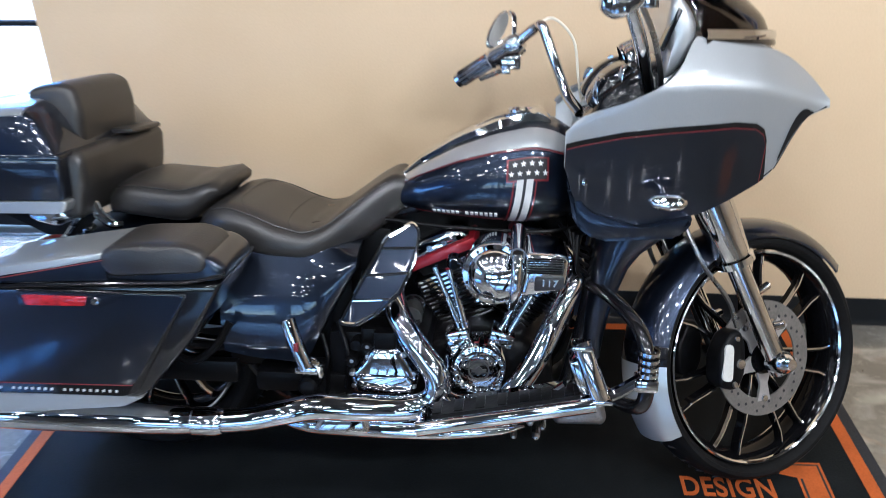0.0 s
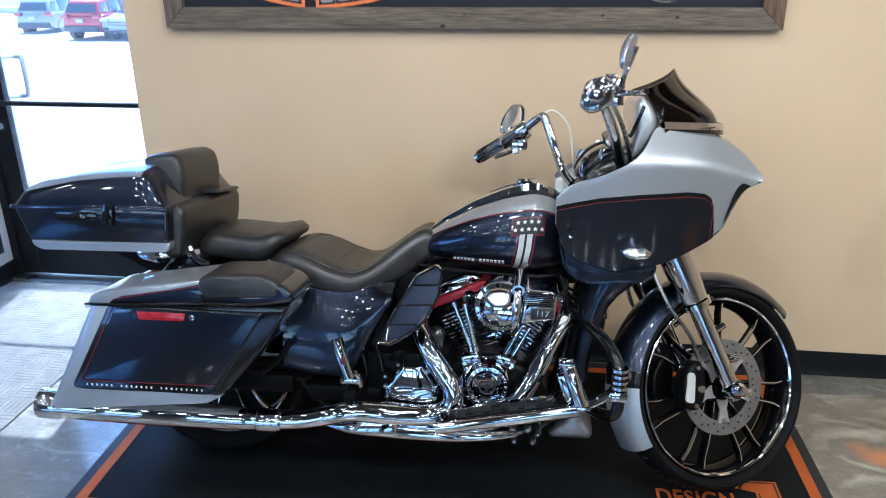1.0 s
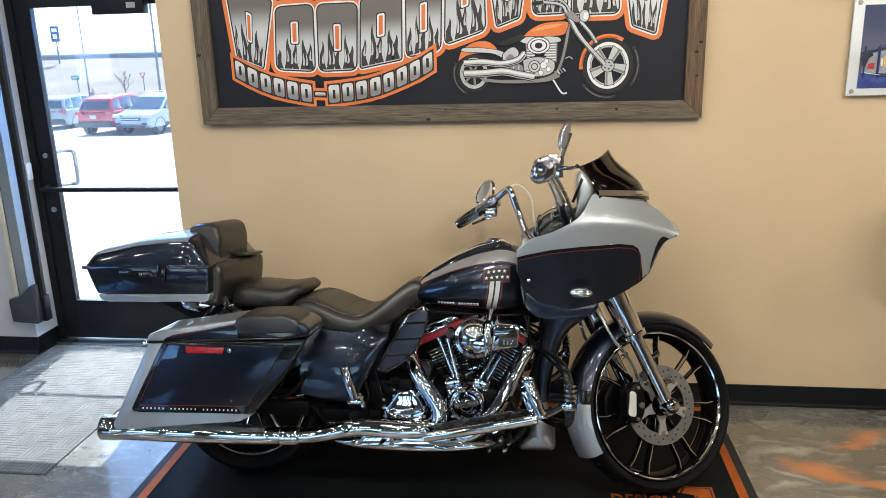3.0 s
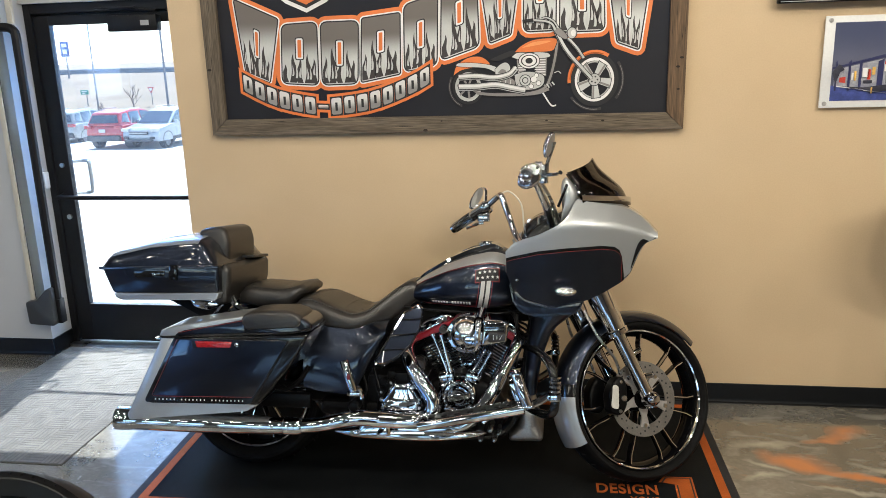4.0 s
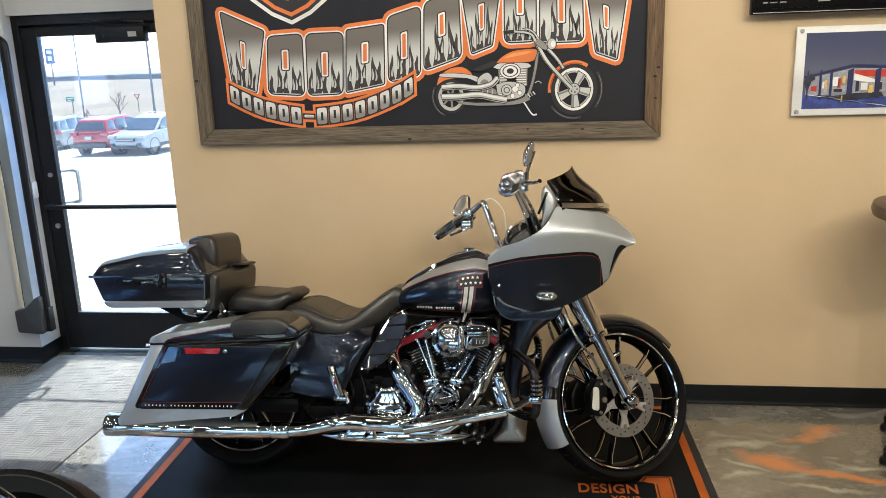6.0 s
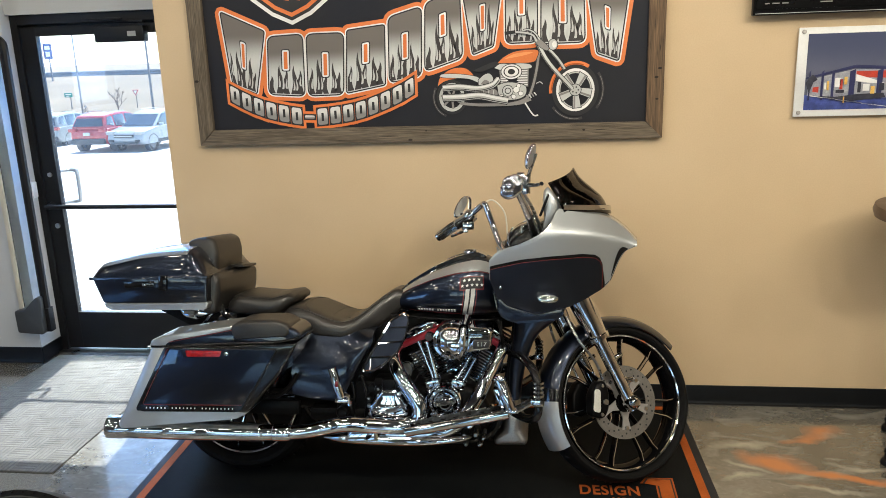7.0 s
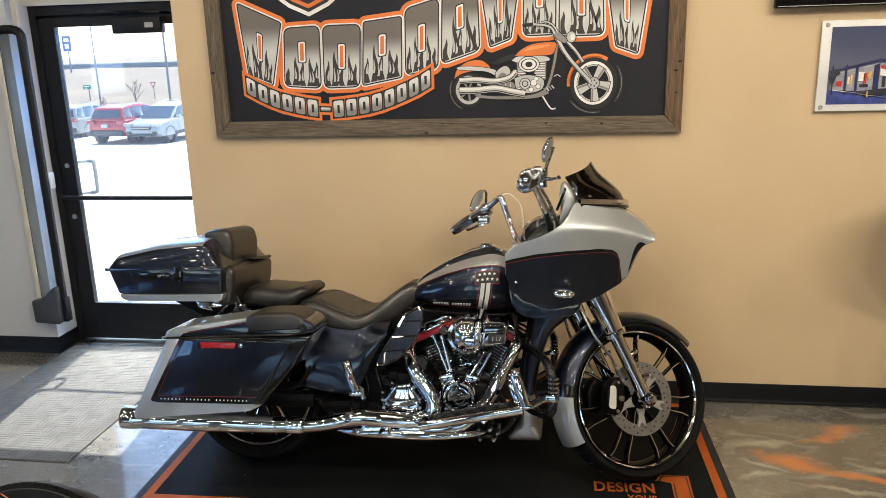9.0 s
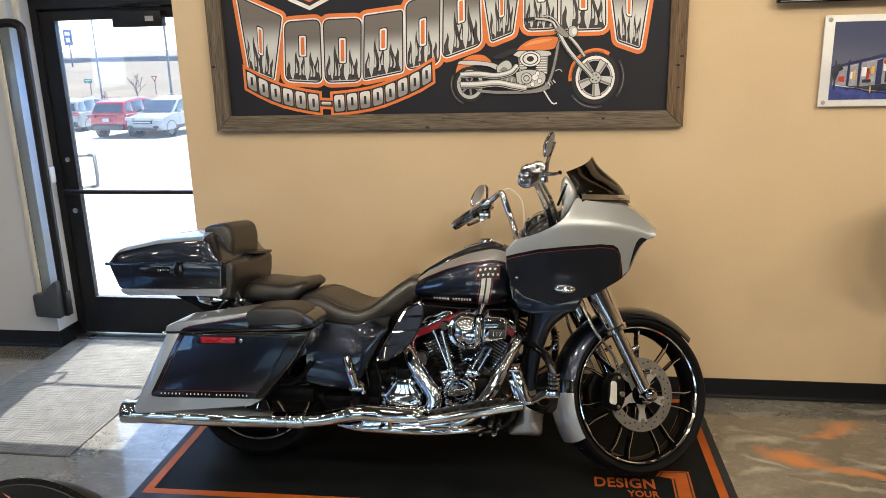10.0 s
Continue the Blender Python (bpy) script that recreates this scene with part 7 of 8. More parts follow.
# ten silver blocks with orange, white and black edges along a rising line
def sheen(name, top, bottom, lo, hi):
    """Print that runs from a dark top to a pale foot."""
    m = material(name, bottom, 0.6, scale=5, grain=0.06)
    nt = m.node_tree
    N, K = nt.nodes, nt.links
    tc = N.new("ShaderNodeTexCoord")
    sep = N.new("ShaderNodeSeparateXYZ")
    K.new(tc.outputs["Generated"], sep.inputs["Vector"])
    r = N.new("ShaderNodeMapRange")
    r.interpolation_type = "SMOOTHSTEP"
    r.inputs["From Min"].default_value, r.inputs["From Max"].default_value = lo, hi
    K.new(sep.outputs["Z"], r.inputs["Value"])
    x = N.new("ShaderNodeMix")
    x.data_type = "RGBA"
    K.new(r.outputs["Result"], x.inputs["Factor"])
    K.new(N["Principled BSDF"].inputs["Base Color"].links[0].from_socket, x.inputs["A"])
    x.inputs["B"].default_value = (*top, 1)
    K.new(x.outputs["Result"], N["Principled BSDF"].inputs["Base Color"])
    return m


M["sheen"] = sheen("silver_sheen_ink", (0.135, 0.118, 0.105), (0.60, 0.61, 0.59), 0.36, 0.74)
M["small_sheen"] = sheen("small_silver_sheen_ink", (0.62, 0.62, 0.60), (0.27, 0.265, 0.255), 0.25, 0.75)
M["flame"] = material("brown_black_flame_ink", (0.040, 0.034, 0.034), 0.6, scale=5, grain=0.08)
M["bright_orange"] = material("pale_orange_ink", (0.86, 0.33, 0.10), 0.55, scale=6, grain=0.06)
M["drop"] = material("pale_flame_ink", (0.56, 0.565, 0.55), 0.6, scale=5, grain=0.05)
BLOCKS = [((-1.205, 2.036), (-0.983, 1.935), (-1.05, 1.624), (-1.172, 1.674)), ((-0.974, 1.908), (-0.793, 1.915), (-0.802, 1.609), (-0.991, 1.622)),
          ((-0.779, 1.914), (-0.587, 1.915), (-0.606, 1.612), (-0.788, 1.609)), ((-0.575, 1.925), (-0.384, 1.945), (-0.394, 1.653), (-0.594, 1.617)),
          ((-0.369, 1.978), (-0.203, 2.023), (-0.216, 1.691), (-0.377, 1.66)), ((-0.189, 2.035), (-0.02, 2.092), (-0.013, 1.77), (-0.201, 1.709)),
          ((-0.012, 2.091), (0.182, 2.133), (0.134, 1.817), (0.034, 1.781)), ((0.192, 2.133), (0.343, 2.138), (0.342, 1.831), (0.191, 1.828)),
          ((0.356, 2.138), (0.554, 2.117), (0.565, 1.823), (0.355, 1.822)), ((0.565, 2.104), (0.755, 2.022), (0.718, 1.733), (0.618, 1.77))]
rng = random.Random(8)
for k, q in enumerate(BLOCKS):
    q = [Vector(p) for p in q]
    cen = sum(q, Vector((0, 0))) / 4
    q = [cen + (p - cen) * 0.95 for p in q]
    tl, tr, br, bl = q
    base_out = rounded([tuple(p) for p in q], 0.030 if k % 3 else 0.010, 4)
    e = flat("block_edge", grown(base_out, 0.030), 1 + 0.4 * (k % 2), "orange", board, "orange outlined silver block" if k == 0 else "")
    flat("block_white", grown(base_out, 0.012), 2, "white_ink", e)
    flat("block_black", grown(base_out, 0.006), 3, "black_ink", e)
    flat("block_face", base_out, 4, "sheen", e)
    at = lambda u, v, tl=tl, tr=tr, br=br, bl=bl: (tl.lerp(tr, u)).lerp(bl.lerp(br, u), v)
    wide = (tr - tl).length

    def lick(u, v0, h, w, bend, n=12):
        """A flame tongue that rises from v0 and curls at its tip."""
        side_a, side_b = [], []
        for t in range(n + 1):
            f = t / n
            mid = u + bend * (0.045 * math.sin(f * 5.2) + 0.05 * f * f)
            half = w * (1 - f) ** 0.75 * (0.75 + 0.35 * math.sin(2.6 * f + 0.4))
            side_a.append((mid - half, v0 - h * f))
            side_b.append((mid + half, v0 - h * f))
        return [tuple(at(min(0.985, max(0.015, a)), b)) for a, b in side_a + side_b[::-1]]
    for f in range(5):
        u = 0.10 + 0.20 * f + rng.uniform(-0.02, 0.02)
        h = rng.uniform(0.46, 0.66) if f % 2 else rng.uniform(0.30, 0.46)
        bend = 1 if f % 2 else -1
        flat("flame", lick(u, 0.985, h, rng.uniform(0.085, 0.115), bend), 5, "flame", e)
        if h > 0.40:
            flat("flame_core", lick(u, 0.93 - rng.uniform(0, 0.1), h * 0.40, 0.028, bend * 0.3, 8), 6, "drop", e)
    for f in range(4):
        flat("flame_drop", lick(0.20 + 0.20 * f + rng.uniform(-0.02, 0.02), rng.uniform(0.90, 0.975), rng.uniform(0.16, 0.26), rng.uniform(0.026, 0.036), 0.35 if f % 2 else -0.35, 8), 6.3, "drop", e)
    v0, v1 = (0.28, 0.72) if k % 2 == 0 else (0.22, 0.60)
    for lv, w, mt in ((7, 0.022, "black_ink"), (7.6, 0.017, "white_ink"), (8.2, 0.009, "orange")):
        du = w / wide
        dv = (0.022 - w) / 0.3
        lo, hi = v0 + dv, v1 - dv
        flat("block_slot", rounded([tuple(at(a, b)) for a, b in ((0.5 - du, lo), (0.5 + du, lo), (0.5 + du, hi), (0.5 - du, hi))], w * 0.5, 3), lv, mt, e)
# the small arched line of silver blocks below
ARC = [(-1.193, 1.640), (-1.09, 1.585), (-0.982, 1.545), (-0.81, 1.512), (-0.68, 1.515), (-0.519, 1.541), (-0.345, 1.605), (-0.250, 1.655)]
arc = curve_points([(x, z, 0) for x, z in ARC], 8)
lens_ = [0.0]
for a, b in zip(arc, arc[1:]):
    lens_.append(lens_[-1] + (b - a).length)


def on_arc(s):
    s = max(0.0, min(1.0, s)) * lens_[-1]
    for i in range(1, len(lens_)):
        if s <= lens_[i]:
            f = (s - lens_[i - 1]) / (lens_[i] - lens_[i - 1])
            p = arc[i - 1].lerp(arc[i], f)
            d = (arc[i] - arc[i - 1]).normalized()
            return Vector((p.x, p.y)), Vector((d.x, d.y))
    return Vector((arc[-1].x, arc[-1].y)), Vector((1, 0))


for k in range(15):
    s0, s1 = k / 15 + 0.008, (k + 1) / 15 - 0.008
    h0 = 0.040
    (p0, d0), (p1, d1) = on_arc(s0), on_arc(s1)
    n1 = Vector((-d1.y, d1.x))
    upv = Vector((0, 1))
    if k == 6:
        q = [p0 + upv * 0.008, p1 + upv * 0.008, p1 - upv * 0.008, p0 - upv * 0.008]
    else:
        q = [p0 + upv * h0, p1 + upv * h0, p1 - upv * h0, p0 - upv * h0]
    q = [tuple(p) for p in q]
    e = flat("small_block_edge", grown(q, 0.020), 9 + 0.4 * (k % 2), "orange", board)
    flat("small_block_black", grown(q, 0.007), 10, "black_ink", e)
    flat("small_block", rounded(q, 0.012, 3), 11, "small_sheen", e)
    if k != 6:
        mid, down = (p0 + p1) / 2, -1 if k % 2 else 1
        flat("small_block_slot", [tuple(mid + Vector((dx, dz * down))) for dx, dz in ((-0.006, -0.018), (0.006, -0.018), (0.006, 0.022), (-0.006, 0.022))], 11.6, "black_ink", e)
# the lower tip of a shield above the line
def shield(sc, dz):
    return [(-0.84 + sc * x, dz + sc * z) for x, z in ((-0.30, 0.40), (-0.29, 0.22), (-0.20, 0.12), (-0.10, 0.045), (0.0, 0.0), (0.10, 0.045), (0.20, 0.12), (0.29, 0.22), (0.30, 0.40))]


flat("shield_edge", shield(1.0, 1.955), 7, "white_ink", board, "white-edged orange shield shape")
flat("shield_black", shield(0.93, 1.975), 8, "black_ink", board)
flat("shield_orange", shield(0.85, 1.992), 9, "orange", board)
flat("shield_inner", shield(0.76, 2.012), 10, "black_ink", board)
for k in range(6):
    x = -0.975 + 0.054 * k
    z = 2.062 + 0.30 * abs(x + 0.84)
    flat("shield_bar", [(x - 0.019, z + 0.004), (x + 0.019, z - 0.004), (x + 0.019, z + 0.15), (x - 0.019, z + 0.15)], 11, "orange", board)
flat("shield_line", [(-1.3, 2.22), (-0.39, 2.22), (-0.39, 2.36), (-1.3, 2.36)], 9, "orange", board)


# the drawn motorcycle: plain flat shapes
def ring(cx, cz, r0, r1, n=36, sx=1.0, a0=0.0, a1=360.0):
    outer = [(cx + sx * r1 * math.cos(radians(a0 + (a1 - a0) * k / n)), cz + r1 * math.sin(radians(a0 + (a1 - a0) * k / n))) for k in range(n + 1)]
    inner = [(cx + sx * r0 * math.cos(radians(a0 + (a1 - a0) * k / n)), cz + r0 * math.sin(radians(a0 + (a1 - a0) * k / n))) for k in range(n, -1, -1)]
    return outer + inner


def disc_shape(cx, cz, r, n=24, sx=1.0):
    return [(cx + sx * r * math.cos(2 * math.pi * k / n), cz + r * math.sin(2 * math.pi * k / n)) for k in range(n)]


def stroke(pts, w):
    """A band of width w along a line."""
    C = [Vector((p.x, p.y)) for p in curve_points([(x, z, 0) for x, z in pts], 5 if len(pts) > 2 else 1)]
    L, Rr = [], []
    for i, p in enumerate(C):
        d = (C[min(i + 1, len(C) - 1)] - C[max(i - 1, 0)]).normalized()
        nrm = Vector((-d.y, d.x)) * (w / 2)
        L.append(tuple(p + nrm))
        Rr.append(tuple(p - nrm))
    return L + Rr[::-1]


LV = 13
FWX, FWZ, RWX, RWZ = 0.519, 1.610, -0.070, 1.590
art = flat("drawing_wheel", ring(FWX, FWZ, 0.084, 0.122, sx=0.90), LV, "black_ink", board, "flat drawing of an orange and silver motorcycle")


def inked(name, outline, lv, mat, edge=0.0032):
    """A drawn shape with a dark line round it."""
    flat("drawing_line", grown(outline, edge), lv - 0.3, "black_ink", art)
    return flat(name, outline, lv, mat, art)


def curved(*pts, n=4):
    return [(p.x, p.y) for p in curve_points([(x, z, 0) for x, z in pts + pts[:1]], n)[:-1]]


flat("drawing_rim", ring(FWX, FWZ, 0.086, 0.100, sx=0.90), LV + 1, "white_ink", art)
flat("drawing_rim", ring(FWX, FWZ, 0.078, 0.084, sx=0.90), LV + 1, "pale_ink", art)
for k in range(5):
    a = radians(60 + 72 * k)
    inked("drawing_spoke", [(FWX + 0.90 * r * math.cos(a + o), FWZ + r * math.sin(a + o)) for r, o in ((0.018, -0.8), (0.055, -0.32), (0.086, -0.25), (0.086, 0.25), (0.055, 0.32), (0.018, 0.8))], LV + 2, "drop")
    flat("drawing_spoke_shade", [(FWX + 0.90 * r * math.cos(a + o), FWZ + r * math.sin(a + o)) for r, o in ((0.03, -0.4), (0.084, -0.22), (0.084, -0.10), (0.03, -0.1))], LV + 2.4, "grey_ink", art)
inked("drawing_hub", disc_shape(FWX, FWZ, 0.026), LV + 3, "pale_ink")
for k in range(5):
    flat("drawing_hub_bolt", disc_shape(FWX + 0.014 * math.cos(1.256 * k), FWZ + 0.014 * math.sin(1.256 * k), 0.004, 8), LV + 3.4, "dark_ink", art)
flat("drawing_wheel", ring(RWX, RWZ, 0.070, 0.082, sx=0.92), LV, "black_ink", art)
flat("drawing_rim", ring(RWX, RWZ, 0.052, 0.068, sx=0.92), LV + 0.6, "pale_ink", art)
for k in range(7):
    a = 0.3 + 0.9 * k
    flat("drawing_spoke", stroke([(RWX, RWZ), (RWX + 0.055 * math.cos(a), RWZ + 0.055 * math.sin(a))], 0.010), LV + 0.8, "grey_ink", art)
# mudguards, tank and seat
inked("drawing_fender", ring(FWX, FWZ, 0.118, 0.134, 24, 0.92, 58, 186), LV + 3, "orange")
flat("drawing_fender_shade", ring(FWX, FWZ, 0.119, 0.124, 24, 0.92, 70, 180), LV + 3.4, "mat_orange", art)
inked("drawing_fender", curved((-0.138, 1.645), (-0.122, 1.688), (-0.071, 1.722), (-0.011, 1.727), (0.026, 1.704), (0.030, 1.684), (-0.035, 1.680), (-0.100, 1.668)), LV + 3, "orange")
inked("drawing_strut", curved((-0.126, 1.690), (-0.110, 1.700), (-0.030, 1.698), (0.050, 1.684), (0.078, 1.662), (0.060, 1.656), (0.010, 1.676), (-0.100, 1.684)), LV + 4, "drop", 0.0025)
inked("drawing_tank", curved((0.153, 1.744), (0.180, 1.769), (0.229, 1.793), (0.292, 1.801), (0.343, 1.797), (0.338, 1.765), (0.322, 1.746), (0.260, 1.742)), LV + 5, "orange")
flat("drawing_tank_light", curved((0.185, 1.762), (0.230, 1.784), (0.285, 1.791), (0.320, 1.789), (0.280, 1.777), (0.225, 1.768)), LV + 5.4, "bright_orange", art)
flat("drawing_seat", curved((0.035, 1.712), (0.075, 1.730), (0.140, 1.752), (0.160, 1.738), (0.110, 1.718), (0.070, 1.705)), LV + 4, "black_ink", art)
# frame and engine
for w, mt, lv in ((0.020, "black_ink", 4), (0.011, "grey_ink", 4.4)):
    flat("drawing_frame", stroke([(0.349, 1.798), (0.338, 1.715), (0.316, 1.625), (0.285, 1.575), (0.20, 1.552), (0.06, 1.552)], w), LV + lv, mt, art)
for x0, x1, lean2 in ((0.160, 0.208, -0.012), (0.236, 0.300, 0.022)):
    inked("drawing_cylinder", [(x0, 1.722), (x1, 1.722), (x1 + lean2 * 0.4 - 0.012, 1.632), (x0 + lean2 * 0.4 + 0.012, 1.632)], LV + 5, "grey_ink")
    for k in range(7):
        z = 1.640 + 0.011 * k
        flat("drawing_fin", stroke([(x0 + 0.008, z), (x1 - 0.006, z)], 0.0045), LV + 5.4, "white_ink", art)
    inked("drawing_rocker", curved((x0 - 0.022, 1.722), (x0, 1.738), (x0 + 0.03, 1.740), (x1 + 0.006, 1.734), (x1 + 0.010, 1.718), (x0 + 0.01, 1.712)), LV + 6, "drop", 0.0025)
inked("drawing_air_cleaner", disc_shape(0.218, 1.703, 0.034, 28, 1.40), LV + 7, "white_ink")
flat("drawing_air_ring", ring(0.218, 1.703, 0.023, 0.027, sx=1.40), LV + 7.4, "dark_ink", art)
flat("drawing_air_mark", disc_shape(0.218, 1.703, 0.013, 16, 1.3), LV + 7.4, "black_ink", art)
inked("drawing_case", curved((0.150, 1.640), (0.190, 1.652), (0.240, 1.650), (0.285, 1.632), (0.280, 1.590), (0.230, 1.572), (0.165, 1.580)), LV + 6, "pale_ink")
inked("drawing_case_cover", disc_shape(0.200, 1.614, 0.024), LV + 7, "drop")
flat("drawing_case_mark", ring(0.200, 1.614, 0.011, 0.015), LV + 7.4, "dark_ink", art)
for x, z, r in ((0.240, 1.618, 0.014), (0.262, 1.600, 0.010), (0.170, 1.588, 0.009), (0.228, 1.586, 0.010), (0.252, 1.636, 0.009)):
    inked("drawing_case_boss", disc_shape(x, z, r, 14), LV + 7, "white_ink", 0.002)
for k in range(4):
    flat("drawing_linkage", stroke([(0.288 + 0.012 * k, 1.592 + 0.004 * k), (0.300 + 0.012 * k, 1.572 + 0.006 * k)], 0.006), LV + 6, "drop" if k % 2 else "grey_ink", art)
inked("drawing_oil_tank", curved((0.060, 1.668), (0.085, 1.690), (0.112, 1.697), (0.130, 1.674), (0.114, 1.642), (0.066, 1.638)), LV + 6, "drop")
flat("drawing_oil_tank_shade", curved((0.070, 1.650), (0.090, 1.668), (0.110, 1.660), (0.104, 1.645)), LV + 6.4, "grey_ink", art)
inked("drawing_gearbox", curved((0.060, 1.622), (0.120, 1.628), (0.150, 1.612), (0.140, 1.578), (0.080, 1.574)), LV + 5, "grey_ink")
for x in (0.080, 0.105, 0.128):
    flat("drawing_gearbox_rib", stroke([(x, 1.582), (x + 0.004, 1.618)], 0.005), LV + 5.4, "drop", art)
# exhausts
for pts, w in ((((-0.114, 1.634), (-0.03, 1.637), (0.055, 1.628), (0.125, 1.642), (0.158, 1.672)), 0.026), (((-0.114, 1.588), (-0.03, 1.588), (0.06, 1.594), (0.130, 1.580), (0.20, 1.566)), 0.030)):
    flat("drawing_pipe_line", stroke(pts, w + 0.007), LV + 7.6, "black_ink", art)
    flat("drawing_pipe", stroke(pts, w), LV + 8, "pale_ink", art)
    flat("drawing_pipe_light", stroke([(x, z + w * 0.20) for x, z in pts], w * 0.34), LV + 8.3, "white_ink", art)
    flat("drawing_pipe_shade", stroke([(x, z - w * 0.33) for x, z in pts], w * 0.16), LV + 8.3, "dark_ink", art)
flat("drawing_lower_pipe", stroke([(-0.030, 1.560), (0.078, 1.550), (0.240, 1.552), (0.310, 1.572)], 0.013), LV + 5, "grey_ink", art)
flat("drawing_stand", stroke([(0.282, 1.555), (0.320, 1.498), (0.344, 1.496)], 0.007), LV + 5, "white_ink", art)
flat("drawing_peg", stroke([(0.335, 1.645), (0.352, 1.652), (0.366, 1.642)], 0.004), LV + 5, "pale_ink", art)
# fork, headlamp and bars
for pts, w in ((((0.340, 1.832), (0.397, 1.735), (0.505, 1.614)), 0.017), (((0.396, 1.800), (0.436, 1.755), (0.468, 1.708)), 0.013)):
    flat("drawing_fork_line", stroke(pts, w + 0.006), LV + 8, "black_ink", art)
    flat("drawing_fork", stroke(pts, w), LV + 8.4, "drop", art)
    flat("drawing_fork_shade", stroke([(x - w * 0.28, z - w * 0.2) for x, z in pts], w * 0.22), LV + 8.7, "dark_ink", art)
inked("drawing_headlamp", disc_shape(0.414, 1.822, 0.024, 20, 0.85), LV + 9, "pale_ink")
flat("drawing_headlamp_glass", disc_shape(0.420, 1.822, 0.015, 16, 0.7), LV + 9.4, "white_ink", art)
inked("drawing_clamp", curved((0.325, 1.842), (0.350, 1.850), (0.392, 1.812), (0.384, 1.796), (0.350, 1.815)), LV + 9, "grey_ink", 0.0025)
for pts, w in ((((0.338, 1.838), (0.322, 1.865), (0.291, 1.878), (0.240, 1.884)), 0.009), (((0.352, 1.845), (0.330, 1.876), (0.300, 1.893), (0.275, 1.890)), 0.006)):
    flat("drawing_bar_line", stroke(pts, w + 0.006), LV + 9, "black_ink", art)
    flat("drawing_bar", stroke(pts, w), LV + 9.3, "drop", art)
flat("drawing_grip", stroke([(0.188, 1.880), (0.238, 1.885)], 0.015), LV + 9.5, "black_ink", art)
for a0, a1 in ((150, 250), (-40, 35), (215, 285)):
    cx2, cz2 = (RWX, RWZ) if a0 == 150 else (FWX, FWZ)
    rr = 0.088 if a0 == 150 else 0.130
    flat("drawing_speed_line", ring(cx2, cz2, rr, rr + 0.012, 20, 0.95, a0, a1), LV, "dark_ink", art)
    flat("drawing_speed_line", ring(cx2, cz2, rr + 0.005, rr + 0.007, 20, 0.95, a0 + 8, a1 - 8), LV + 0.4, "grey_ink", art)

# ---- dusk photograph on a clear panel, and the screen above it ----
pic = thing("wall_picture", "dusk photograph of a lit building on a white panel", "picture")
PX0, PX1, PZ0, PZ1 = 1.512, 2.16, 1.462, 1.858
fb = B()
block(fb, ((PX0 + PX1) / 2, WALL_Y - 0.026, (PZ0 + PZ1) / 2), (PX1 - PX0, 0.008, PZ1 - PZ0), 0.002)
back = part("backing_panel", fb, "white", pic, "white-edged backing panel")
QX0, QX1, QZ0, QZ1 = PX0 + 0.042, PX1 - 0.042, PZ0 + 0.030, PZ1 - 0.028
PF = WALL_Y - 0.0305


def print_shape(name, outline, level, mat):
    fb = B()
    prism(fb, outline, PF - 0.0009 * level, PF - 0.0009 * level + 0.0008)
    return part(name, fb, mat, back, "", 0)


M["dusk_sky"] = sheen("dusk_sky_print", (0.036, 0.046, 0.105), (0.105, 0.112, 0.165), 0.30, 0.95)
M["dusk_snow"] = material("blue_evening_ground", (0.085, 0.12, 0.42), 0.35, scale=26, other=(0.012, 0.018, 0.08), amount=1.0, grain=0.15)
M["dusk_wall"] = material("lit_facade_print", (0.52, 0.53, 0.55), 0.35, scale=30, other=(0.14, 0.15, 0.22), amount=1.0, grain=0.25)
M["dusk_roof"] = material("violet_roof_print", (0.030, 0.034, 0.115), 0.35, scale=10, grain=0.2)
M["dusk_red"] = material("red_band_print", (0.60, 0.06, 0.03), 0.35, other=(0.42, 0.04, 0.03), scale=28, amount=0.8, grain=0.2)
M["dusk_dark"] = material("dark_forecourt_print", (0.015, 0.018, 0.035), 0.35, other=(0.05, 0.05, 0.07), scale=40, amount=0.8, grain=0.2)
M["dusk_gold"] = material("lamp_light_print", (0.85, 0.52, 0.12), 0.35, scale=30, grain=0.2)
w, h = QX1 - QX0, QZ1 - QZ0
P = lambda *uv: [(QX0 + w * u, QZ0 + h * v) for u, v in uv]
print_shape("print_sky", P((0, 0.002), (1, 0.002), (1, 1), (0, 1)), 1, "dusk_sky")
print_shape("print_ground", P((0, 0), (1, 0), (1, 0.20), (0.35, 0.16), (0, 0.20)), 2, "dusk_snow")
print_shape("print_facade", P((0.02, 0.19), (0.35, 0.12), (1, 0.18), (1, 0.50), (0.37, 0.53), (0.02, 0.40)), 3, "dusk_wall")
print_shape("print_red_band", P((0.385, 0.42), (1, 0.38), (1, 0.50), (0.385, 0.50)), 4, "dusk_red")
print_shape("print_red_wall", P((0.06, 0.24), (0.105, 0.23), (0.105, 0.31), (0.06, 0.30)), 4, "dusk_red")
print_shape("print_swoosh", P((0.385, 0.46), (0.50, 0.40), (0.62, 0.33), (0.50, 0.34), (0.385, 0.37)), 5, "white_ink")
print_shape("print_roof", P((0.0, 0.41), (0.10, 0.445), (0.37, 0.545), (0.62, 0.515), (1, 0.50), (1, 0.545), (0.60, 0.56), (0.37, 0.585), (0.08, 0.465), (0.0, 0.435)), 6, "dusk_roof")
for u, wd in ((0.025, 0.012), (0.12, 0.018), (0.20, 0.02), (0.335, 0.042), (0.545, 0.04), (0.76, 0.03), (0.92, 0.03)):
    print_shape("print_column", P((u, 0.13), (u + wd, 0.13), (u + wd, 0.53), (u, 0.50)), 7, "dusk_roof")
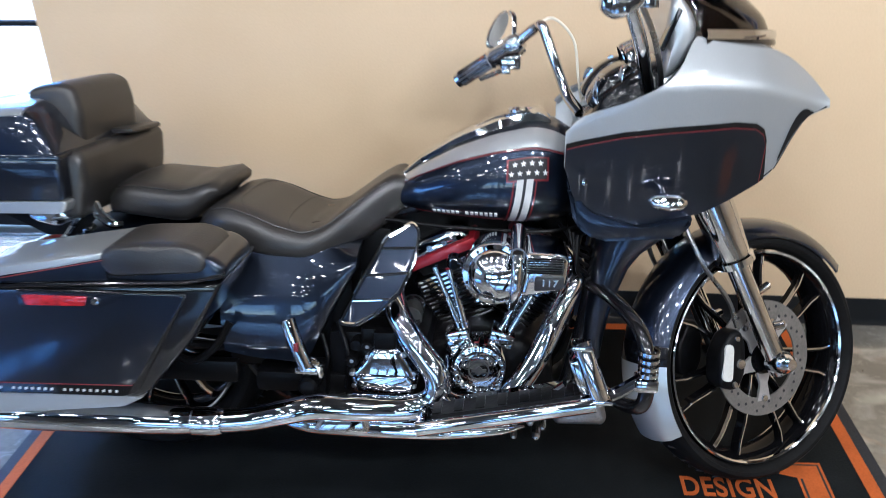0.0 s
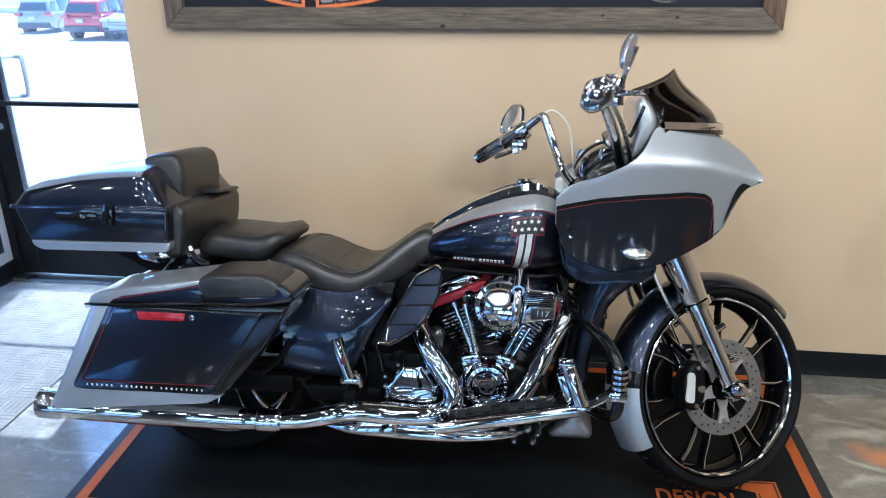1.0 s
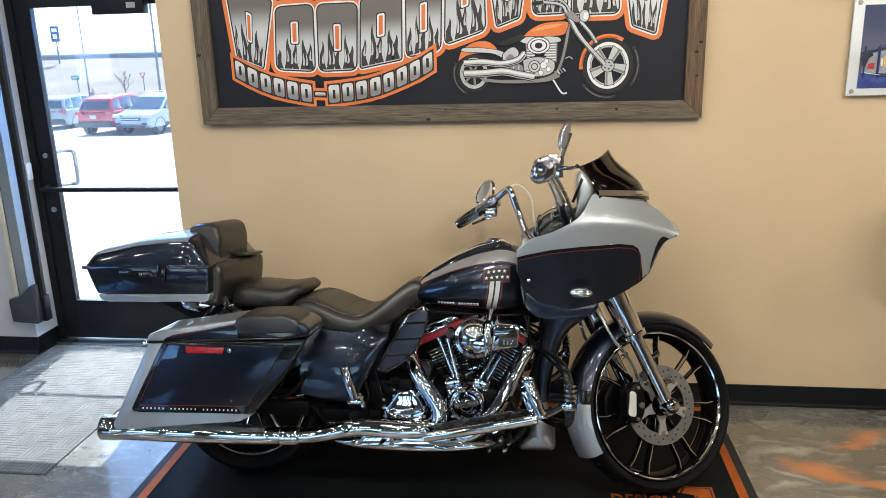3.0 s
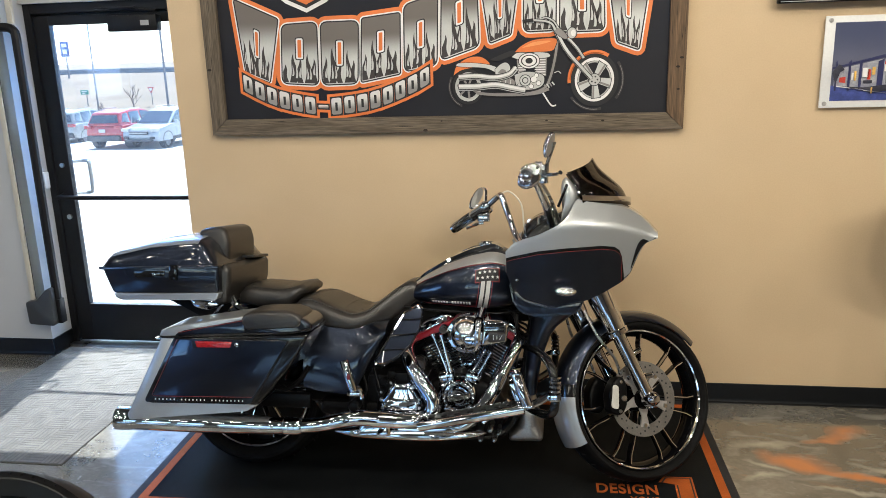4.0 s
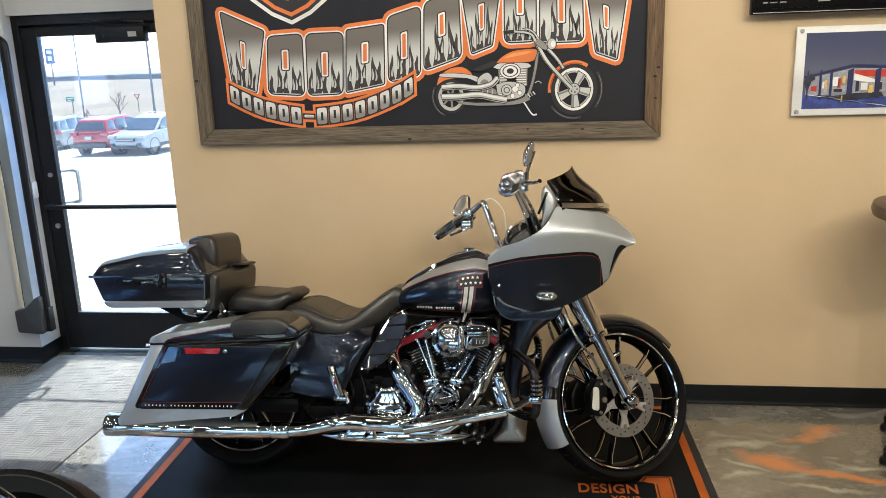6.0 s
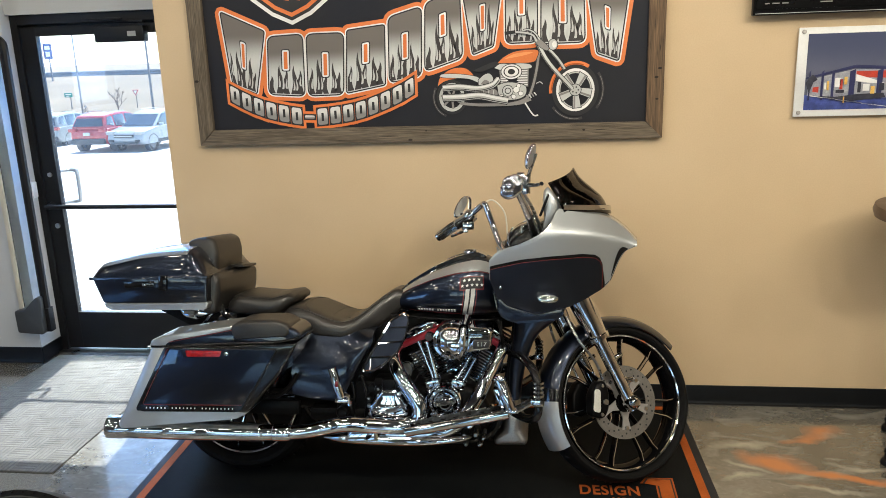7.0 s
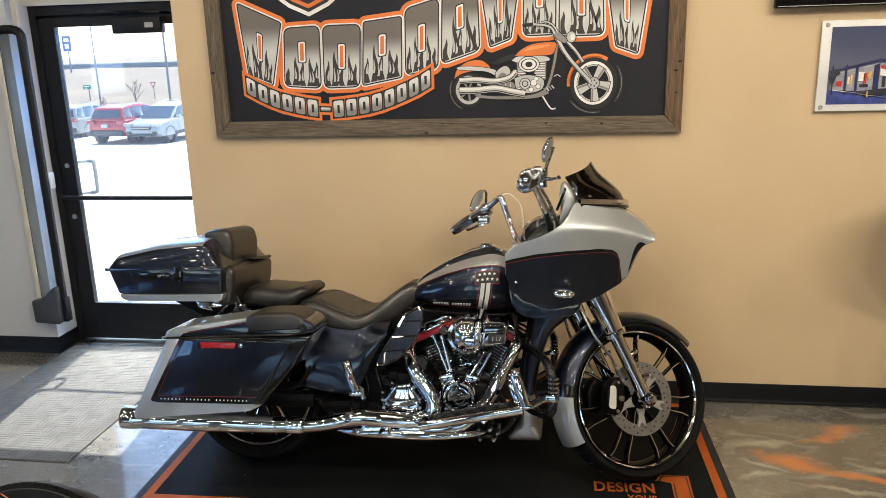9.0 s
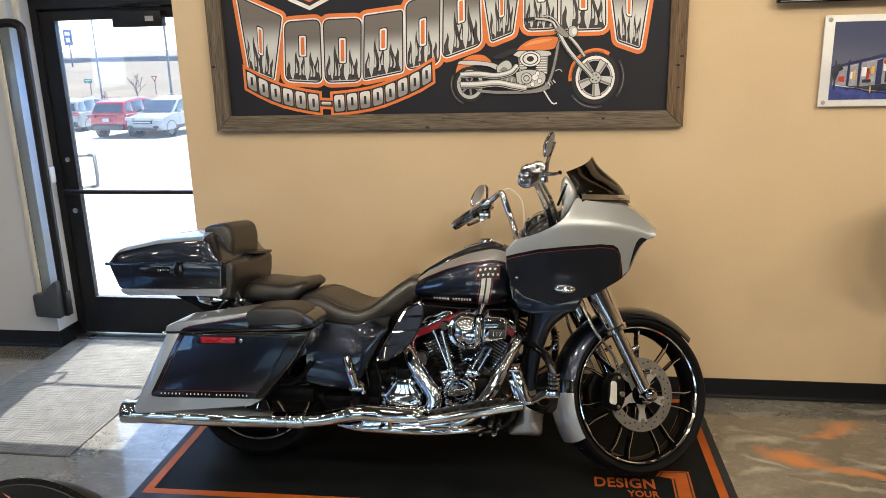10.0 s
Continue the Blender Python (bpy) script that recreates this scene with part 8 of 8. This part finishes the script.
print_shape("print_forecourt", P((0.06, 0.19), (0.30, 0.10), (0.62, 0.15), (0.60, 0.21), (0.40, 0.20), (0.24, 0.17)), 8, "dusk_dark")
for u0, v0, u1, v1, mt in ((0.165, 0.26, 0.180, 0.38, "dusk_gold"), (0.295, 0.33, 0.318, 0.43, "dusk_gold"), (0.235, 0.22, 0.30, 0.26, "dusk_dark"), (0.225, 0.30, 0.270, 0.42, "white_ink"), (0.262, 0.27, 0.285, 0.40, "dusk_red"), (0.40, 0.22, 0.425, 0.36, "dusk_dark"), (0.50, 0.20, 0.53, 0.30, "dusk_gold"), (0.44, 0.24, 0.49, 0.33, "white_ink"), (0.56, 0.24, 0.60, 0.34, "dusk_dark"), (0.296, 0.09, 0.306, 0.17, "dusk_gold"), (0.145, 0.27, 0.16, 0.36, "white_ink")):
    print_shape("print_window", P((u0, v0), (u1, v0), (u1, v1), (u0, v1)), 9, mt)
for k in range(5):
    u, v = 0.04 + 0.10 * k, 0.185 - 0.028 * k
    print_shape("print_kerb", P((u, v), (u + 0.20, v - 0.05), (u + 0.20, v - 0.042), (u, v + 0.010)), 9, "dusk_snow" if k % 2 else "white_ink")
print_shape("print_tree", P((0.0, 0.36), (0.02, 0.42), (0.05, 0.47), (0.075, 0.44), (0.09, 0.40), (0.06, 0.37), (0.03, 0.22)), 9, "dusk_dark")
for x in (PX0 + 0.022, PX1 - 0.022):
    for z in (PZ0 + 0.018, PZ1 - 0.018):
        part("standoff", lathe(B(), [(0.0, -0.038), (0.008, -0.037), (0.010, -0.033), (0.010, 0.0)], (x, WALL_Y, z), 16), "satin_grey", pic, "small pale metal standoff")
tv = thing("wall_screen", "black flat screen on the wall above the picture", "television")
fb = B()
block(fb, (1.294 + 0.56, WALL_Y - 0.06, 1.916 + 0.32), (1.12, 0.035, 0.64), 0.006)
part("screen_case", fb, "satin_black", tv)
fb = B()
block(fb, (1.294 + 0.56, WALL_Y - 0.079, 1.916 + 0.325), (1.095, 0.004, 0.60))
part("screen_panel", fb, "screen_off", tv, "dark screen", 0)
fb = B()
block(fb, (1.294 + 0.56, WALL_Y - 0.079, 1.923), (1.10, 0.006, 0.003))
part("lower_trim", fb, "steel", tv, "thin bright lower trim", 0)
for x, wd in ((1.352, 0.020), (1.388, 0.030), (1.428, 0.026), (1.60, 0.05)):
    part("screen_mark", block(B(), (x, WALL_Y - 0.0815, 1.966), (wd, 0.002, 0.005)), "grey_ink", tv, "small pale marks on the screen" if x < 1.36 else "", 0)
fb = B()
block(fb, (1.294 + 0.56, WALL_Y - 0.022, 2.25), (0.3, 0.04, 0.3))
part("wall_mount", fb, "black_metal", tv, "", 0)

# ---- high round table at the wall ----
tab = thing("bar_table", "high round table with a brown laminate top and black base", "table", pose(2.08, 2.125, 0))
rotx = Matrix.Rotation(radians(90), 4, "X")
part("tabletop", lathe(B(), [(0.0, 1.126), (0.305, 1.126), (0.325, 1.120), (0.332, 1.096), (0.325, 1.072), (0.300, 1.066), (0.0, 1.064)], n=64, m=rotx), "table", tab, "brown laminate top")
part("pole", lathe(B(), [(0.0, 0.05), (0.05, 0.06), (0.038, 0.10), (0.038, 1.03), (0.12, 1.064)], n=24, m=rotx), "black_metal", tab)
for k in range(4):
    a = radians(203 + 90 * k)
    ca, sa = math.cos(a), math.sin(a)
    leg = part("foot", tube(B(), [(0.03 * ca, 0.03 * sa, 0.115), (0.13 * ca, 0.13 * sa, 0.095), (0.225 * ca, 0.225 * sa, 0.070), (0.248 * ca, 0.248 * sa, 0.050)], [0.030, 0.026, 0.022, 0.018], 12), "black_metal", tab, "splayed black foot")
    part("glide", lathe(B(), [(0.0, 0.0), (0.026, 0.0), (0.028, 0.010), (0.024, 0.026), (0.014, 0.030), (0.014, 0.055), (0.0, 0.058)], n=20, m=Matrix.Translation((0.245 * ca, 0.245 * sa, 0)) @ rotx), "black_metal", leg, "round levelling glide")

# ---- the neighbouring motorcycle, of which the black cowl comes into view ----
near = thing("parked_motorcycle", "black motorcycle front end with a gloss black round cowl", "motorcycle", pose(-0.195, -0.54, -0.008))
fb = B()
lathe(fb, [(0.0, -0.045), (0.045, -0.040), (0.09, -0.025), (0.117, 0.0), (0.128, 0.027), (0.130, 0.038), (0.124, 0.040), (0.112, 0.024)], (0, 0, 0), 56, m=pose(0, 0, 1.234, -15, 0, 0) @ Matrix.Diagonal((1, -1, 1, 1)))
cowl = part("headlight_cowl", fb, "satin_black", near, "gloss black round headlight cowl")
COWL = pose(0, 0, 1.234, -15, 0, 0) @ Matrix.Diagonal((1, -1, 1, 1))
part("cowl_band", lathe(B(), [(0.1245, 0.0405), (0.1235, 0.0415), (0.104, 0.034), (0.101, 0.028)], (0, 0, 0), 56, m=COWL), "cowl_grey", cowl, "matt dark grey inner band")
part("cowl_well", lathe(B(), [(0.1015, 0.029), (0.095, 0.010), (0.06, -0.012), (0.0, -0.02)], (0, 0, 0), 48, m=COWL), "satin_black", cowl)
fb = B()
for k in range(64):
    a = 2 * math.pi * k / 64
    block(fb, COWL @ Vector((0.1285 * math.cos(a), 0.0402, 0.1285 * math.sin(a))), (0.0016, 0.0016, 0.0016), 0.0005)
part("rim_knurl", fb, "gloss_black", cowl, "knurled rim edge")
fb = B()
tube(fb, [(0.005, -0.062, 1.389), (0.026, -0.060, 1.373), (0.037, -0.060, 1.363), (0.050, -0.060, 1.345), (0.060, -0.055, 1.31), (0.062, -0.02, 1.24)], 0.0042, 10)
part("brace", fb, "chrome", cowl, "chrome brace")
for s in (-1, 1):
    fb = B()
    rod(fb, (s * 0.09, -0.05, 1.15), (s * 0.09, 0.22, 0.30), 0.026, 14)
    part("fork_leg", fb, "gloss_black", near)
fb = B()
prof = []
for k in range(13):
    a = radians(-142 + 284 * k / 12)
    prof.append((0.29 + 0.035 * math.cos(a), 0.055 * math.sin(a)))
lathe(fb, prof, (0, 0, 0), 48, m=Matrix.Translation((0, 0.22, 0.333)) @ Matrix.Rotation(radians(90), 4, "Z"))
part("tyre", fb, "tyre", near)
fb = B()
lathe(fb, [(0.0, -0.07), (0.03, -0.07), (0.03, -0.02), (0.255, -0.012), (0.265, 0.0), (0.255, 0.012), (0.03, 0.02), (0.03, 0.07), (0.0, 0.07)], (0, 0, 0), 40, m=Matrix.Translation((0, 0.22, 0.333)) @ Matrix.Rotation(radians(90), 4, "Z"))
part("wheel", fb, "gloss_black", near)

# ---- outdoors ----
for x0, x1, y0, y1 in ((-2000, ROOM_W - 0.3, -2000, 3.45), (ROOM_W - 0.3, 2000, -2000, ROOM_S - 0.3)):
    gb = B()
    skin(gb, [[(x0, y, -0.06), (x1, y, -0.06)] for y in (y0, y1)])
    tagged(part("pavement", gb, "lot", flip=False, smooth=0), "pale concrete pavement round the building", "ground", kind="structure")
gb = B()
GROUND = [(3.45, -0.03), (6, -0.12), (14, -0.95), (24, -1.58), (31, -2.08), (37, -2.18), (42, -1.62), (44, -1.45), (54, -0.35), (62, 0.62), (70, 0.75), (90, 0.7), (300, 0.2), (2000, -6.0)]
rows = []
for y, z in GROUND[:7]:
    rows.append([(x, y, z) for x in (-2000, -200, -60, -30, -15, 0, 30, 200, 2000)])
skin(gb, rows)
tagged(part("ground", gb, "lot", flip=False), "sunlit pale concrete car park", "ground", kind="structure")
gb = B()
rows = []
rng = random.Random(3)
for y, z in GROUND[6:]:
    rows.append([(x, y, z + 0.004 + (rng.uniform(-0.08, 0.08) if 44 < y < 90 and abs(x) < 150 else 0)) for x in [-2000, -300, -120] + list(range(-80, 61, 8)) + [120, 300, 2000]])
skin(gb, rows)
tagged(part("grass_bank", gb, "dry_grass", flip=False, smooth=60), "dry straw-coloured grass embankment beyond the car park", "ground", kind="structure")
gb = B()
block(gb, (0, 41.4, -1.62), (400, 1.2, 0.30), 0.03)
tagged(part("kerb", gb, "snow_kerb"), "pale concrete kerb at the edge of the car park", "kerb", kind="structure")


def guard_rail():
    t = thing("guard_rail", "long grey steel guard rail along the road on the bank", "guard rail", pose(-40, 63, 0.40))
    fb = B()
    skin(fb, [[(x, y, z) for y, z in ((0, 0.20), (-0.06, 0.30), (0, 0.42), (-0.06, 0.55), (0, 0.66), (0.03, 0.66), (0.03, 0.20))] for x in (-40, 60)], True, True)
    part("rail", fb, "rail_grey", t)
    for k in range(26):
        fb = B()
        block(fb, (-40 + 4 * k, 0.08, 0.3), (0.12, 0.12, 0.7))
        part("post", fb, "galv", t, "", 0)


guard_rail()


def car(name, paint, label, m):
    """A family sport utility car: x forwards."""
    t = thing(name, label, "car", m, "parked cars")

    def tucked(bm):
        """The cabin draws in towards the roof."""
        for v in bm.verts:
            v.co.y *= 1 - 0.36 * max(0.0, v.co.z - 1.0)
        return bm

    def bowed(bm, k=0.16):
        """Nose and tail are round in plan."""
        for v in bm.verts:
            if abs(v.co.x) > 1.5:
                v.co.x -= math.copysign(k * (abs(v.co.y) / 0.93) ** 3, v.co.x)
        return bm
    lower = rounded([(-2.16, 0.42), (-2.26, 0.66), (-2.20, 1.00), (-2.08, 1.07), (0.9, 1.06), (1.22, 1.05), (1.96, 0.95), (2.20, 0.80), (2.26, 0.52), (2.12, 0.34), (-2.05, 0.34)], 0.10)
    body = part("body", bowed(puff(B(), lower, -0.93, 0.93, 0.10, 6)), paint, t)
    cabin = rounded([(-2.14, 1.02), (-2.00, 1.36), (-1.84, 1.60), (-0.9, 1.69), (-0.1, 1.67), (0.32, 1.57), (1.16, 1.02)], 0.09)
    part("cabin", bowed(tucked(puff(B(), cabin, -0.86, 0.86, 0.05, 5)), 0.08), paint, t)
    for s in (-1, 1):
        for out in ([(0.92, 1.08), (0.26, 1.54), (-0.30, 1.60), (-0.34, 1.07)], [(-0.42, 1.07), (-0.40, 1.60), (-1.20, 1.58), (-1.24, 1.10)], [(-1.34, 1.12), (-1.30, 1.57), (-1.68, 1.53), (-1.90, 1.20)]):
            part("side_window", tucked(prism(B(), rounded(out, 0.05), s * 0.868, s * 0.84, 0.004)), "car_glass", t)
        part("roof_rail", tucked(tube(B(), [(-1.6, s * 0.80, 1.66), (-0.9, s * 0.80, 1.73), (-0.1, s * 0.80, 1.71)], 0.02, 6, 3)), "steel", t)
        part("sill_cladding", block(B(), (0, s * 0.925, 0.42), (2.1, 0.03, 0.16), 0.01), "dark_grey", t)
        part("tail_lamp", block(B(), (-2.12, s * 0.74, 1.00), (0.20, 0.36, 0.17), 0.05), "red_lens", t)
        part("headlamp", block(B(), (2.02, s * 0.72, 0.86), (0.30, 0.38, 0.15), 0.05), "pale_ink", t)
        part("fog_lamp", block(B(), (2.16, s * 0.66, 0.52), (0.12, 0.22, 0.12), 0.03), "dark_grey", t)
        mir = B()
        block(mir, (0.74, s * 0.99, 1.12), (0.13, 0.20, 0.14), 0.04)
        part("door_mirror", mir, paint, t)
        for x in (-1.36, 1.38):
            part("wheel_arch", lathe(B(), [(0.355, s * 0.70), (0.395, s * 0.70), (0.395, s * 0.934), (0.355, s * 0.934)], (x, 0, 0.37), 24, closed=True), "dark_grey", t)
            wb = part("wheel", lathe(B(), [(0.0, s * 0.88), (0.07, s * 0.91), (0.22, s * 0.90), (0.245, s * 0.88)], (x, 0, 0.355), 24), "galv", t)
            part("tyre", lathe(B(), [(0.235, s * 0.72), (0.345, s * 0.72), (0.36, s * 0.78), (0.345, s * 0.925), (0.24, s * 0.92)], (x, 0, 0.355), 28, closed=True), "tyre", wb)
    part("rear_window", bowed(skin(B(), [[(x + d, y * w, z) for y in (-1, -0.5, 0.5, 1)] for d in (-0.02, 0.01) for x, z, w in (((-2.105, 1.16, 0.72), (-1.93, 1.50, 0.60)) if d < 0 else ((-1.93, 1.50, 0.60), (-2.105, 1.16, 0.72)))], False), 0.08), "car_glass", t)
    part("windscreen", skin(B(), [[(x, y * w, z) for y in (-1, -0.5, 0.5, 1)] for x, z, w in ((1.10, 1.09, 0.76), (0.40, 1.55, 0.64), (0.37, 1.52, 0.64), (1.06, 1.06, 0.76))]), "car_glass", t)
    part("grille", block(B(), (2.165, 0, 0.73), (0.14, 0.92, 0.15), 0.04), "dark_grey", t)
    part("grille_bar", block(B(), (2.215, 0, 0.735), (0.06, 0.90, 0.035), 0.01), "steel", t, "bright bar across the grille")
    fb = B()
    block(fb, (2.16, 0, 0.40), (0.16, 1.30, 0.09), 0.03)
    block(fb, (-2.16, 0, 0.50), (0.18, 1.62, 0.26), 0.06)
    part("bumper", fb, "dark_grey", t)
    part("number_plate", block(B(), (-2.262, 0, 0.84), (0.03, 0.32, 0.14), 0.005), "pale_ink", t)


car("parked_car", "car_red", "red sport utility car parked in the bright car park", pose(-19.45, 33.25, -2.10, 0, 0, 87))
car("parked_car", "car_white", "white sport utility car parked beside the red one", pose(-17.55, 33.1, -2.10, 0, 0, -97))
car("parked_car", "car_grey", "pale grey car at the edge of the doorway view", pose(-23.9, 36.4, -2.28, 0, 0, 90))


def pole(name, label, x, y, z0, z1, r, head):
    t = thing(name, label, "pole", pose(x, y, z0))
    part("pole", rod(B(), (0, 0, -0.3), (0, 0, z1 - z0), r, 12, r * 0.7), "galv", t)
    if head:
        head(t, z1 - z0)


def lamp_head(t, h):
    fb = B()
    block(fb, (0.4, 0, h), (1.1, 0.3, 0.12), 0.03)
    part("lamp_head", fb, "dark_grey", t)


def blue_head(t, h):
    fb = B()
    block(fb, (0, -0.08, h - 0.55), (0.75, 0.06, 1.25), 0.02)
    b = part("sign_face", fb, "blue_sign", t, "blue sign face")
    fb = B()
    block(fb, (0, -0.115, h - 0.25), (0.45, 0.01, 0.28))
    block(fb, (0, -0.115, h - 0.75), (0.36, 0.01, 0.36))
    part("sign_bar", fb, "white_ink", b, "plain pale bars", 0)


def green_head(t, h):
    fb = B()
    block(fb, (-0.1, -0.05, h), (0.56, 0.04, 0.29), 0.02)
    b = part("sign_face", fb, "green_sign", t, "green street sign")
    fb = B()
    block(fb, (-0.1, -0.075, h + 0.04), (0.4, 0.01, 0.06))
    block(fb, (-0.15, -0.075, h - 0.07), (0.2, 0.01, 0.05))
    part("sign_bar", fb, "white_ink", b, "plain white bars", 0)


def yield_head(t, h):
    fb = B()
    prism(fb, [(-0.22, 0.17), (0.22, 0.17), (0.0, -0.22)], -0.06, -0.03, m=Matrix.Translation((0, 0, h)))
    b = part("sign_face", fb, "red_sign", t, "red-edged triangular sign", 0)
    fb = B()
    prism(fb, [(-0.13, 0.115), (0.13, 0.115), (0.0, -0.11)], -0.075, -0.06, m=Matrix.Translation((0, 0, h)))
    part("sign_inner", fb, "white_ink", b, "", 0)


pole("street_lamp", "tall grey street lamp pole beyond the car park", -27.95, 44.5, -1.4, 7.0, 0.055, lamp_head)
pole("street_lamp", "tall grey street lamp pole beyond the car park", -23.3, 44.5, -1.4, 7.0, 0.075, lamp_head)
pole("sign_post", "blue advertising sign on a post", -39.8, 60, 0.3, 3.3, 0.07, blue_head)
pole("street_sign", "green street name sign on a thin post", -30.2, 47, -1.3, -0.22, 0.04, green_head)
pole("road_sign", "triangular road sign on a thin post", -25.65, 47, -1.3, -0.165, 0.03, yield_head)


def bare_tree(x, y, z, h, seed):
    t = thing("bare_tree", "small leafless tree on the grass bank", "tree", pose(x, y, z))
    rng = random.Random(seed)
    trunk_b, limbs = B(), B()
    tube(trunk_b, [(0, 0, -0.1), (0.03, 0, h * 0.35), (0.0, 0.02, h * 0.7)], [0.05, 0.04, 0.02], 8)

    def branch(p, d, ln, r, depth):
        q = p + d * ln
        tube(limbs, [p, (p + q) / 2 + Vector((rng.uniform(-1, 1), rng.uniform(-1, 1), 0)) * ln * 0.06, q], [r, r * 0.8, r * 0.55], 5, 2)
        if depth:
            for _ in range(3):
                nd = (d + Vector((rng.uniform(-0.8, 0.8), rng.uniform(-0.8, 0.8), rng.uniform(0.0, 0.7)))).normalized()
                branch(p + d * ln * rng.uniform(0.5, 1.0), nd, ln * 0.62, r * 0.6, depth - 1)
    for k in range(7):
        a = 2.4 * k
        branch(Vector((0, 0, h * (0.3 + 0.06 * k))), Vector((math.cos(a), math.sin(a), 1.1)).normalized(), h * 0.30, 0.022, 2)
    part("trunk", trunk_b, "bark", t)
    part("limbs", limbs, "bark", t)


bare_tree(-25.6, 44.5, -1.55, 1.75, 5)
bare_tree(-27.6, 44.2, -1.50, 0.7, 6)
